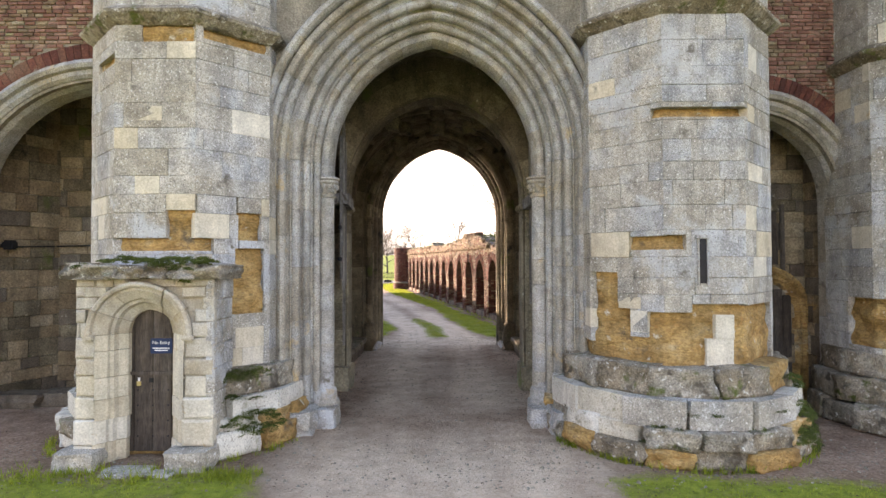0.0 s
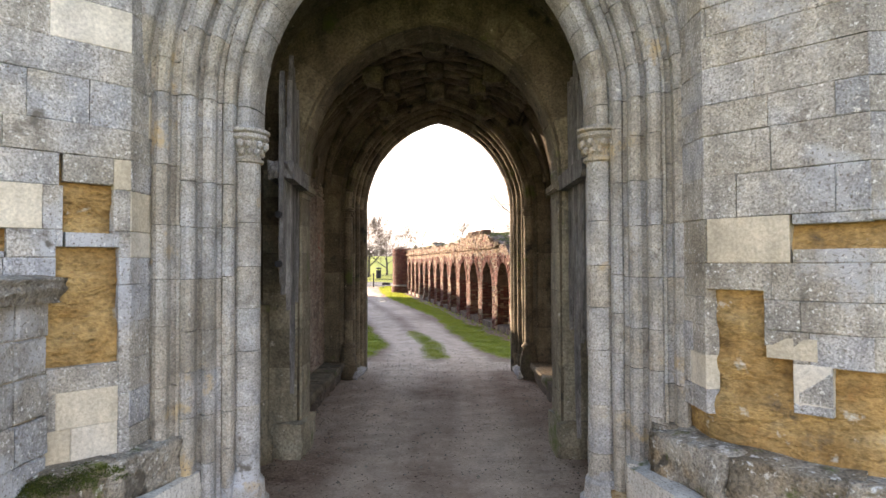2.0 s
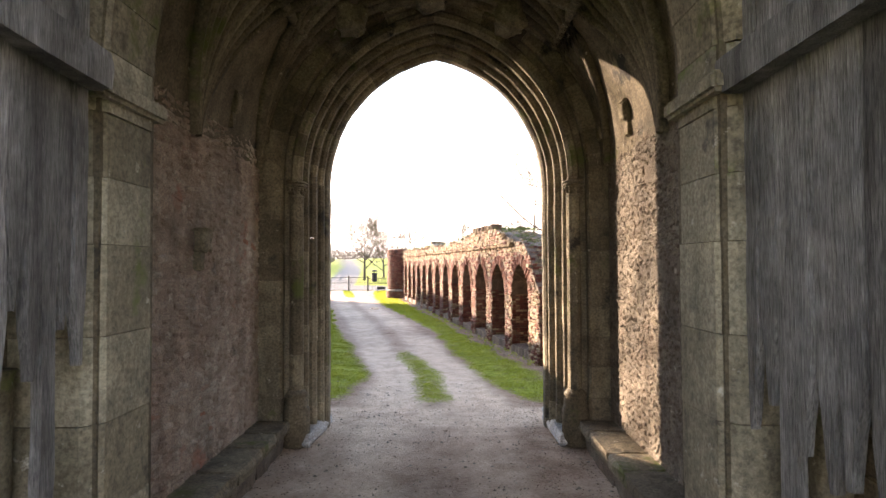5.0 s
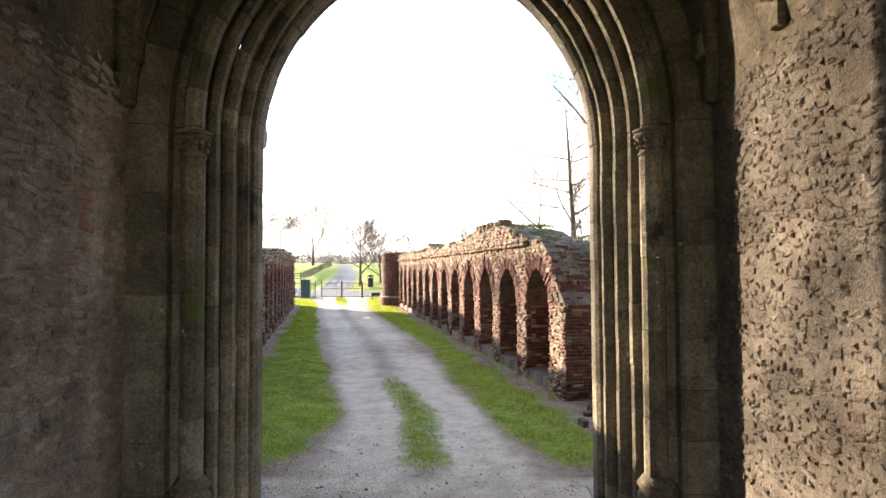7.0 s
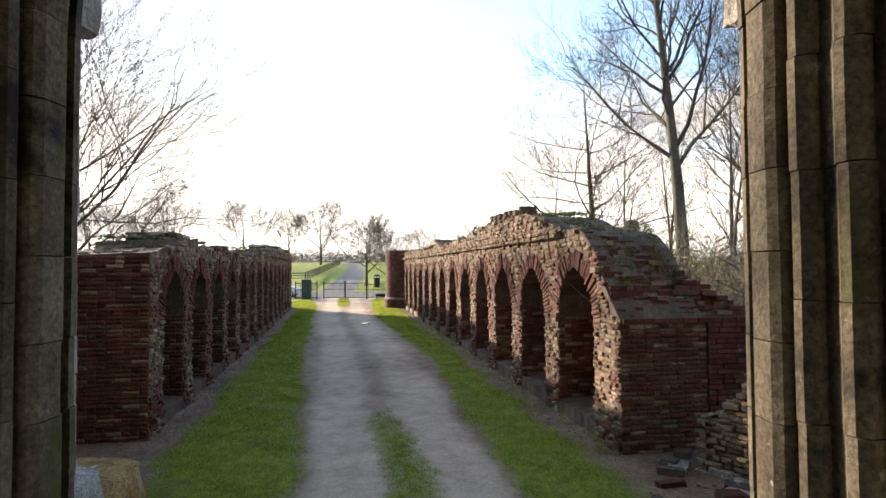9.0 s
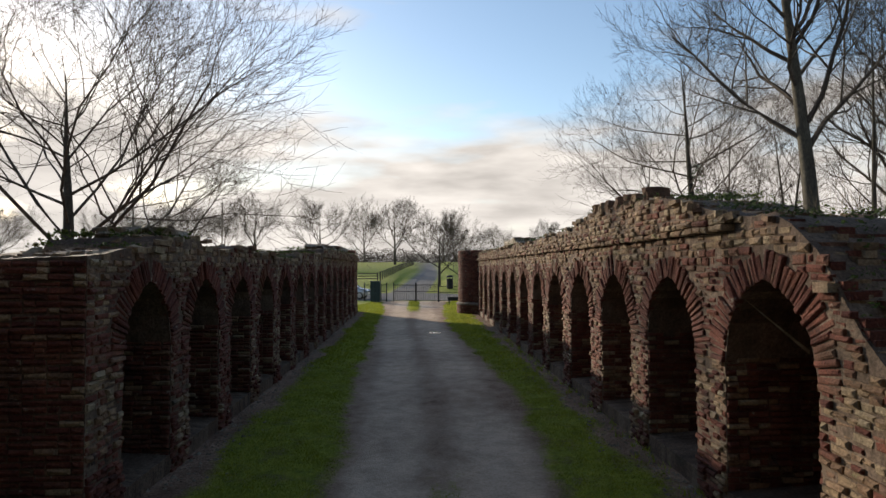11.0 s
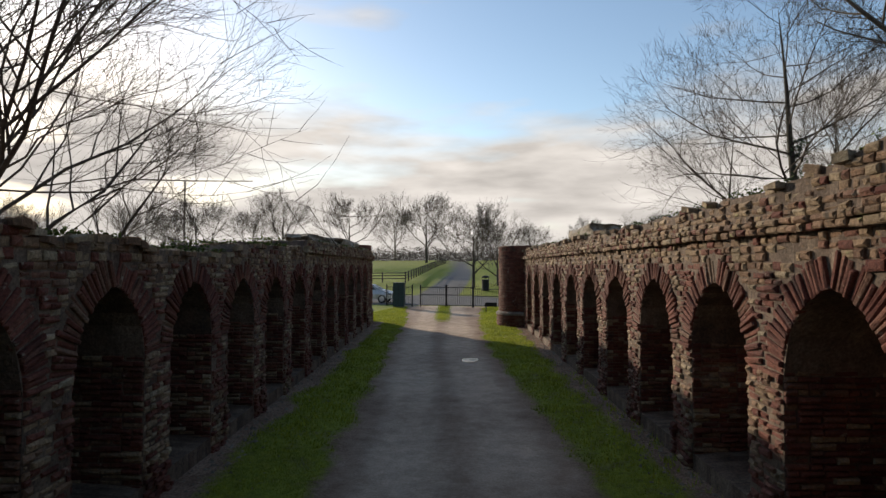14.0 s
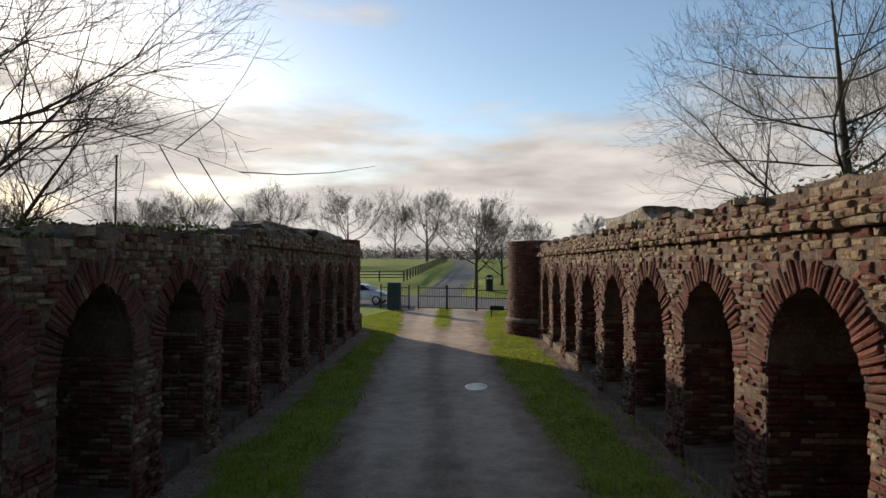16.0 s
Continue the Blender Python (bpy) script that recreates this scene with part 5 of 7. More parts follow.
# recess linings: shade is part of this dark colour
rubble_face("recess_facing_left", "damp blocks lining the gate recess, toned dark for shade", (XL + 0.02, ARCH2, 0), (0, -1, 0), (1, 0, 0), ARCH2 - DOORS, 0.0, 5.0, 0.2, 0.5, 0.1, 0.28, 7, M_INNER, 0.015, 290, zone=(-1, 9, -1, 9))
rubble_face("recess_facing_right", "damp blocks lining the gate recess, toned dark for shade", (XR - 0.02, DOORS, 0), (0, 1, 0), (-1, 0, 0), ARCH2 - DOORS, 0.0, 5.0, 0.2, 0.5, 0.1, 0.28, 8, M_INNER, 0.015, 290, zone=(-1, 9, -1, 9))

arch_inner = thing("arch_inner", "plain chamfered inner arch, pale stained jambs under damp shade-toned stones", "archway", kind="structure")
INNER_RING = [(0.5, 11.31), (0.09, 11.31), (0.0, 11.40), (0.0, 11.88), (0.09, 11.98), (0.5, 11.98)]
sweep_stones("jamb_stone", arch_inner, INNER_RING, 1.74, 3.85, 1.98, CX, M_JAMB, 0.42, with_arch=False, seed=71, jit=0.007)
# upper stones take the shade-darkened colour, the jambs stay pale
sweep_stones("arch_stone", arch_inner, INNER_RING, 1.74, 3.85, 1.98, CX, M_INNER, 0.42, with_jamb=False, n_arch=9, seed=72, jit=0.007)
for sx in (1, -1):
    part("impost", boxed(CX + sx * 1.79 - 0.11, CX + sx * 1.79 + 0.11, 11.27, 12.0, 3.56, 3.68, 0.025), M_JAMB, arch_inner)
    b = rough_rock(0.42, 0.8, 0.5, 44 + sx, 4, 0.1)
    part("plinth_stone", b, M_JAMB, arch_inner, "", Matrix.Translation((CX + sx * 1.9, 11.62, -0.03)))
    # half shaft against the recess wall
    bm = lathe(bmesh.new(), [(0.15, 0), (0.15, 0.3), (0.1, 0.36), (0.1, 2.0), (0.12, 2.05)], 12, Matrix.Translation((CX + sx * 2.2, 11.15, 0)))
    part("stump_shaft", bm, M_JAMB, arch_inner, "", None, True)

arch_exit = thing("arch_exit", "deep pointed exit arch with mossy roll mouldings toned dark for shade", "archway", kind="structure")
EH, ES, ER = 1.72, 3.85, 2.1
XC = -0.11
EX = [(0.86, EXIT), (0.50, EXIT), (0.47, EXIT + 0.04), (0.47, EXIT + 0.14), (0.36, EXIT + 0.16)]
EX1 = [(0.36, 16.440), (0.36, 16.558), (0.3, 16.632), (0.31, 16.706), (0.26, 16.692), (0.2, 16.721), (0.19, 16.780), (0.235, 16.840), (0.23, 16.899)]
EX2 = [(0.23, 16.899), (0.17, 16.884), (0.12, 16.914), (0.11, 16.965), (0.15, 17.032), (0.14, 17.106), (0.09, 17.099), (0.05, 17.128), (0.045, 17.180), (0.085, 17.239)]
EX3 = [(0.085, 17.239), (0.03, 17.254), (0, 17.298), (0, 17.446), (0.03, 17.491), (0.1, 17.506), (0.1, 17.565), (0.05, 17.580), (0.06, 17.639), (0.6, 17.668)]
# exit mouldings: moss and damp, plus shade put into the colour
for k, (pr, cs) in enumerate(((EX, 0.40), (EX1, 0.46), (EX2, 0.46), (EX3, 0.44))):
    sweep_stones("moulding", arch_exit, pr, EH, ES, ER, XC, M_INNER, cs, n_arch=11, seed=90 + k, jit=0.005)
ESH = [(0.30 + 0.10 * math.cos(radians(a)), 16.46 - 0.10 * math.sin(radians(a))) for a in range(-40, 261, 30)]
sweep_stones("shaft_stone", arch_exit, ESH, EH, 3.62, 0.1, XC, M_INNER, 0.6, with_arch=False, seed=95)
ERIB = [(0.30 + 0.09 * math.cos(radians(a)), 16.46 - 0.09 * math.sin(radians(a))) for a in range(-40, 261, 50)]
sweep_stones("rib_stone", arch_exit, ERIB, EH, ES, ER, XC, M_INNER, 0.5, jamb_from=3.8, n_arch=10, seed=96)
for sx in (1, -1):
    capital(XC + sx * (EH + 0.30), 16.46, 3.60, 0.72, M_INNER, arch_exit, 15 + sx)
    bm = lathe(bmesh.new(), [(0.2, 0), (0.2, 0.5), (0.16, 0.56), (0.17, 0.62), (0.14, 0.68), (0.17, 0.72), (0.11, 0.8)], 12, Matrix.Translation((XC + sx * (EH + 0.30), 16.46, 0)))
    part("base", bm, M_INNER, arch_exit, "moulded shaft base", None, True)
    b = rough_rock(0.9, 1.5, 0.22, 51 + sx, 4, 0.08)
    part("plinth_stone", b, M_ASHLAR, arch_exit, "", Matrix.Translation((XC + sx * 2.22, 17.1, -0.04)))
    # carved label stop on the outer face
    part("hood_stop", rough_rock(0.22, 0.26, 0.3, 75 + sx, 4, 0.16), M_ASHLAR, arch_exit, "", Matrix.Translation((XC + sx * (EH + 0.20), 17.72, 3.95)))

for sx, xx in ((1, XR), (-1, XL)):
    bench = thing("stone_bench", "low worn stone bench along the passage wall", "bench", "passage benches")
    r = random.Random(14 + sx)
    y = 12.1
    while y < 15.9:
        w = r.uniform(0.5, 0.9)
        part("slab", rough_rock(0.50, w * 0.98, 0.16, int(y * 10) + sx, 3, 0.06), M_INNER, bench, "", Matrix.Translation((xx - sx * 0.22, y + w / 2, 0.24)))
        part("riser", rough_rock(0.42, w * 0.95, 0.30, int(y * 13) + sx, 3, 0.08), M_RUBBLE, bench, "", Matrix.Translation((xx - sx * 0.18, y + w / 2, -0.02)))
        y += w


def gate_door(a, b, label, seed, low, top=5.0):
    """Ragged open oak leaf from hinge a to edge b, hanging in the recess."""
    r = random.Random(seed)
    a, b = Vector((*a, 0)), Vector((*b, 0))
    u = (b - a).normalized()
    nn = Vector((-u.y, u.x, 0))
    ln = (b - a).length
    m = frame_m(a, u, nn)
    t = thing("gate_door", label, "door", "great oak doors", at=m)
    n = 9
    for k in range(n):
        w = ln / n
        z0 = low + r.uniform(0, 0.55) - (1.0 if k == 2 else 0) + (0.25 if k > 6 else 0)
        z1 = top + r.uniform(-0.5, 0.2) if k < 5 else top - 0.2 - r.uniform(0.0, 0.9)
        vs, fs = [], []
        nz = 26
        lean_ = r.uniform(-0.016, 0.016)
        for i in range(nz + 1):
            z = z0 + (z1 - z0) * i / nz
            rot = max(0.0, 1 - i / 4) * 0.75 + max(0.0, 1 - (nz - i) / 3) * 0.5
            left = noise.noise(Vector((k * 3.1, z * 3.0, seed))) * 0.014 + noise.noise(Vector((k * 3.1, z * 11.0, seed))) * 0.008
            right = noise.noise(Vector((k * 3.1 + 1.5, z * 3.0, seed))) * 0.014 + noise.noise(Vector((k * 3.1 + 1.5, z * 11.0, seed))) * 0.008
            share = 0.3 + 0.4 * ((k * 7) % 5) / 4
            off = lean_ + 0.008 * noise.noise(Vector((k, z * 1.5, 3)))
            x0, x1 = k * w + 0.012 + left + rot * w * share, (k + 1) * w - 0.008 + right - rot * w * (1 - share) * 0.95
            vs += [(x0, off, z), (x1, off, z), (x1, 0.05 + off, z), (x0, 0.05 + off, z)]
        for i in range(nz):
            for q in range(4):
                A, B = i * 4 + q, i * 4 + (q + 1) % 4
                fs.append((A, B, B + 4, A + 4))
        fs += [(3, 2, 1, 0), tuple(nz * 4 + q for q in range(4))]
        o = link_mesh("plank", vs, fs, M_WOOD, None)
        o.parent = t
    for side in (-0.06, 0.11):
        b_ = rough_rock(ln - 0.05, 0.12, 0.2, seed + side, 9, 0.05, 0.05)
        o = part("ledge", b_, M_WOOD, None, "heavy worn oak ledge", Matrix.Translation((ln / 2, side, 3.55)))
        o.parent = t
        o.matrix_parent_inverse = Matrix()
        o.matrix_basis = Matrix.Translation((ln / 2, side, 3.55))
    for z in (2.55, 3.1):
        o = part("iron_pin", boxed(ln - 0.03, ln + 0.05, -0.02, 0.06, z, z + 0.07, 0.012), M_IRON, None)
        o.parent = t
    return t


gate_door((-1.93, 11.2), (-1.82, 10.0), "weathered grey oak gate door, ragged and standing open", 3, 1.95)
gate_door((1.70, 11.35), (1.68, 9.92), "weathered grey oak gate door, ragged and standing open", 5, 1.35)


# ---- side bays of the front ----
def bay(name, label, x0, x1, cx, hw, spring, rise, back, seed):
    w = pierced_wall(name, 9.4, 9.95, x0, x1, TOP, hw, spring, rise, M_MORTAR, label, cx)
    r = random.Random(seed)
    red, light = Soup(), Soup()
    rad = (hw * hw + rise * rise) / (2 * hw) + 0.62
    c = rad - 0.62 - hw
    z, k = 3.0, 0
    while z < TOP:
        h = r.uniform(0.06, 0.072)
        x = x0 - 0.12 * (k % 2)
        while x < x1:
            ww = r.choice((0.21, 0.11, 0.14, 0.17))
            dx = abs(x + ww / 2 - cx)
            if z > spring and math.hypot(dx + c, z - spring) > rad or z <= spring and dx > hw + 0.6:
                v, f = stone_data(ww - 0.012, h - 0.012, 0.02 + r.uniform(-0.006, 0.014), 0.006, r, 0.03)
                (light if r.random() < 0.30 + 0.5 * noise.noise(Vector((x, z, seed))) else red).add(v, f, Matrix(((1, 0, 0, x), (0, -1, 0, 9.4), (0, 0, 1, z), (0, 0, 0, 1))))
            x += ww
        z += h
        k += 1
    red.make("brickwork", M_BAYBRICK, w, "weathered red brick above the arch", "stuff")
    light.make("pale_brickwork", M_PALEBRICK, w, "paler bricks among the red", "stuff")
    sweep_stones("arch_brick", w, [(0.62, 9.385), (0.33, 9.385)], hw, spring, rise, cx, M_BRICK, 0.3, with_jamb=False, n_arch=34, seed=seed + 1)
    sweep_stones("hood_stone", w, [(0.34, 9.40), (0.34, 9.30), (0.26, 9.24), (0.20, 9.27), (0.18, 9.34), (0.10, 9.33), (0.05, 9.38), (0.04, 9.48), (-0.01, 9.50), (-0.05, 9.58), (-0.05, 9.9)], hw, spring, rise, cx, M_MOULD, 0.45, n_arch=9, seed=seed + 2)
    return w


bay("wall_bay_left", "red brick bay with a wide moulded stone arch", -9.6, -4.75, -5.6, 2.3, 3.3, 2.25, 11.3, 61)
bay("wall_bay_right", "red brick bay with a moulded stone arch", 4.4, 7.6, 5.05, 1.5, 3.55, 1.45, 10.4, 66)


def ashlar_face(name, label, o, u, n, width, z0, z1, seed, mats, lo=0.3, hi=0.75, hlo=0.2, hhi=0.34, keep=None, proud=0.03):
    r = random.Random(seed)
    t = thing(name, label, "wall", kind="structure")
    m = frame_m(Vector(o), u, n)
    part("core", boxed(0, width, -0.4, 0.0, z0, z1), M_MORTAR, t, "", m)

    def place(uu, z, w, h):
        v, f = stone_data(w, h, proud + r.uniform(-0.008, 0.012), 0.010, r, 0.03)
        link_mesh("stone", v, f, r.choice(mats), t, "", False, m @ Matrix.Translation((uu, 0, z)))
    lay(m, width, courses(z0, z1, hlo, hhi, r), lo, hi, r, lambda uu, z, w, h: keep is None or keep(uu, z), place, 0.007)
    return t


WARM = (M_BROWN, M_BROWN, M_BROWN, M_INNER, M_RUBBLE)
ashlar_face("wall_recess_left", "back of the vaulted side recess in brown stone", (-7.6, 11.3, 0), (1, 0, 0), (0, -1, 0), 2.7, 0, 6.2, 21, WARM, keep=lambda u, z: not (1.25 < u < 2.0 and 3.5 < z < 4.5 or 0.95 < u < 1.25 and 1.7 < z < 2.4))
ashlar_face("wall_recess_side", "side of the vaulted recess in brown stone", (-8.4, 9.6, 0), (0.43, 0.9, 0), (0.9, -0.43, 0), 1.95, 0, 6.2, 22, WARM)
slab("ceiling_recess_left", -9.6, -4.9, 9.6, 11.7, 5.8, 6.1, M_INNER, "dark vault closing the side recess", "ceiling")
ashlar_face("wall_recess_right", "back of the side recess in brown and grey stone", (4.5, 10.45, 0), (1, 0, 0), (0, -1, 0), 2.4, 0, 5.6, 23, WARM, keep=lambda u, z: not (1.18 < u < 1.85 and z < 2.15 or 1.3 < u < 1.7 and 2.35 < z < 3.5))
ashlar_face("wall_recess_end", "end of the side recess in grey stone", (6.62, 10.45, 0), (0, -1, 0), (-1, 0, 0), 1.1, 0, 5.6, 24, (M_BROWN, M_RUBBLE))
slab("ceiling_recess_right", 4.4, 7.6, 9.6, 10.9, 5.1, 5.4, M_INNER, "dark soffit closing the side recess", "ceiling")
slab("wall_flank_left", -11.5, -9.5, 9.4, BACK, 0, TOP, M_BRICK, "plain brick flank of the gatehouse")
slab("wall_flank_right", 7.5, 11.0, 9.4, BACK, 0, TOP, M_BRICK, "plain brick flank of the gatehouse")

side_door = thing("side_door", "dark plank door under a pointed stone arch", "door", at=Matrix.Translation((6.02, 10.36, 0)))
bm = bmesh.new()
for k in range(4):
    box(bm, -0.32 + 0.16 * k, -0.165 + 0.16 * k, 0.05, 0.10, 0.05, 1.9 + 0.16 * (1 - abs(k - 1.5) / 1.5), 0.006)
part("planks", bm, M_DARKWOOD, side_door)
door_arch = thing("arch_side_door", "moulded ochre stone arch of the side doorway", "archway", kind="structure")
sweep_stones("arch_stone", door_arch, [(0.3, 10.36), (0.2, 10.34), (0.16, 10.38), (0.10, 10.36), (0.05, 10.40), (0.0, 10.46)], 0.33, 1.6, 0.5, 6.02, M_OCHRE, 0.4, n_arch=5, seed=44)
slot = thing("window_slot", "tall dark boarded opening in the recess", "window", kind="structure")
part("board", boxed(5.80, 6.14, 10.43, 10.47, 2.35, 3.5, 0.01), M_DARKWOOD, slot)
part("window_frame", boxed(6.14, 6.22, 10.37, 10.47, 2.3, 3.55, 0.015), M_DARKWOOD, slot)
slot2 = thing("window_slot", "dark leaded opening high in the recess", "window", kind="structure")
part("board", boxed(-6.35, -5.6, 11.28, 11.34, 3.5, 4.5, 0.01), M_GLASSDARK, slot2)
for k in range(6):
    b = part("ledge_stone", rough_rock(0.75, 0.5, 0.26, 120 + k, 3, 0.09), M_RUBBLE, None, "", Matrix.Translation((-8.1 + k * 0.62, 10.1 + 0.15 * k, -0.03)))
    tagged(b, "rough stone ledge along the recess floor", "ledge", "recess ledge stones")
cable = thing("cable", "thin black cable pinned along the recess wall", "cable")
part("run", rod(bmesh.new(), (-7.6, 11.22, 2.86), (-5.2, 11.22, 2.9), 0.014, 6), M_IRON, cable)
part("run", rod(bmesh.new(), (-8.3, 9.62, 2.8), (-7.6, 11.22, 2.86), 0.014, 6), M_IRON, cable)
lamp = thing("flood_lamp", "small black floodlight on the recess wall", "lamp", at=Matrix.Translation((-7.85, 10.35, 2.86)))
part("housing", boxed(-0.10, 0.10, -0.09, 0.09, -0.08, 0.09, 0.03), M_IRON, lamp)
part("bracket", boxed(-0.16, -0.08, -0.03, 0.03, -0.03, 0.03, 0.01), M_IRON, lamp)

turret("turret_far", "eight-sided blue-grey ashlar turret at the corner of the front", (7.78, 9.15), (180, 225, 270), {180: [(0.5, 1.0, 1.2, 1.95)], 225: [(0.0, 1.0, 1.2, 1.95), (0.0, 1.0, 5.8, 6.4)], 270: [(0.0, 1.0, 1.2, 1.95)]}, 9,
       [(0.0, 0.36, 0.34, "rough"), (0.36, 0.4, 0.22, "worn"), (0.76, 0.36, 0.10, "worn")], 1.1, 5.55)
arrow = thing("arrow_slit", "narrow arrow slit, a black block for its shaded depth, with worn stone jambs", "window", kind="structure")
# black block on the face stands in for the slit's shaded depth
part("opening", boxed(3.32, 3.41, 7.385, 7.45, 2.24, 2.82, 0.004), M_IRON, arrow)
for x in (3.295, 3.415):
    part("jamb", boxed(x, x + 0.02, 7.37, 7.44, 2.22, 2.84, 0.005), M_ASHLAR, arrow)
part("head", boxed(3.27, 3.46, 7.365, 7.44, 2.82, 2.87, 0.008), M_ASHLAR, arrow)
for k, (c, ang, out, z, sx, sy, h) in enumerate(((TR, 318, 0.40, 0.62, 0.34, 0.16, 0.10), (TR, 312, 0.46, 0.34, 0.42, 0.18, 0.14), (TR, 325, 0.52, 0.10, 0.30, 0.2, 0.2), (TR, 300, 0.40, 0.63, 0.2, 0.1, 0.06), (TR, 262, 0.42, 0.62, 0.26, 0.09, 0.06),
                                                 (TR, 330, 0.34, 0.92, 0.2, 0.14, 0.1), (TR, 240, 0.45, 0.18, 0.16, 0.08, 0.14), (TR, 290, 0.45, 0.30, 0.2, 0.08, 0.05),
                                                 (TL, 318, 0.16, 1.0, 0.28, 0.14, 0.10), (TL, 325, 0.30, 0.68, 0.3, 0.15, 0.07), (TL, 318, 0.40, 0.33, 0.34, 0.16, 0.08), (TL, 308, 0.32, 0.70, 0.2, 0.12, 0.08), (TL, 313, 0.22, 0.98, 0.4, 0.14, 0.12), (TL, 322, 0.44, 0.30, 0.46, 0.16, 0.10), (TR, 305, 0.42, 0.36, 0.3, 0.12, 0.10), (TR, 322, 0.50, 0.30, 0.40, 0.16, 0.22), (TR, 330, 0.48, 0.02, 0.34, 0.2, 0.24), (TR, 285, 0.48, 0.42, 0.22, 0.10, 0.06), (TR, 248, 0.48, 0.44, 0.26, 0.10, 0.08), (TL, 316, 0.24, 0.94, 0.44, 0.12, 0.16), (TL, 318, 0.44, 0.40, 0.44, 0.14, 0.12), (TR, 318, 0.57, 0.22, 0.40, 0.10, 0.2), (TR, 326, 0.54, 0.44, 0.32, 0.10, 0.16), (TR, 311, 0.57, 0.22, 0.26, 0.09, 0.14), (TR, 330, 0.56, 0.0, 0.3, 0.12, 0.26), (TR, 250, 0.55, 0.24, 0.22, 0.08, 0.12), (TR, 333, 0.42, 0.80, 0.22, 0.1, 0.12), (TL, 319, 0.44, 0.46, 0.36, 0.1, 0.12), (TL, 318, 0.27, 1.0, 0.36, 0.1, 0.14), (TL, 322, 0.50, 0.25, 0.36, 0.12, 0.12))):
    a = radians(ang)
    o = moss_pad((0, 0, 0), sx, sy, h, k + 1)
    n = Vector((math.cos(a), math.sin(a), 0))
    o.matrix_world = frame_m(Vector((c[0], c[1], z)) + n * (APO + out - 0.06), (-n.y, n.x, 0), n)
for k, (x, y, z, sx, sy, h) in enumerate(((-3.6, 7.14, 2.52, 0.26, 0.07, 0.08), (-3.1, 7.12, 2.5, 0.2, 0.06, 0.1), (-4.1, 7.14, 2.53, 0.16, 0.06, 0.05), (-3.4, 7.2, 2.56, 0.22, 0.16, 0.06), (-3.15, 7.18, 2.54, 0.2, 0.16, 0.09), (-3.85, 7.26, 2.56, 0.2, 0.14, 0.05), (-3.25, 7.08, 2.44, 0.16, 0.04, 0.05), (-4.0, 7.20, 2.55, 0.34, 0.14, 0.07), (-3.05, 7.16, 2.53, 0.24, 0.13, 0.12), (-3.5, 7.10, 2.47, 0.24, 0.05, 0.09), (-3.22, 7.10, 2.28, 0.07, 0.05, 0.12), (-4.45, 7.12, 2.46, 0.2, 0.06, 0.08))):
    moss_pad((x, y, z), sx, sy, h, 30 + k)

# ---- porch of the turret stair ----
M_PORCH = material("porch_limestone", [(0.0, (0.36, 0.29, 0.19)), (0.5, (0.45, 0.40, 0.32)), (1.0, (0.50, 0.47, 0.41))], grain=50, stain=1.8, bump=0.4, per_piece=0.45, stain_amount=0.3, spots=[((0.34, 0.22, 0.10), 0.26, 2.2), ((0.20, 0.18, 0.15), 0.24, 4.0)])
PX, PY = -3.82, 7.22
porch = pierced_wall("wall_porch", PY + 0.06, 7.8, -4.60, -2.92, 2.36, 0.60, 1.62, 0.60, M_PORCH, "small pale limestone porch built against the turret", PX)
r = random.Random(77)
m = frame_m(Vector((-4.64, PY + 0.05, 0)), (1, 0, 0), (0, -1, 0))


def porch_keep(u, z, w, h):
    x = max(0.0, abs(-4.64 + u - PX) - w / 2)
    return math.hypot(x, max(0.0, z - h / 2 - 1.62)) > 0.61


def porch_place(u, z, w, h):
    v, f = stone_data(w, h, 0.05 + r.uniform(-0.01, 0.012), 0.014, r, 0.05)
    link_mesh("stone", v, f, M_PORCH, porch, "", False, m @ Matrix.Translation((u, 0, z)))


for z, h in ((0.0, 0.24), (0.24, 0.33), (0.57, 0.27), (0.84, 0.27), (1.11, 0.22), (1.33, 0.26)):
    for x0, x1 in ((-4.64, PX - 0.54), (PX + 0.54, -2.89)):
        bulge = 0.03 if z < 0.6 else 0.0
        v, f = stone_data(x1 - x0 - 0.008, h - 0.008, 0.05 + bulge + r.uniform(-0.012, 0.02), 0.02, r, 0.05)
        link_mesh("stone", v, f, M_CREAM if z < 0.9 else M_PORCH, porch, "", False, m @ Matrix.Translation((x0 + 4.64 + 0.004, 0, z + 0.004)))
lay(m, 1.75, [(1.59, 0.19), (1.78, 0.16), (1.94, 0.16), (2.10, 0.13), (2.23, 0.13)], 0.10, 0.34, r, porch_keep, porch_place, 0.007)
for sx, xx in ((-1, -4.64), (1, -2.89)):
    mm = frame_m(Vector((xx - sx * 0.05, 7.22 if sx > 0 else 7.9, 0)), (0, 1 if sx > 0 else -1, 0), (sx, 0, 0))
    z = 0.0
    while z < 2.3:
        h = min(r.uniform(0.24, 0.33), 2.35 - z)
        for a, b in ((0.0, 0.34), (0.34, 0.66)):
            v, f = stone_data(b - a - 0.008, h - 0.008, 0.05 + r.uniform(-0.01, 0.01), 0.014, r, 0.05)
            link_mesh("stone", v, f, M_ASHLAR, porch, "", False, mm @ Matrix.Translation((a, 0, z)))
        z += h
INNER_ARCH = [(0.27, 7.19), (0.16, 7.28), (0.15, 7.33), (0.11, 7.34), (0.09, 7.41), (0.03, 7.45), (0.0, 7.48), (0.0, 7.56)]
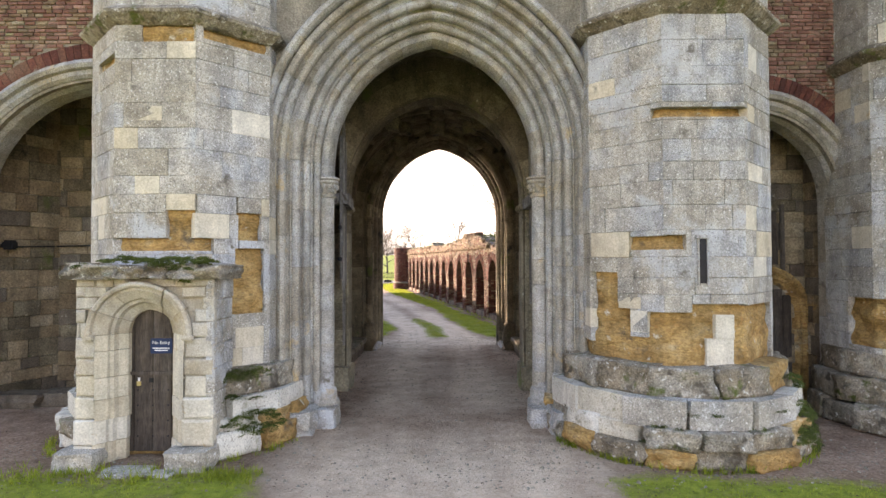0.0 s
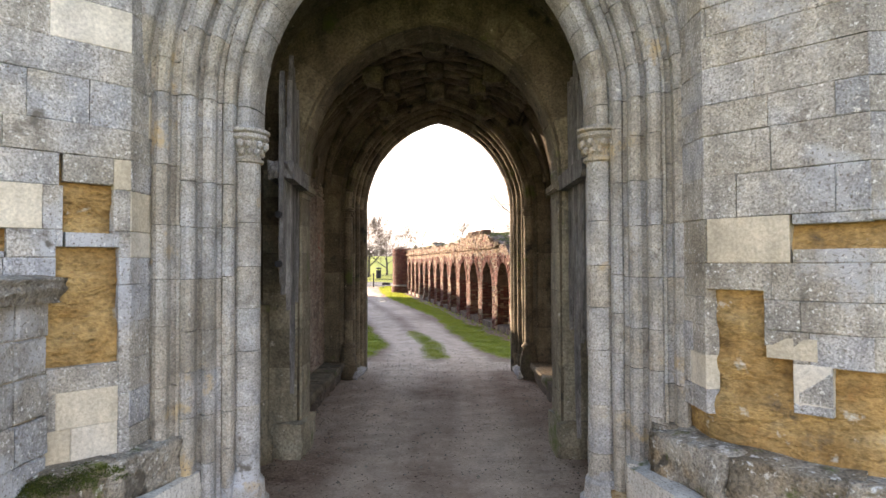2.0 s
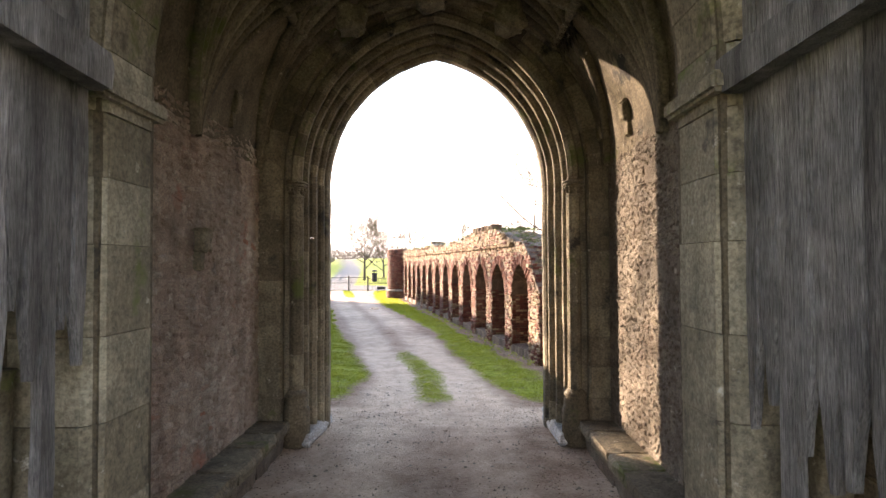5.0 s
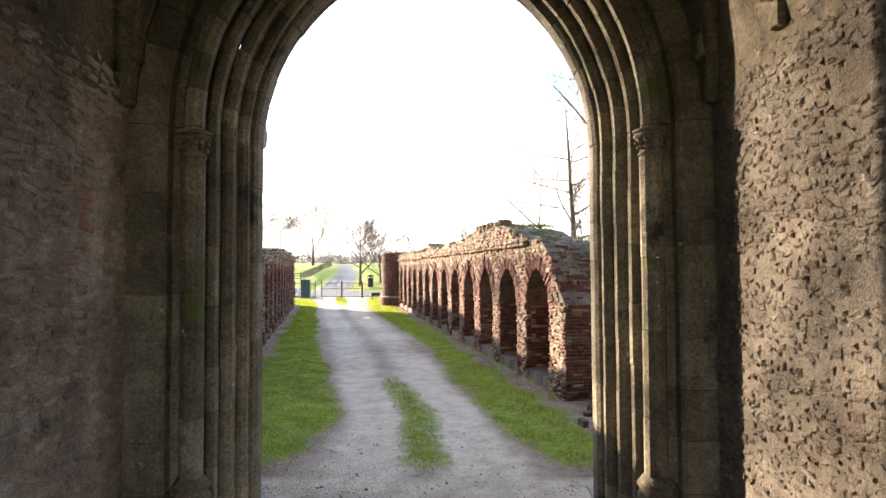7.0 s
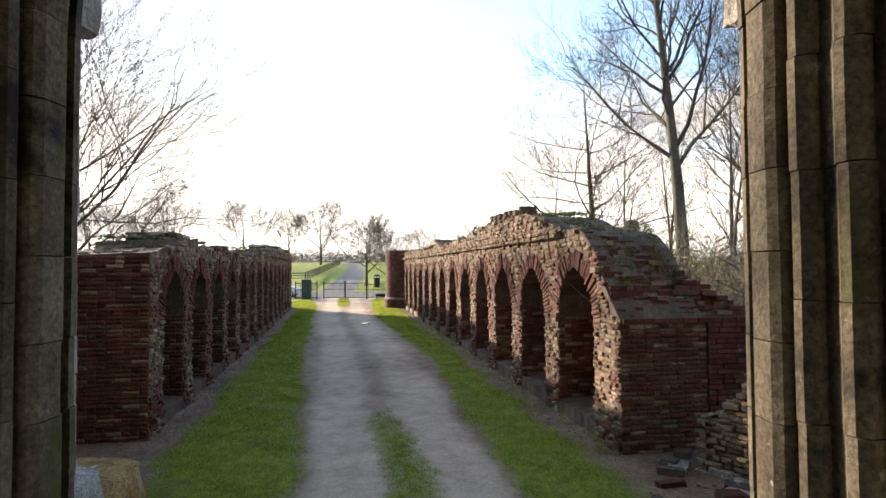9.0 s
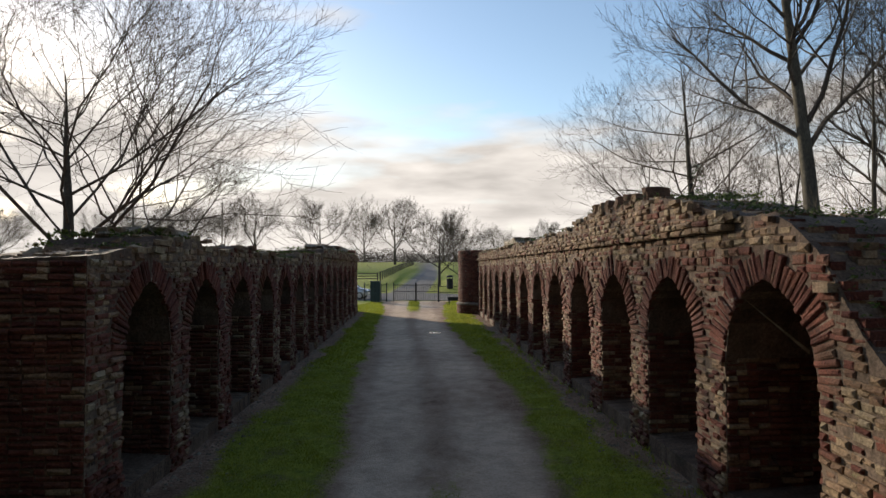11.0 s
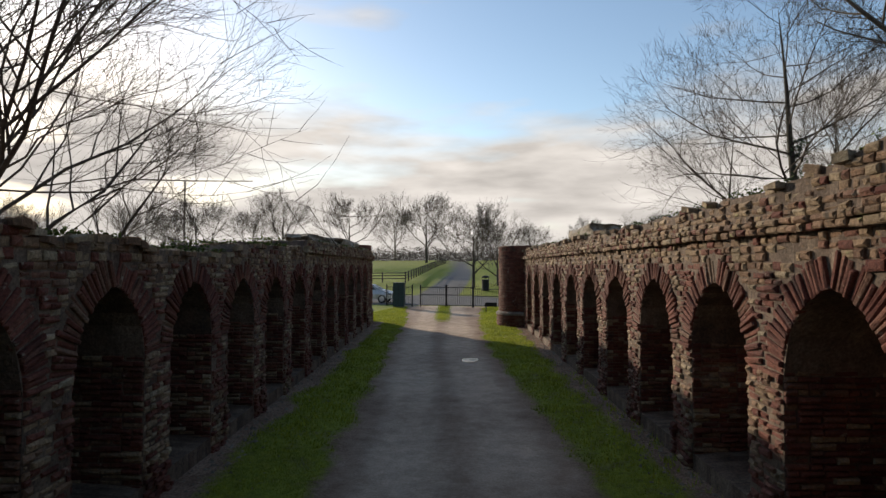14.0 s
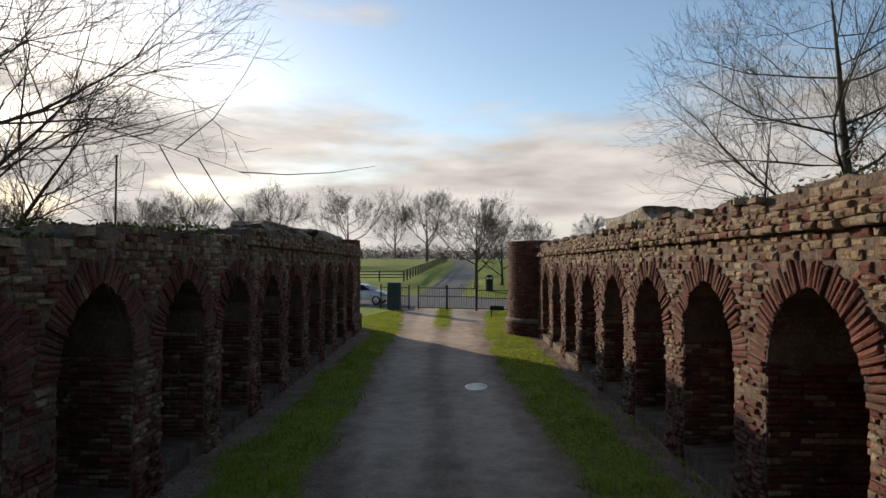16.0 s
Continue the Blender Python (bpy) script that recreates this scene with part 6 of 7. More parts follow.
sweep_stones("arch_stone", porch, [(0.38, 7.20), (0.375, 7.145), (0.345, 7.125), (0.315, 7.14), (0.305, 7.19)] + INNER_ARCH, 0.29, 1.62, 0.30, PX, M_PORCH, 0.3, with_jamb=False, n_arch=3, seed=78, jit=0.01)
sweep_stones("jamb_stone", porch, INNER_ARCH, 0.29, 1.62, 0.30, PX, M_CREAM, 0.3, with_arch=False, seed=79, jit=0.014)
for sx in (-1, 1):
    part("impost", boxed(PX + sx * 0.62 - 0.07, PX + sx * 0.62 + 0.07, 7.13, 7.2, 1.56, 1.63, 0.012), M_PORCH, porch)
for k in range(6):
    part("cap_stone", rough_rock(0.36, 0.72, r.uniform(0.15, 0.24), 200 + k, 9, 0.16, 0.05), M_PLINTH, porch, "mossy weathered cap stone", Matrix.Translation((-4.56 + k * 0.325, 7.46 + r.uniform(-0.03, 0.03), 2.33)), True)
for k, (x, y, sx, sy, sz) in enumerate(((-4.535, 7.20, 0.5, 0.4, 0.24), (-3.135, 7.17, 0.55, 0.42, 0.26), (-3.835, 6.97, 0.55, 0.3, 0.06), (-3.385, 6.92, 0.3, 0.2, 0.05))):
    part("footing", rough_rock(sx, sy, sz, 220 + k, 4, 0.08), M_ASHLAR, porch, "", Matrix.Translation((x, y, -0.03)))

stair_door = thing("stair_door", "narrow weathered plank door with iron studs, shut", "door", at=Matrix.Translation((PX, 7.55, 0.06)))
for k in range(4):
    x0 = -0.49 + k * 0.245
    part("plank", boxed(x0, x0 + 0.239, 0.004 * (k % 2), 0.045, 0, 1.89, 0.006), M_DARKWOOD, stair_door)
part("rail", boxed(-0.44, 0.44, -0.035, 0.0, 1.00, 1.05, 0.008), M_DARKWOOD, stair_door, "dark projecting rail")
for i in range(4):
    for k in range(3):
        b = bmesh.new()
        bmesh.ops.create_uvsphere(b, u_segments=8, v_segments=5, radius=0.012)
        part("stud", b, M_IRON, stair_door, "", Matrix.Translation((-0.2 + 0.2 * k, -0.002, 0.2 + 0.2 * i)))
lock = bmesh.new()
box(lock, -0.205, -0.150, -0.03, -0.005, 0.86, 0.92, 0.006)
part("padlock", lock, M_STEEL, stair_door, "small brass padlock")
part("hasp", boxed(-0.19, -0.165, -0.02, -0.004, 0.915, 0.965, 0.004), M_WHITE, stair_door, "steel shackle")
part("lock_plate", boxed(-0.05, 0.01, -0.012, 0.0, 0.90, 0.96, 0.004), M_IRON, stair_door)
sign = thing("notice_sign", "small dark blue enamel notice with white lettering on the door", "sign", at=Matrix.Translation((-3.71, 7.535, 1.44)))
part("plate", boxed(-0.145, 0.145, 0, 0.012, -0.10, 0.10, 0.008), M_SIGN, sign)


def lettering(words, size, x, z, parent, mat, y=-0.003):
    cu = bpy.data.curves.new("lettering", "FONT")
    cu.body, cu.size, cu.align_x, cu.extrude = words, size, "CENTER", 0.001
    tmp = new("lettering_source", cu)
    me = bpy.data.meshes.new_from_object(tmp)
    bpy.data.objects.remove(tmp)
    me.materials.clear()
    me.materials.append(mat)
    o = new("lettering", me)
    o.parent = parent
    o.matrix_basis = Matrix.Translation((x, y, z)) @ Matrix.Rotation(math.pi / 2, 4, "X")
    return o


lettering("No", 0.06, -0.075, 0.025, sign, M_WHITE)
lettering("Entry", 0.06, 0.05, 0.025, sign, M_WHITE)
for k, w in enumerate((0.11, 0.085)):
    part("text_bar", boxed(-w, w, -0.004, 0.0, -0.035 - 0.028 * k, -0.024 - 0.028 * k), M_WHITE, sign)

# ---- outside the exit ----
ashlar_face("buttress_exit", "grey ashlar buttress beside the exit, stepped at its foot", (-4.6, 19.5, 0.0), (1, 0, 0), (0, 1, 0), 1.45, 0, 8.0, 51, (M_ASHLAR, M_MOULD))
ashlar_face("buttress_return", "grey ashlar return of the exit buttress", (-3.15, BACK, 0), (0, 1, 0), (1, 0, 0), 1.83, 0.0, 8.0, 52, (M_MOULD, M_INNER, M_MOULD))
for k, (x, y, sx, sy, sz, mt) in enumerate(((-3.7, 20.2, 1.1, 1.0, 0.62, M_OCHRE), (-3.3, 19.0, 0.7, 1.3, 0.9, M_ASHLAR), (-4.1, 19.9, 0.9, 0.8, 1.0, M_ASHLAR))):
    b = part("boulder", rough_rock(sx, sy, sz, 300 + k, 5, 0.10), mt, None, "", Matrix.Translation((x, y, -0.05)), True)
    tagged(b, "large fallen stone lying at the foot of the buttress", "stone", "fallen stones")


def ruin(name, label, m, length, thick, crest, seed, mat=M_BRICK):
    """Broken brick wall: stepped, ragged courses over a rubble core."""
    r = random.Random(seed)
    t = thing(name, label, "wall", kind="structure")
    core, red = Soup(), Soup()
    n = 12
    for k in range(n):
        a, b = length * k / n, length * (k + 1) / n
        h = max(0.1, min(crest(a), crest(b)) - 0.06)
        v = [(x, y, z) for x in (a, b) for y in (-thick, 0.0) for z in (0, h)]
        core.add(v, [(0, 1, 3, 2), (4, 6, 7, 5), (0, 4, 5, 1), (2, 3, 7, 6), (1, 5, 7, 3)], m)
    core.make("core", M_BRICKBED, t, "", "stuff")
    z, k = 0.0, 0
    while z < 3.4:
        h = r.uniform(0.06, 0.075)
        x = -0.12 * (k % 2)
        while x < length:
            w = r.choice((0.21, 0.11, 0.14, 0.17))
            if z + h < crest(x + w / 2) + r.uniform(-0.05, 0.05):
                v, f = stone_data(w - 0.012, h - 0.012, 0.03 + r.uniform(-0.02, 0.06), 0.01, r, 0.04)
                red.add(v, f, m @ Matrix.Translation((x, 0, z)) @ Matrix.Rotation(r.gauss(0, 0.06), 4, "Y"))
                if z + h > crest(x + w / 2) - 0.16:
                    y = 0.02
                    while y < thick:
                        q = r.uniform(0.1, 0.2)
                        v = [(p0, p1, p2) for p0 in (0, w - 0.015) for p1 in (-y - q + 0.015, -y) for p2 in (0, h + r.uniform(-0.02, 0.03))]
                        red.add(v, [(0, 1, 3, 2), (4, 6, 7, 5), (0, 4, 5, 1), (2, 3, 7, 6), (1, 5, 7, 3)], m @ Matrix.Translation((x, 0, z)) @ Matrix.Rotation(r.gauss(0, 0.05), 4, "Z"))
                        y += q
            x += w
        for xe, sg in ((0.0, -1), (length, 1)):
            y = -0.11 * (k % 2)
            while y < thick and z + h < crest(xe) + 0.05:
                v, f = stone_data(0.22, h - 0.012, 0.02 + r.uniform(-0.01, 0.08), 0.01, r, 0.04)
                red.add(v, f, m @ Matrix(((0, sg, 0, xe), (-1, 0, 0, -y), (0, 0, 1, z), (0, 0, 0, 1))))
                y += 0.235
        z += h
        k += 1
    red.make("brickwork", mat, t, "ragged weathered bricks", "stuff")
    return t


# m: x along, y towards the viewer's side
def cross_crest(q):
    """Top of the broken cross wall, q metres from the arcade's face."""
    return along(q, ((0.0, 3.22), (0.35, 3.15), (0.95, 2.95), (1.2, 2.72), (1.45, 2.44), (1.8, 2.22), (2.2, 1.9), (3.2, 1.55), (4.4, 1.3)))


def broken_end(m, length, seed):
    """Cross wall at the arcade's end: a plain face, then courses that step back up a torn slope."""
    r = random.Random(seed)
    t = thing("wall_broken_end", "torn end of the brick wall sloping up in ragged steps", "wall", kind="structure")
    core, red, pale = Soup(), Soup(), Soup()
    z, k = 0.0, 0
    while z < 3.2:
        h = r.uniform(0.066, 0.082)
        edge = 0.0 if z < 1.86 else next((e for e in np.arange(0, 2, 0.02) if crest_right(e) >= z + h), 1.3)
        far = next((q for q in np.arange(length, 0, -0.03) if cross_crest(q) + 0.06 * noise.noise(Vector((q * 2, z * 2, 4))) >= z + h), 0.0)
        if far < 0.05:
            break
        q0 = 1.3 if z < 1.8 else 0.02
        if far > q0:
            v = [(a, -b, c) for a in (edge + 0.05, 1.75) for b in (min(1.3, far - 0.08), far - 0.06) for c in (z, z + h)]
            core.add(v, [(0, 1, 3, 2), (4, 6, 7, 5), (0, 4, 5, 1), (2, 3, 7, 6), (1, 5, 7, 3), (0, 2, 6, 4)], m)
            q = q0 - 0.11 * (k % 2)
            while q < far:
                w = r.choice((0.22, 0.12, 0.16, 0.24))
                a, b = max(q, q0), min(q + w, far + r.uniform(-0.04, 0.05))
                q += w
                if b - a < 0.05:
                    continue
                torn = z >= 1.86
                e = edge - (0.02 + r.uniform(0.0, 0.03) if not torn else r.uniform(-0.04, 0.11))
                if 1.86 <= z < 1.98:
                    e -= 0.03
                d = r.uniform(0.10, 0.24)
                x0 = 0.0 if not torn else r.uniform(-0.01, 0.01)
                v = [(p0, -p1, p2) for p0 in (e, e + 0.34 + d if z > 2.7 or a > 1.3 else min(e + 0.34 + d, 0.79)) for p1 in (a + 0.006, b - 0.006) for p2 in (z + 0.006 + x0, z + h - 0.006 + x0)]
                mm = m @ Matrix.Translation((e, -a, z)) @ Matrix.Rotation(r.gauss(0, 0.035 if torn else 0.008), 4, "Z") @ Matrix.Translation((-e, a, -z))
                (pale if torn and r.random() < 0.3 else red).add(v, [(0, 1, 3, 2), (4, 6, 7, 5), (0, 4, 5, 1), (2, 3, 7, 6), (1, 5, 7, 3), (0, 2, 6, 4)], mm)
        z += h
        k += 1
    core.make("core", M_BRICKBED, t, "", "stuff")
    red.make("brickwork", M_BRICK, t, "ragged weathered red bricks", "stuff")
    pale.make("pale_brickwork", M_PALEBRICK, t, "lichen-pale broken bricks", "stuff")
    return t


broken_end(M_RW, 4.2, 83)
ruin("wall_ruin_stub", "ragged low stump of broken brick wall", frame_m(Vector((3.30, 21.9, 0)), (0.55, -0.83, 0), (-0.83, -0.55, 0)), 2.2, 0.8, lambda s: 0.75 + 1.1 * soft(0.0, 1.0, s) + 0.14 * math.floor(3 * noise.noise(Vector((s * 2.2, 4, 0)))) / 2, 84, M_PALEBRICK)
# assumed wall behind the buttress, added to keep low sun off the exit ground
ruin("wall_ruin_shaded", "broken brick wall assumed between the buttress and the shaded arcade, blocking low sun", frame_m(Vector((-5.5, 23.0, 0)), (-0.05, -1, 0), (1, -0.05, 0)), 3.6, 0.9, lambda s: 2.75 - 0.12 * s + 0.12 * noise.noise(Vector((s * 3, 6, 0))), 85)
for k in range(26):
    r = random.Random(400 + k)
    b = part("fallen_stone", rough_rock(r.uniform(0.12, 0.4), r.uniform(0.1, 0.3), r.uniform(0.06, 0.18), 400 + k, 3, 0.1), r.choice((M_ASHLAR, M_BRICK, M_RUBBLE)), None, "",
             Matrix.Translation((2.2 + r.random() * 1.4, 20.3 + r.random() * 2.3, -0.02)) @ Matrix.Rotation(r.random() * 6, 4, "Z"))
    tagged(b, "loose fallen stone lying at the foot of the broken wall", "stone", "fallen stones")


# crest stones and turf on the arcades
def turf_on(m, top, length, y0, y1, n, seed, label):
    r = random.Random(seed)
    bm = bmesh.new()
    for _ in range(n):
        s, y = r.uniform(0.3, length), -r.uniform(y0, y1)
        if noise.noise(Vector((s * 0.7, y, seed))) > -0.05:
            clump(bm, m @ Vector((s, y, top(s) + 0.02)), r.uniform(0.03, 0.07), r, 6)
    return tagged(part("wall_moss", bm, M_MOSS, None, label), category="moss", kind="stuff")


turf_on(M_RW, crest_right, LEN_R, 0.05, 1.4, 2600, 3, "moss and turf along the crest of the sunlit wall")
turf_on(M_LW, crest_left, LEN_L, 0.05, 1.4, 2200, 4, "moss and turf along the crest of the shaded wall")
r = random.Random(12)
cren = thing("wall_coping", "row of upright broken coping bricks on the wall's highest stretch", "coping")
for k in range(7):
    s = 4.5 + k * 0.42 + r.uniform(-0.03, 0.03)
    part("coping_brick", rough_rock(0.15, 0.34, r.uniform(0.14, 0.25), 500 + k, 4, 0.12, 0.08), M_PALEBRICK, cren, "", M_RW @ Matrix.Translation((s, -0.17, crest_right(s) - 0.03)))
for k, (s, m, tp, w, h) in enumerate(((18.6, M_RW, crest_right, 2.6, 0.42), (2.6, M_LW, crest_left, 1.3, 0.22), (18.5, M_LW, crest_left, 3.4, 0.3), (23.5, M_LW, crest_left, 4.2, 0.4))):
    b = part("crest_rubble", rough_rock(w, 0.8, h, 520 + k, 12, 0.16, 0.04), M_PLINTH, None, "", m @ Matrix.Translation((s, -0.6, tp(s) - 0.08)))
    tagged(b, "overgrown lump of masonry left on the wall top", "masonry", "crest rubble")


# ---- turf, pebbles, thicket ----
def blades(name, label, n, region, seed, lo, hi, mat, lean=0.5, wide=0.006):
    r = np.random.RandomState(seed)
    v, f = [], []
    tries = 0
    x0, x1, y0, y1 = region
    while len(f) < n and tries < n * 6:
        tries += 1
        x, y = r.uniform(x0, x1), r.uniform(y0, y1)
        c = cover(x, y)
        if c[0] < 0.25 + 0.5 * r.rand():
            continue
        z = height(x, y) - 0.005
        h = r.uniform(lo, hi) * (0.7 + 0.6 * noise.noise(Vector((x * 2, y * 2, 0))))
        a, l = r.uniform(0, 6.28), lean * h
        dx, dy = math.cos(a), math.sin(a)
        b = len(v)
        ww = wide * r.uniform(0.7, 1.4)
        v += [(x - dy * ww, y + dx * ww, z), (x + dy * ww, y - dx * ww, z), (x + dx * l * r.rand(), y + dy * l * r.rand(), z + max(h, 0.01))]
        f.append((b, b + 1, b + 2))
    return tagged(link_mesh(name, v, f, mat, None, label), category="grass", kind="stuff")


blades("grass_front", "short green turf before the gatehouse", 30000, (-9.5, 8.0, 3.5, 7.3), 1, 0.02, 0.055, M_GRASS)
blades("grass_verge_near", "short mossy turf on the verges near the gatehouse", 90000, (-7.5, 2.6, 18.5, 33.0), 2, 0.015, 0.045, M_GRASS, 0.7, 0.006)
blades("grass_verge_far", "short turf on the verges towards the gate", 80000, (-12.5, 1.0, 33.0, 64.5), 3, 0.035, 0.10, M_GRASS, 0.5, 0.012)

r = random.Random(91)
peb = Soup()
for k in range(5200):
    if k < 1500:
        x, y = r.uniform(-2.6, 2.4), r.uniform(9.0, 21.0)
    elif k < 3800:
        y = r.uniform(23, 50)
        x = (left_x(y) + abs(r.gauss(0.15, 0.3))) if k % 2 else (right_x(y) - abs(r.gauss(0.15, 0.3)))
    else:
        x, y = r.uniform(-6.5, 6.5), r.uniform(6.4, 8.2)
    s = abs(r.gauss(0.006, 0.009)) + 0.006
    if 23 < y < 50:
        s *= 1.6
    z = height(x, y)
    p = [(x + s * dx * r.uniform(0.6, 1.2), y + s * dy * r.uniform(0.6, 1.2), z + s * dz * r.uniform(0.5, 0.9)) for dx, dy, dz in ((1, 0, 0), (0, 1, 0), (-1, 0, 0), (0, -1, 0), (0, 0, 1))]
    peb.add(p, [(0, 1, 4), (1, 2, 4), (2, 3, 4), (3, 0, 4)])
tagged(peb.make("pebbles", M_MORTAR, None, "scattered pebbles and crumbs of brick on the soil", "stuff"), category="pebbles")

r = random.Random(17)
th = Soup()
for k in range(7500):
    x, y = r.uniform(5.2, 26), r.uniform(23.5, 64)
    if x < right_x(y) + 4.5:
        continue
    h = r.uniform(1.6, 3.6) * (1.5 if r.random() < 0.3 else 1.0)
    p = Vector((x, y, 0))
    d = Vector((r.gauss(0, 0.22), r.gauss(0, 0.22), 1)).normalized()
    rad = r.uniform(0.006, 0.014)
    a = [p, p + d * h * 0.5, p + d * h + Vector((r.gauss(0, 0.3), r.gauss(0, 0.3), 0))]
    for i in range(2):
        q0, q1, r0, r1 = a[i], a[i + 1], rad * (1 - i * 0.4), rad * (0.6 - i * 0.4)
        th.add([(q0.x + r0, q0.y, q0.z), (q0.x - r0 * 0.5, q0.y + r0, q0.z), (q0.x - r0 * 0.5, q0.y - r0, q0.z), (q1.x + r1, q1.y, q1.z), (q1.x - r1 * 0.5, q1.y + r1, q1.z), (q1.x - r1 * 0.5, q1.y - r1, q1.z)],
               [(0, 1, 4, 3), (1, 2, 5, 4), (2, 0, 3, 5)])
    for _ in range(6):
        q = a[0].lerp(a[2], r.uniform(0.35, 0.95))
        e = q + Vector((r.gauss(0, 0.3), r.gauss(0, 0.3), r.uniform(0.1, 0.6)))
        th.add([(q.x - 0.005, q.y, q.z), (q.x + 0.005, q.y, q.z), tuple(e)], [(0, 1, 2)])
tagged(th.make("thicket", M_REED, None, "pale dry stems and saplings behind the wall", "stuff"), category="thicket")


def hedge(points, h, w, seed, label, n_per=26, mat=M_TWIG, fat=0.022):
    """Leafless hedge: a tangle of short twigs along a line."""
    r = random.Random(seed)
    s = Soup()
    for (xa, ya), (xb, yb) in zip(points, points[1:]):
        ln = math.hypot(xb - xa, yb - ya)
        for _ in range(int(ln * n_per)):
            k = r.random()
            p = Vector((xa + (xb - xa) * k + r.gauss(0, w), ya + (yb - ya) * k + r.gauss(0, w), height(xa, ya) + r.uniform(0, h) * r.uniform(0.5, 1)))
            d = Vector((r.gauss(0, 1), r.gauss(0, 1), r.uniform(-0.2, 1.4))).normalized() * r.uniform(0.3, 0.9) * h * 0.4
            o = Vector((r.gauss(0, 1), r.gauss(0, 1), r.gauss(0, 1))).normalized() * fat * h
            s.add([tuple(p - o), tuple(p + o), tuple(p + d)], [(0, 1, 2)])
    return tagged(s.make("hedge", mat, None, label, "stuff"), category="hedge")


hedge([(-170, 168), (-110, 172), (-60, 176), (-25, 178), (40, 180)], 2.4, 0.8, 5, "far bare field hedge along the horizon", 60)
hedge([(-260, 330), (-60, 320), (120, 330)], 9.0, 6.0, 6, "distant belt of bare woodland", 60)
hedge([(-12.5, 82.5), (-10.5, 83.5), (-7.0, 83.0)], 0.9, 0.5, 7, "scrubby hedge bottom under the lane tree", 90)
hedge([(7.5, 25), (10, 34), (9.5, 46), (9, 56)], 3.2, 1.6, 9, "tangle of pale brambles behind the broken wall", 260, M_REED, 0.006)
hedge([(13, 26), (16, 40), (15, 58)], 4.2, 2.2, 10, "tangle of bare saplings in the copse", 260, M_TWIG, 0.006)
hedge([(24, 30), (30, 50), (28, 70)], 7.0, 3.0, 11, "far edge of the bare copse", 160, M_TWIG, 0.008)
hedge([(6, 66), (14, 70), (30, 72)], 3.0, 1.2, 8, "scrub beyond the copse", 60)

# ---- the lane end: fence, cabinet, car, bin ----
def fence(points, h, label):
    t = thing("rail_fence", label, "fence", "post and rail fences")
    for (xa, ya), (xb, yb) in zip(points, points[1:]):
        n = max(1, int(math.hypot(xb - xa, yb - ya) / 2.6))
        for k in range(n):
            x, y = xa + (xb - xa) * k / n, ya + (yb - ya) * k / n
            x2, y2 = xa + (xb - xa) * (k + 1) / n, ya + (yb - ya) * (k + 1) / n
            z, z2 = height(x, y), height(x2, y2)
            part("post", boxed(x - 0.07, x + 0.07, y - 0.07, y + 0.07, z - 0.1, z + h + 0.1, 0.015), M_FENCE, t)
            for f in (0.4, 0.68, 0.96):
                part("rail", rod(bmesh.new(), (x, y - 0.08, z + h * f), (x2, y2 - 0.08, z2 + h * f), 0.05, 4), M_FENCE, t)
    return t


fence([(-46.0, 84.0), (-19.6, 89.4)], 1.15, "grey post and rail fence along the field edge")
fence([(-19.6, 89.4), (-22.0, 106.0), (-25.5, 130.0), (-29.7, 162.0)], 1.15, "grey post and rail fence along the lane")

cab = thing("service_cabinet", "dark blue-green steel service cabinet beside the gate", "cabinet", at=Matrix.Translation((-12.25, 61.9, 0)))
part("body", boxed(-0.38, 0.38, -0.22, 0.22, 0.1, 1.66, 0.03), M_GREENBOX, cab)
part("plinth", boxed(-0.36, 0.36, -0.2, 0.2, -0.02, 0.1, 0.01), M_MORTAR, cab)
part("roof", boxed(-0.41, 0.41, -0.25, 0.25, 1.66, 1.71, 0.02), M_GREENBOX, cab)
part("door_seam", boxed(-0.008, 0.008, -0.226, -0.22, 0.15, 1.62), M_IRON, cab)
part("handle", boxed(0.06, 0.09, -0.25, -0.22, 0.85, 1.0, 0.005), M_IRON, cab)

sgn = thing("low_sign", "small black sign board on a short post in the grass", "sign", at=Matrix.Translation((-5.75, 59.2, 0)))
part("post", boxed(-0.28, -0.23, -0.03, 0.03, -0.05, 0.42, 0.008), M_IRON, sgn)
part("board", boxed(-0.34, 0.40, -0.05, -0.03, 0.38, 0.62, 0.01), M_IRON, sgn)

litter = thing("litter_bin", "black litter bin standing in the grass by the lane", "bin", at=Matrix.Translation((-8.9, 80.0, height(-8.9, 80.0))))
part("body", lathe(bmesh.new(), [(0.30, 0), (0.34, 0.05), (0.36, 0.95), (0.39, 1.0), (0.39, 1.06), (0.33, 1.08)], 18), M_IRON, litter)
part("hood", lathe(bmesh.new(), [(0.36, 1.25), (0.38, 1.3), (0.30, 1.42), (0.05, 1.48)], 18), M_IRON, litter)
for a in range(4):
    part("strut", rod(bmesh.new(), (0.32 * math.cos(a * 1.571), 0.32 * math.sin(a * 1.571), 1.05), (0.32 * math.cos(a * 1.571), 0.32 * math.sin(a * 1.571), 1.28), 0.025), M_IRON, litter)

pole = thing("service_pole", "thin dark pole behind the shaded wall", "pole", at=Matrix.Translation((-13.6, 41.5, 0)))
part("shaft", rod(bmesh.new(), (0, 0, 0), (0, 0, 5.6), 0.025, 8), M_FENCE, pole)
part("cap", boxed(-0.035, 0.035, -0.035, 0.035, 5.58, 5.62, 0.005), M_IRON, pole)
stump = thing("tree_stump", "tall broken mossy tree stump behind the wall", "tree stump", at=Matrix.Translation((9.2, 44.0, 0)))
b = lathe(bmesh.new(), [(0.5, 0), (0.4, 0.4), (0.34, 2.0), (0.33, 4.6), (0.36, 4.9), (0.2, 5.0)], 14)
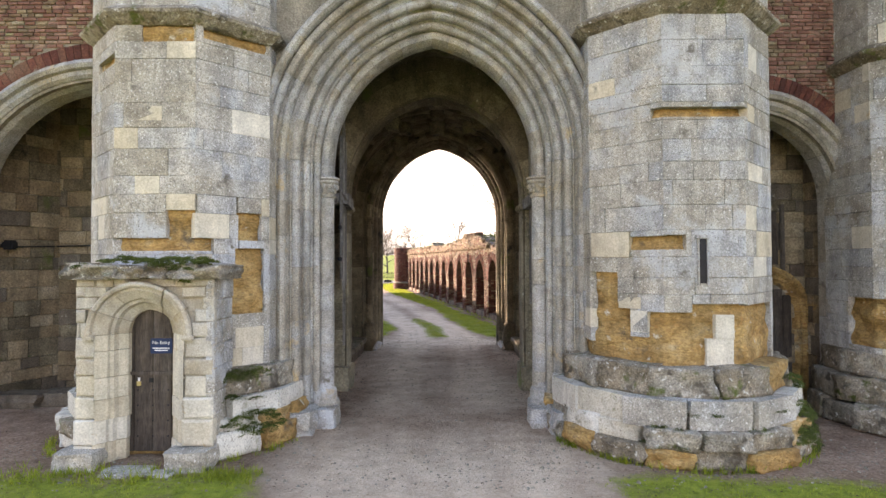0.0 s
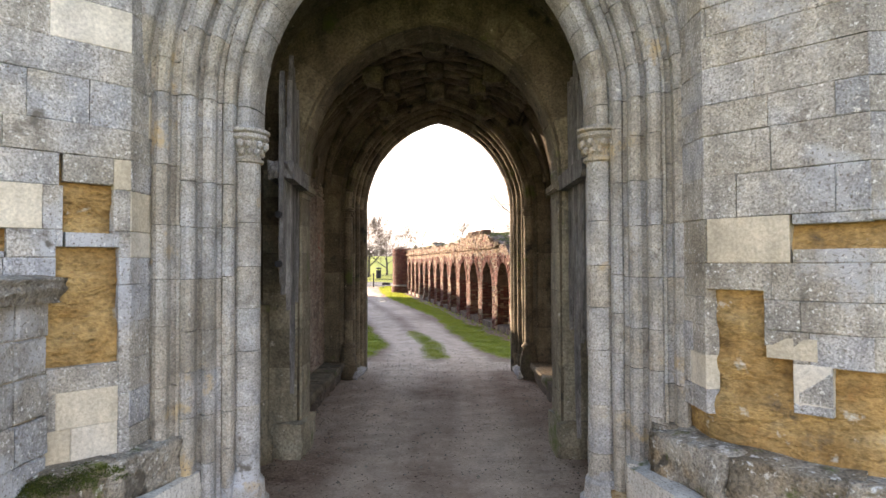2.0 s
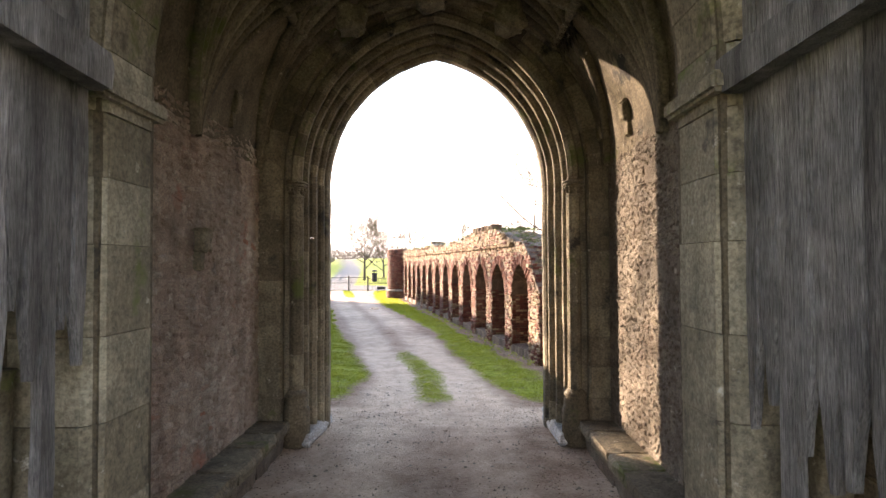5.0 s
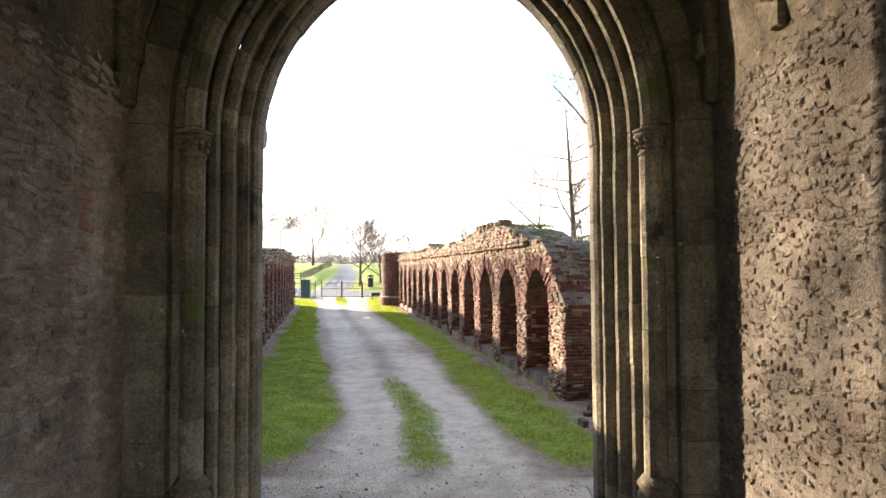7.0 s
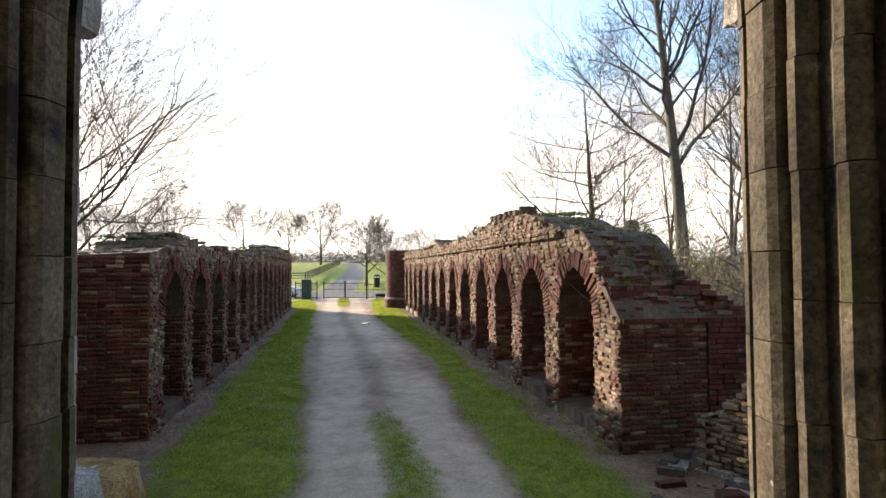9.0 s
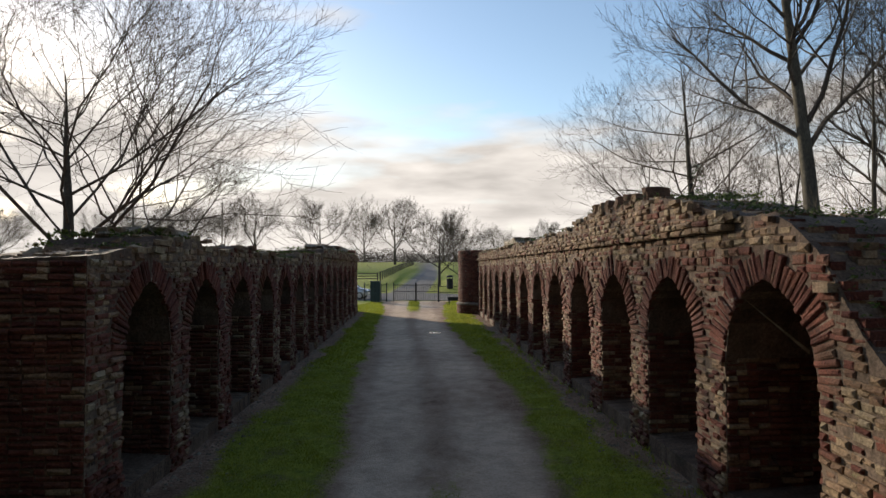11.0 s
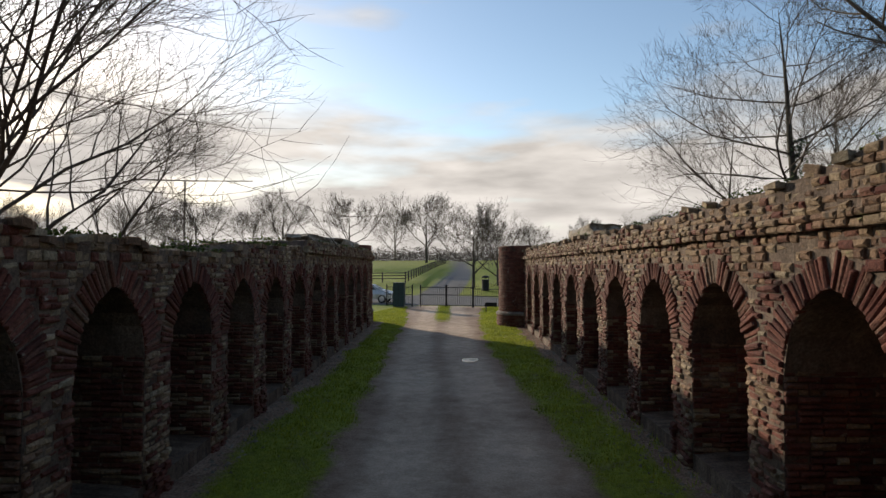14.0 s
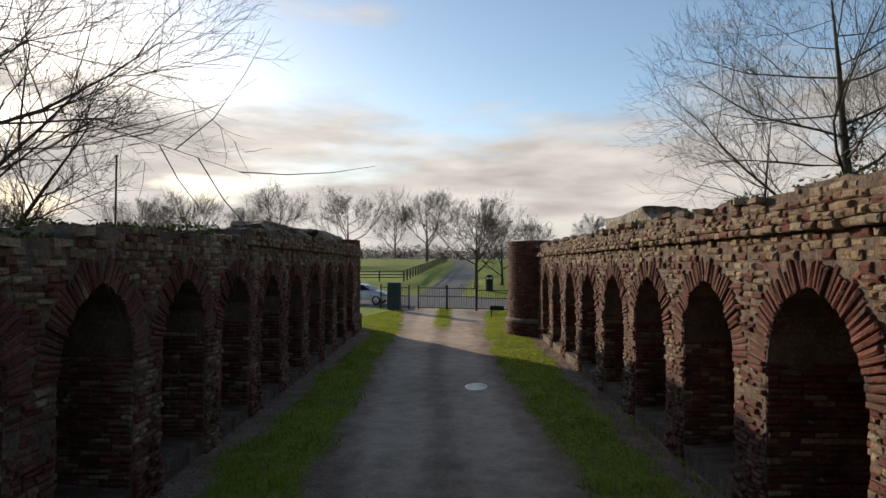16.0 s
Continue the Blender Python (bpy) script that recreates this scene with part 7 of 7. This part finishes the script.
for v in b.verts:
    v.co += noise.noise_vector(v.co * 3) * 0.06
part("bole", b, M_BARK, stump, "", None, True)


def car(x, y, turn, label):
    """Small hatchback, its side towards the gate."""
    t = thing("parked_car", label, "car", at=Matrix.Translation((x, y, 0.0)) @ Matrix.Rotation(turn, 4, "Z"))
    side = [(-2.0, 0.32), (-2.05, 0.75), (-1.95, 0.98), (-1.72, 1.05), (-1.15, 1.42), (-0.2, 1.48), (0.45, 1.36), (1.1, 1.0), (1.75, 0.86), (2.0, 0.68), (2.05, 0.35)]
    bm = bmesh.new()
    rows = []
    for yy, sq in ((-0.84, 0.93), (-0.80, 1.0), (0.80, 1.0), (0.84, 0.93)):
        rows.append([bm.verts.new((px, yy * (1.0 if pz < 1.0 else 0.80), 0.32 + (pz - 0.32) * sq)) for px, pz in side])
    for A, B in zip(rows, rows[1:]):
        for k in range(len(side) - 1):
            bm.faces.new((A[k], A[k + 1], B[k + 1], B[k]))
        bm.faces.new((A[-1], A[0], B[0], B[-1]))
    bm.faces.new(rows[0][::-1])
    bm.faces.new(rows[-1])
    part("body", bm, M_SILVER, t)
    for yy in (-0.83, 0.83):
        sg = 1 if yy > 0 else -1
        for pts in (((-1.05, 1.02), (-0.95, 1.34), (-0.35, 1.41), (-0.35, 1.02)), ((-0.28, 1.02), (-0.28, 1.41), (0.35, 1.33), (0.85, 1.02))):
            bm = bmesh.new()
            f = [bm.verts.new((px, sg * (0.845 if pz < 1.1 else 0.70), pz)) for px, pz in pts]
            bm.faces.new(f)
            bmesh.ops.solidify(bm, geom=bm.faces[:], thickness=0.012)
            part("side_window", bm, M_GLASSDARK, t, "dark side window")
        for px in (-1.28, 1.3):
            wheel = part("wheel", lathe(bmesh.new(), [(0.22, -0.1), (0.31, -0.1), (0.32, -0.05), (0.32, 0.05), (0.31, 0.1), (0.22, 0.1)], 20, Matrix.Translation((px, sg * 0.76, 0.32)) @ Matrix.Rotation(math.pi / 2, 4, "X")), M_RUBBER, t, "black tyre")
            part("rim", lathe(bmesh.new(), [(0.05, -0.115), (0.21, -0.105), (0.21, 0.105), (0.05, 0.115)], 14, Matrix.Translation((px, sg * 0.76, 0.32)) @ Matrix.Rotation(math.pi / 2, 4, "X")), M_ALLOY, wheel, "alloy rim")
    for px, nm in ((0.78, "windscreen"), (-1.42, "rear_window")):
        bm = bmesh.new()
        p = ((0.52, 1.35), (1.05, 1.04)) if px > 0 else ((-1.2, 1.40), (-1.66, 1.08))
        f = [bm.verts.new(q) for q in ((p[0][0], -0.6, p[0][1]), (p[0][0], 0.6, p[0][1]), (p[1][0] + 0.02, 0.7, p[1][1]), (p[1][0] + 0.02, -0.7, p[1][1]))]
        bm.faces.new(f)
        bmesh.ops.solidify(bm, geom=bm.faces[:], thickness=-0.03)
        part(nm, bm, M_GLASSDARK, t)
    for sg in (-1, 1):
        part("headlight", boxed(1.82, 1.99, sg * 0.62 - 0.14, sg * 0.62 + 0.14, 0.68, 0.80, 0.03), M_WHITE, t, "clear headlight")
    return t


car(-16.3, 67.2, 0.05, "silver hatchback parked on the lane beyond the gate")


# ---- puddles ----
M_WATER = plain("standing_water", (0.05, 0.045, 0.04), 0.04)
M_WATER.node_tree.nodes["Principled BSDF"].inputs["Specular IOR Level"].default_value = 0.5
for k, (x, y, sx, sy) in enumerate(((-4.12, 41.75, 0.26, 0.40),)):
    bm = bmesh.new()
    vs = [bm.verts.new((sx * math.cos(q * 0.2618) * (1 + 0.25 * noise.noise(Vector((math.cos(q * 0.2618), math.sin(q * 0.2618), k)))), sy * math.sin(q * 0.2618), 0)) for q in range(24)]
    bm.faces.new(vs)
    o = part("puddle", bm, M_WATER, None, "", Matrix.Translation((x, y, max(height(x + dx, y + dy) for dx in (-sx, 0, sx) for dy in (-sy, 0, sy)) + 0.006)))
    tagged(o, "shallow puddle lying in the worn track", "puddle", "puddles", "structure")


# ---- leaf litter and weeds ----
M_LITTER = material("dead_leaves", [(0.0, (0.07, 0.045, 0.025)), (0.5, (0.17, 0.11, 0.06)), (1.0, (0.33, 0.25, 0.15))], grain=20, bump=0.1, per_piece=0.9)
r = random.Random(55)
lit = Soup()
for k in range(9000):
    q = k % 4
    if q < 2:
        x, y = r.uniform(-2.5, 2.3), r.uniform(8.5, 18.5)
        if r.random() < 0.6:
            x = r.choice((-1, 1)) * (2.3 - abs(r.gauss(0, 0.5))) - 0.1
    elif q == 2:
        x, y = r.uniform(-8.5, 8.0), r.uniform(5.5, 10.0)
    else:
        y = r.uniform(20.5, 45)
        x = (left_x(y) + abs(r.gauss(0.0, 0.35))) if r.random() < 0.5 else (right_x(y) - abs(r.gauss(0.0, 0.35)))
    s, t_ = r.uniform(0.008, 0.024), r.uniform(0, 6.28)
    z = height(x, y) + 0.004
    dx, dy = math.cos(t_) * s, math.sin(t_) * s
    lit.add([(x - dx, y - dy, z), (x + dy * 0.5, y - dx * 0.5, z + r.uniform(0, 0.012)), (x + dx, y + dy, z + r.uniform(0, 0.01)), (x - dy * 0.5, y + dx * 0.5, z + r.uniform(0, 0.012))], [(0, 1, 2, 3)])
tagged(lit.make("leaf_litter", M_LITTER, None, "dead leaves and crumbs strewn over the soil", "stuff"), category="leaf litter")

wd = Soup()
for k in range(520):
    q = k % 3
    if q == 0:
        a = r.uniform(3.4, 6.1)
        c = TR if r.random() < 0.6 else TL
        x, y = c[0] + 1.85 * math.cos(a), c[1] + 1.85 * math.sin(a)
        if c is TL and x > -2.9 and y > 8.2 or y > 8.4:
            continue
    elif q == 1:
        x, y = r.uniform(-5.3, -2.2), r.gauss(6.85, 0.12)
    else:
        y = r.uniform(22.5, 40)
        x = right_x(y) - abs(r.gauss(0.1, 0.2))
    z = height(x, y)
    for _ in range(r.randint(5, 11)):
        t_, h = r.uniform(0, 6.28), r.uniform(0.03, 0.13)
        ox, oy, w = r.gauss(0, 0.03), r.gauss(0, 0.03), r.uniform(0.003, 0.009)
        dx, dy = math.cos(t_), math.sin(t_)
        wd.add([(x + ox - dy * w, y + oy + dx * w, z), (x + ox + dy * w, y + oy - dx * w, z), (x + ox + dx * h * 0.6, y + oy + dy * h * 0.6, z + h)], [(0, 1, 2)])
tagged(wd.make("weeds", M_GRASS, None, "small tufts of grass and weeds at the wall feet", "stuff"), category="weeds")
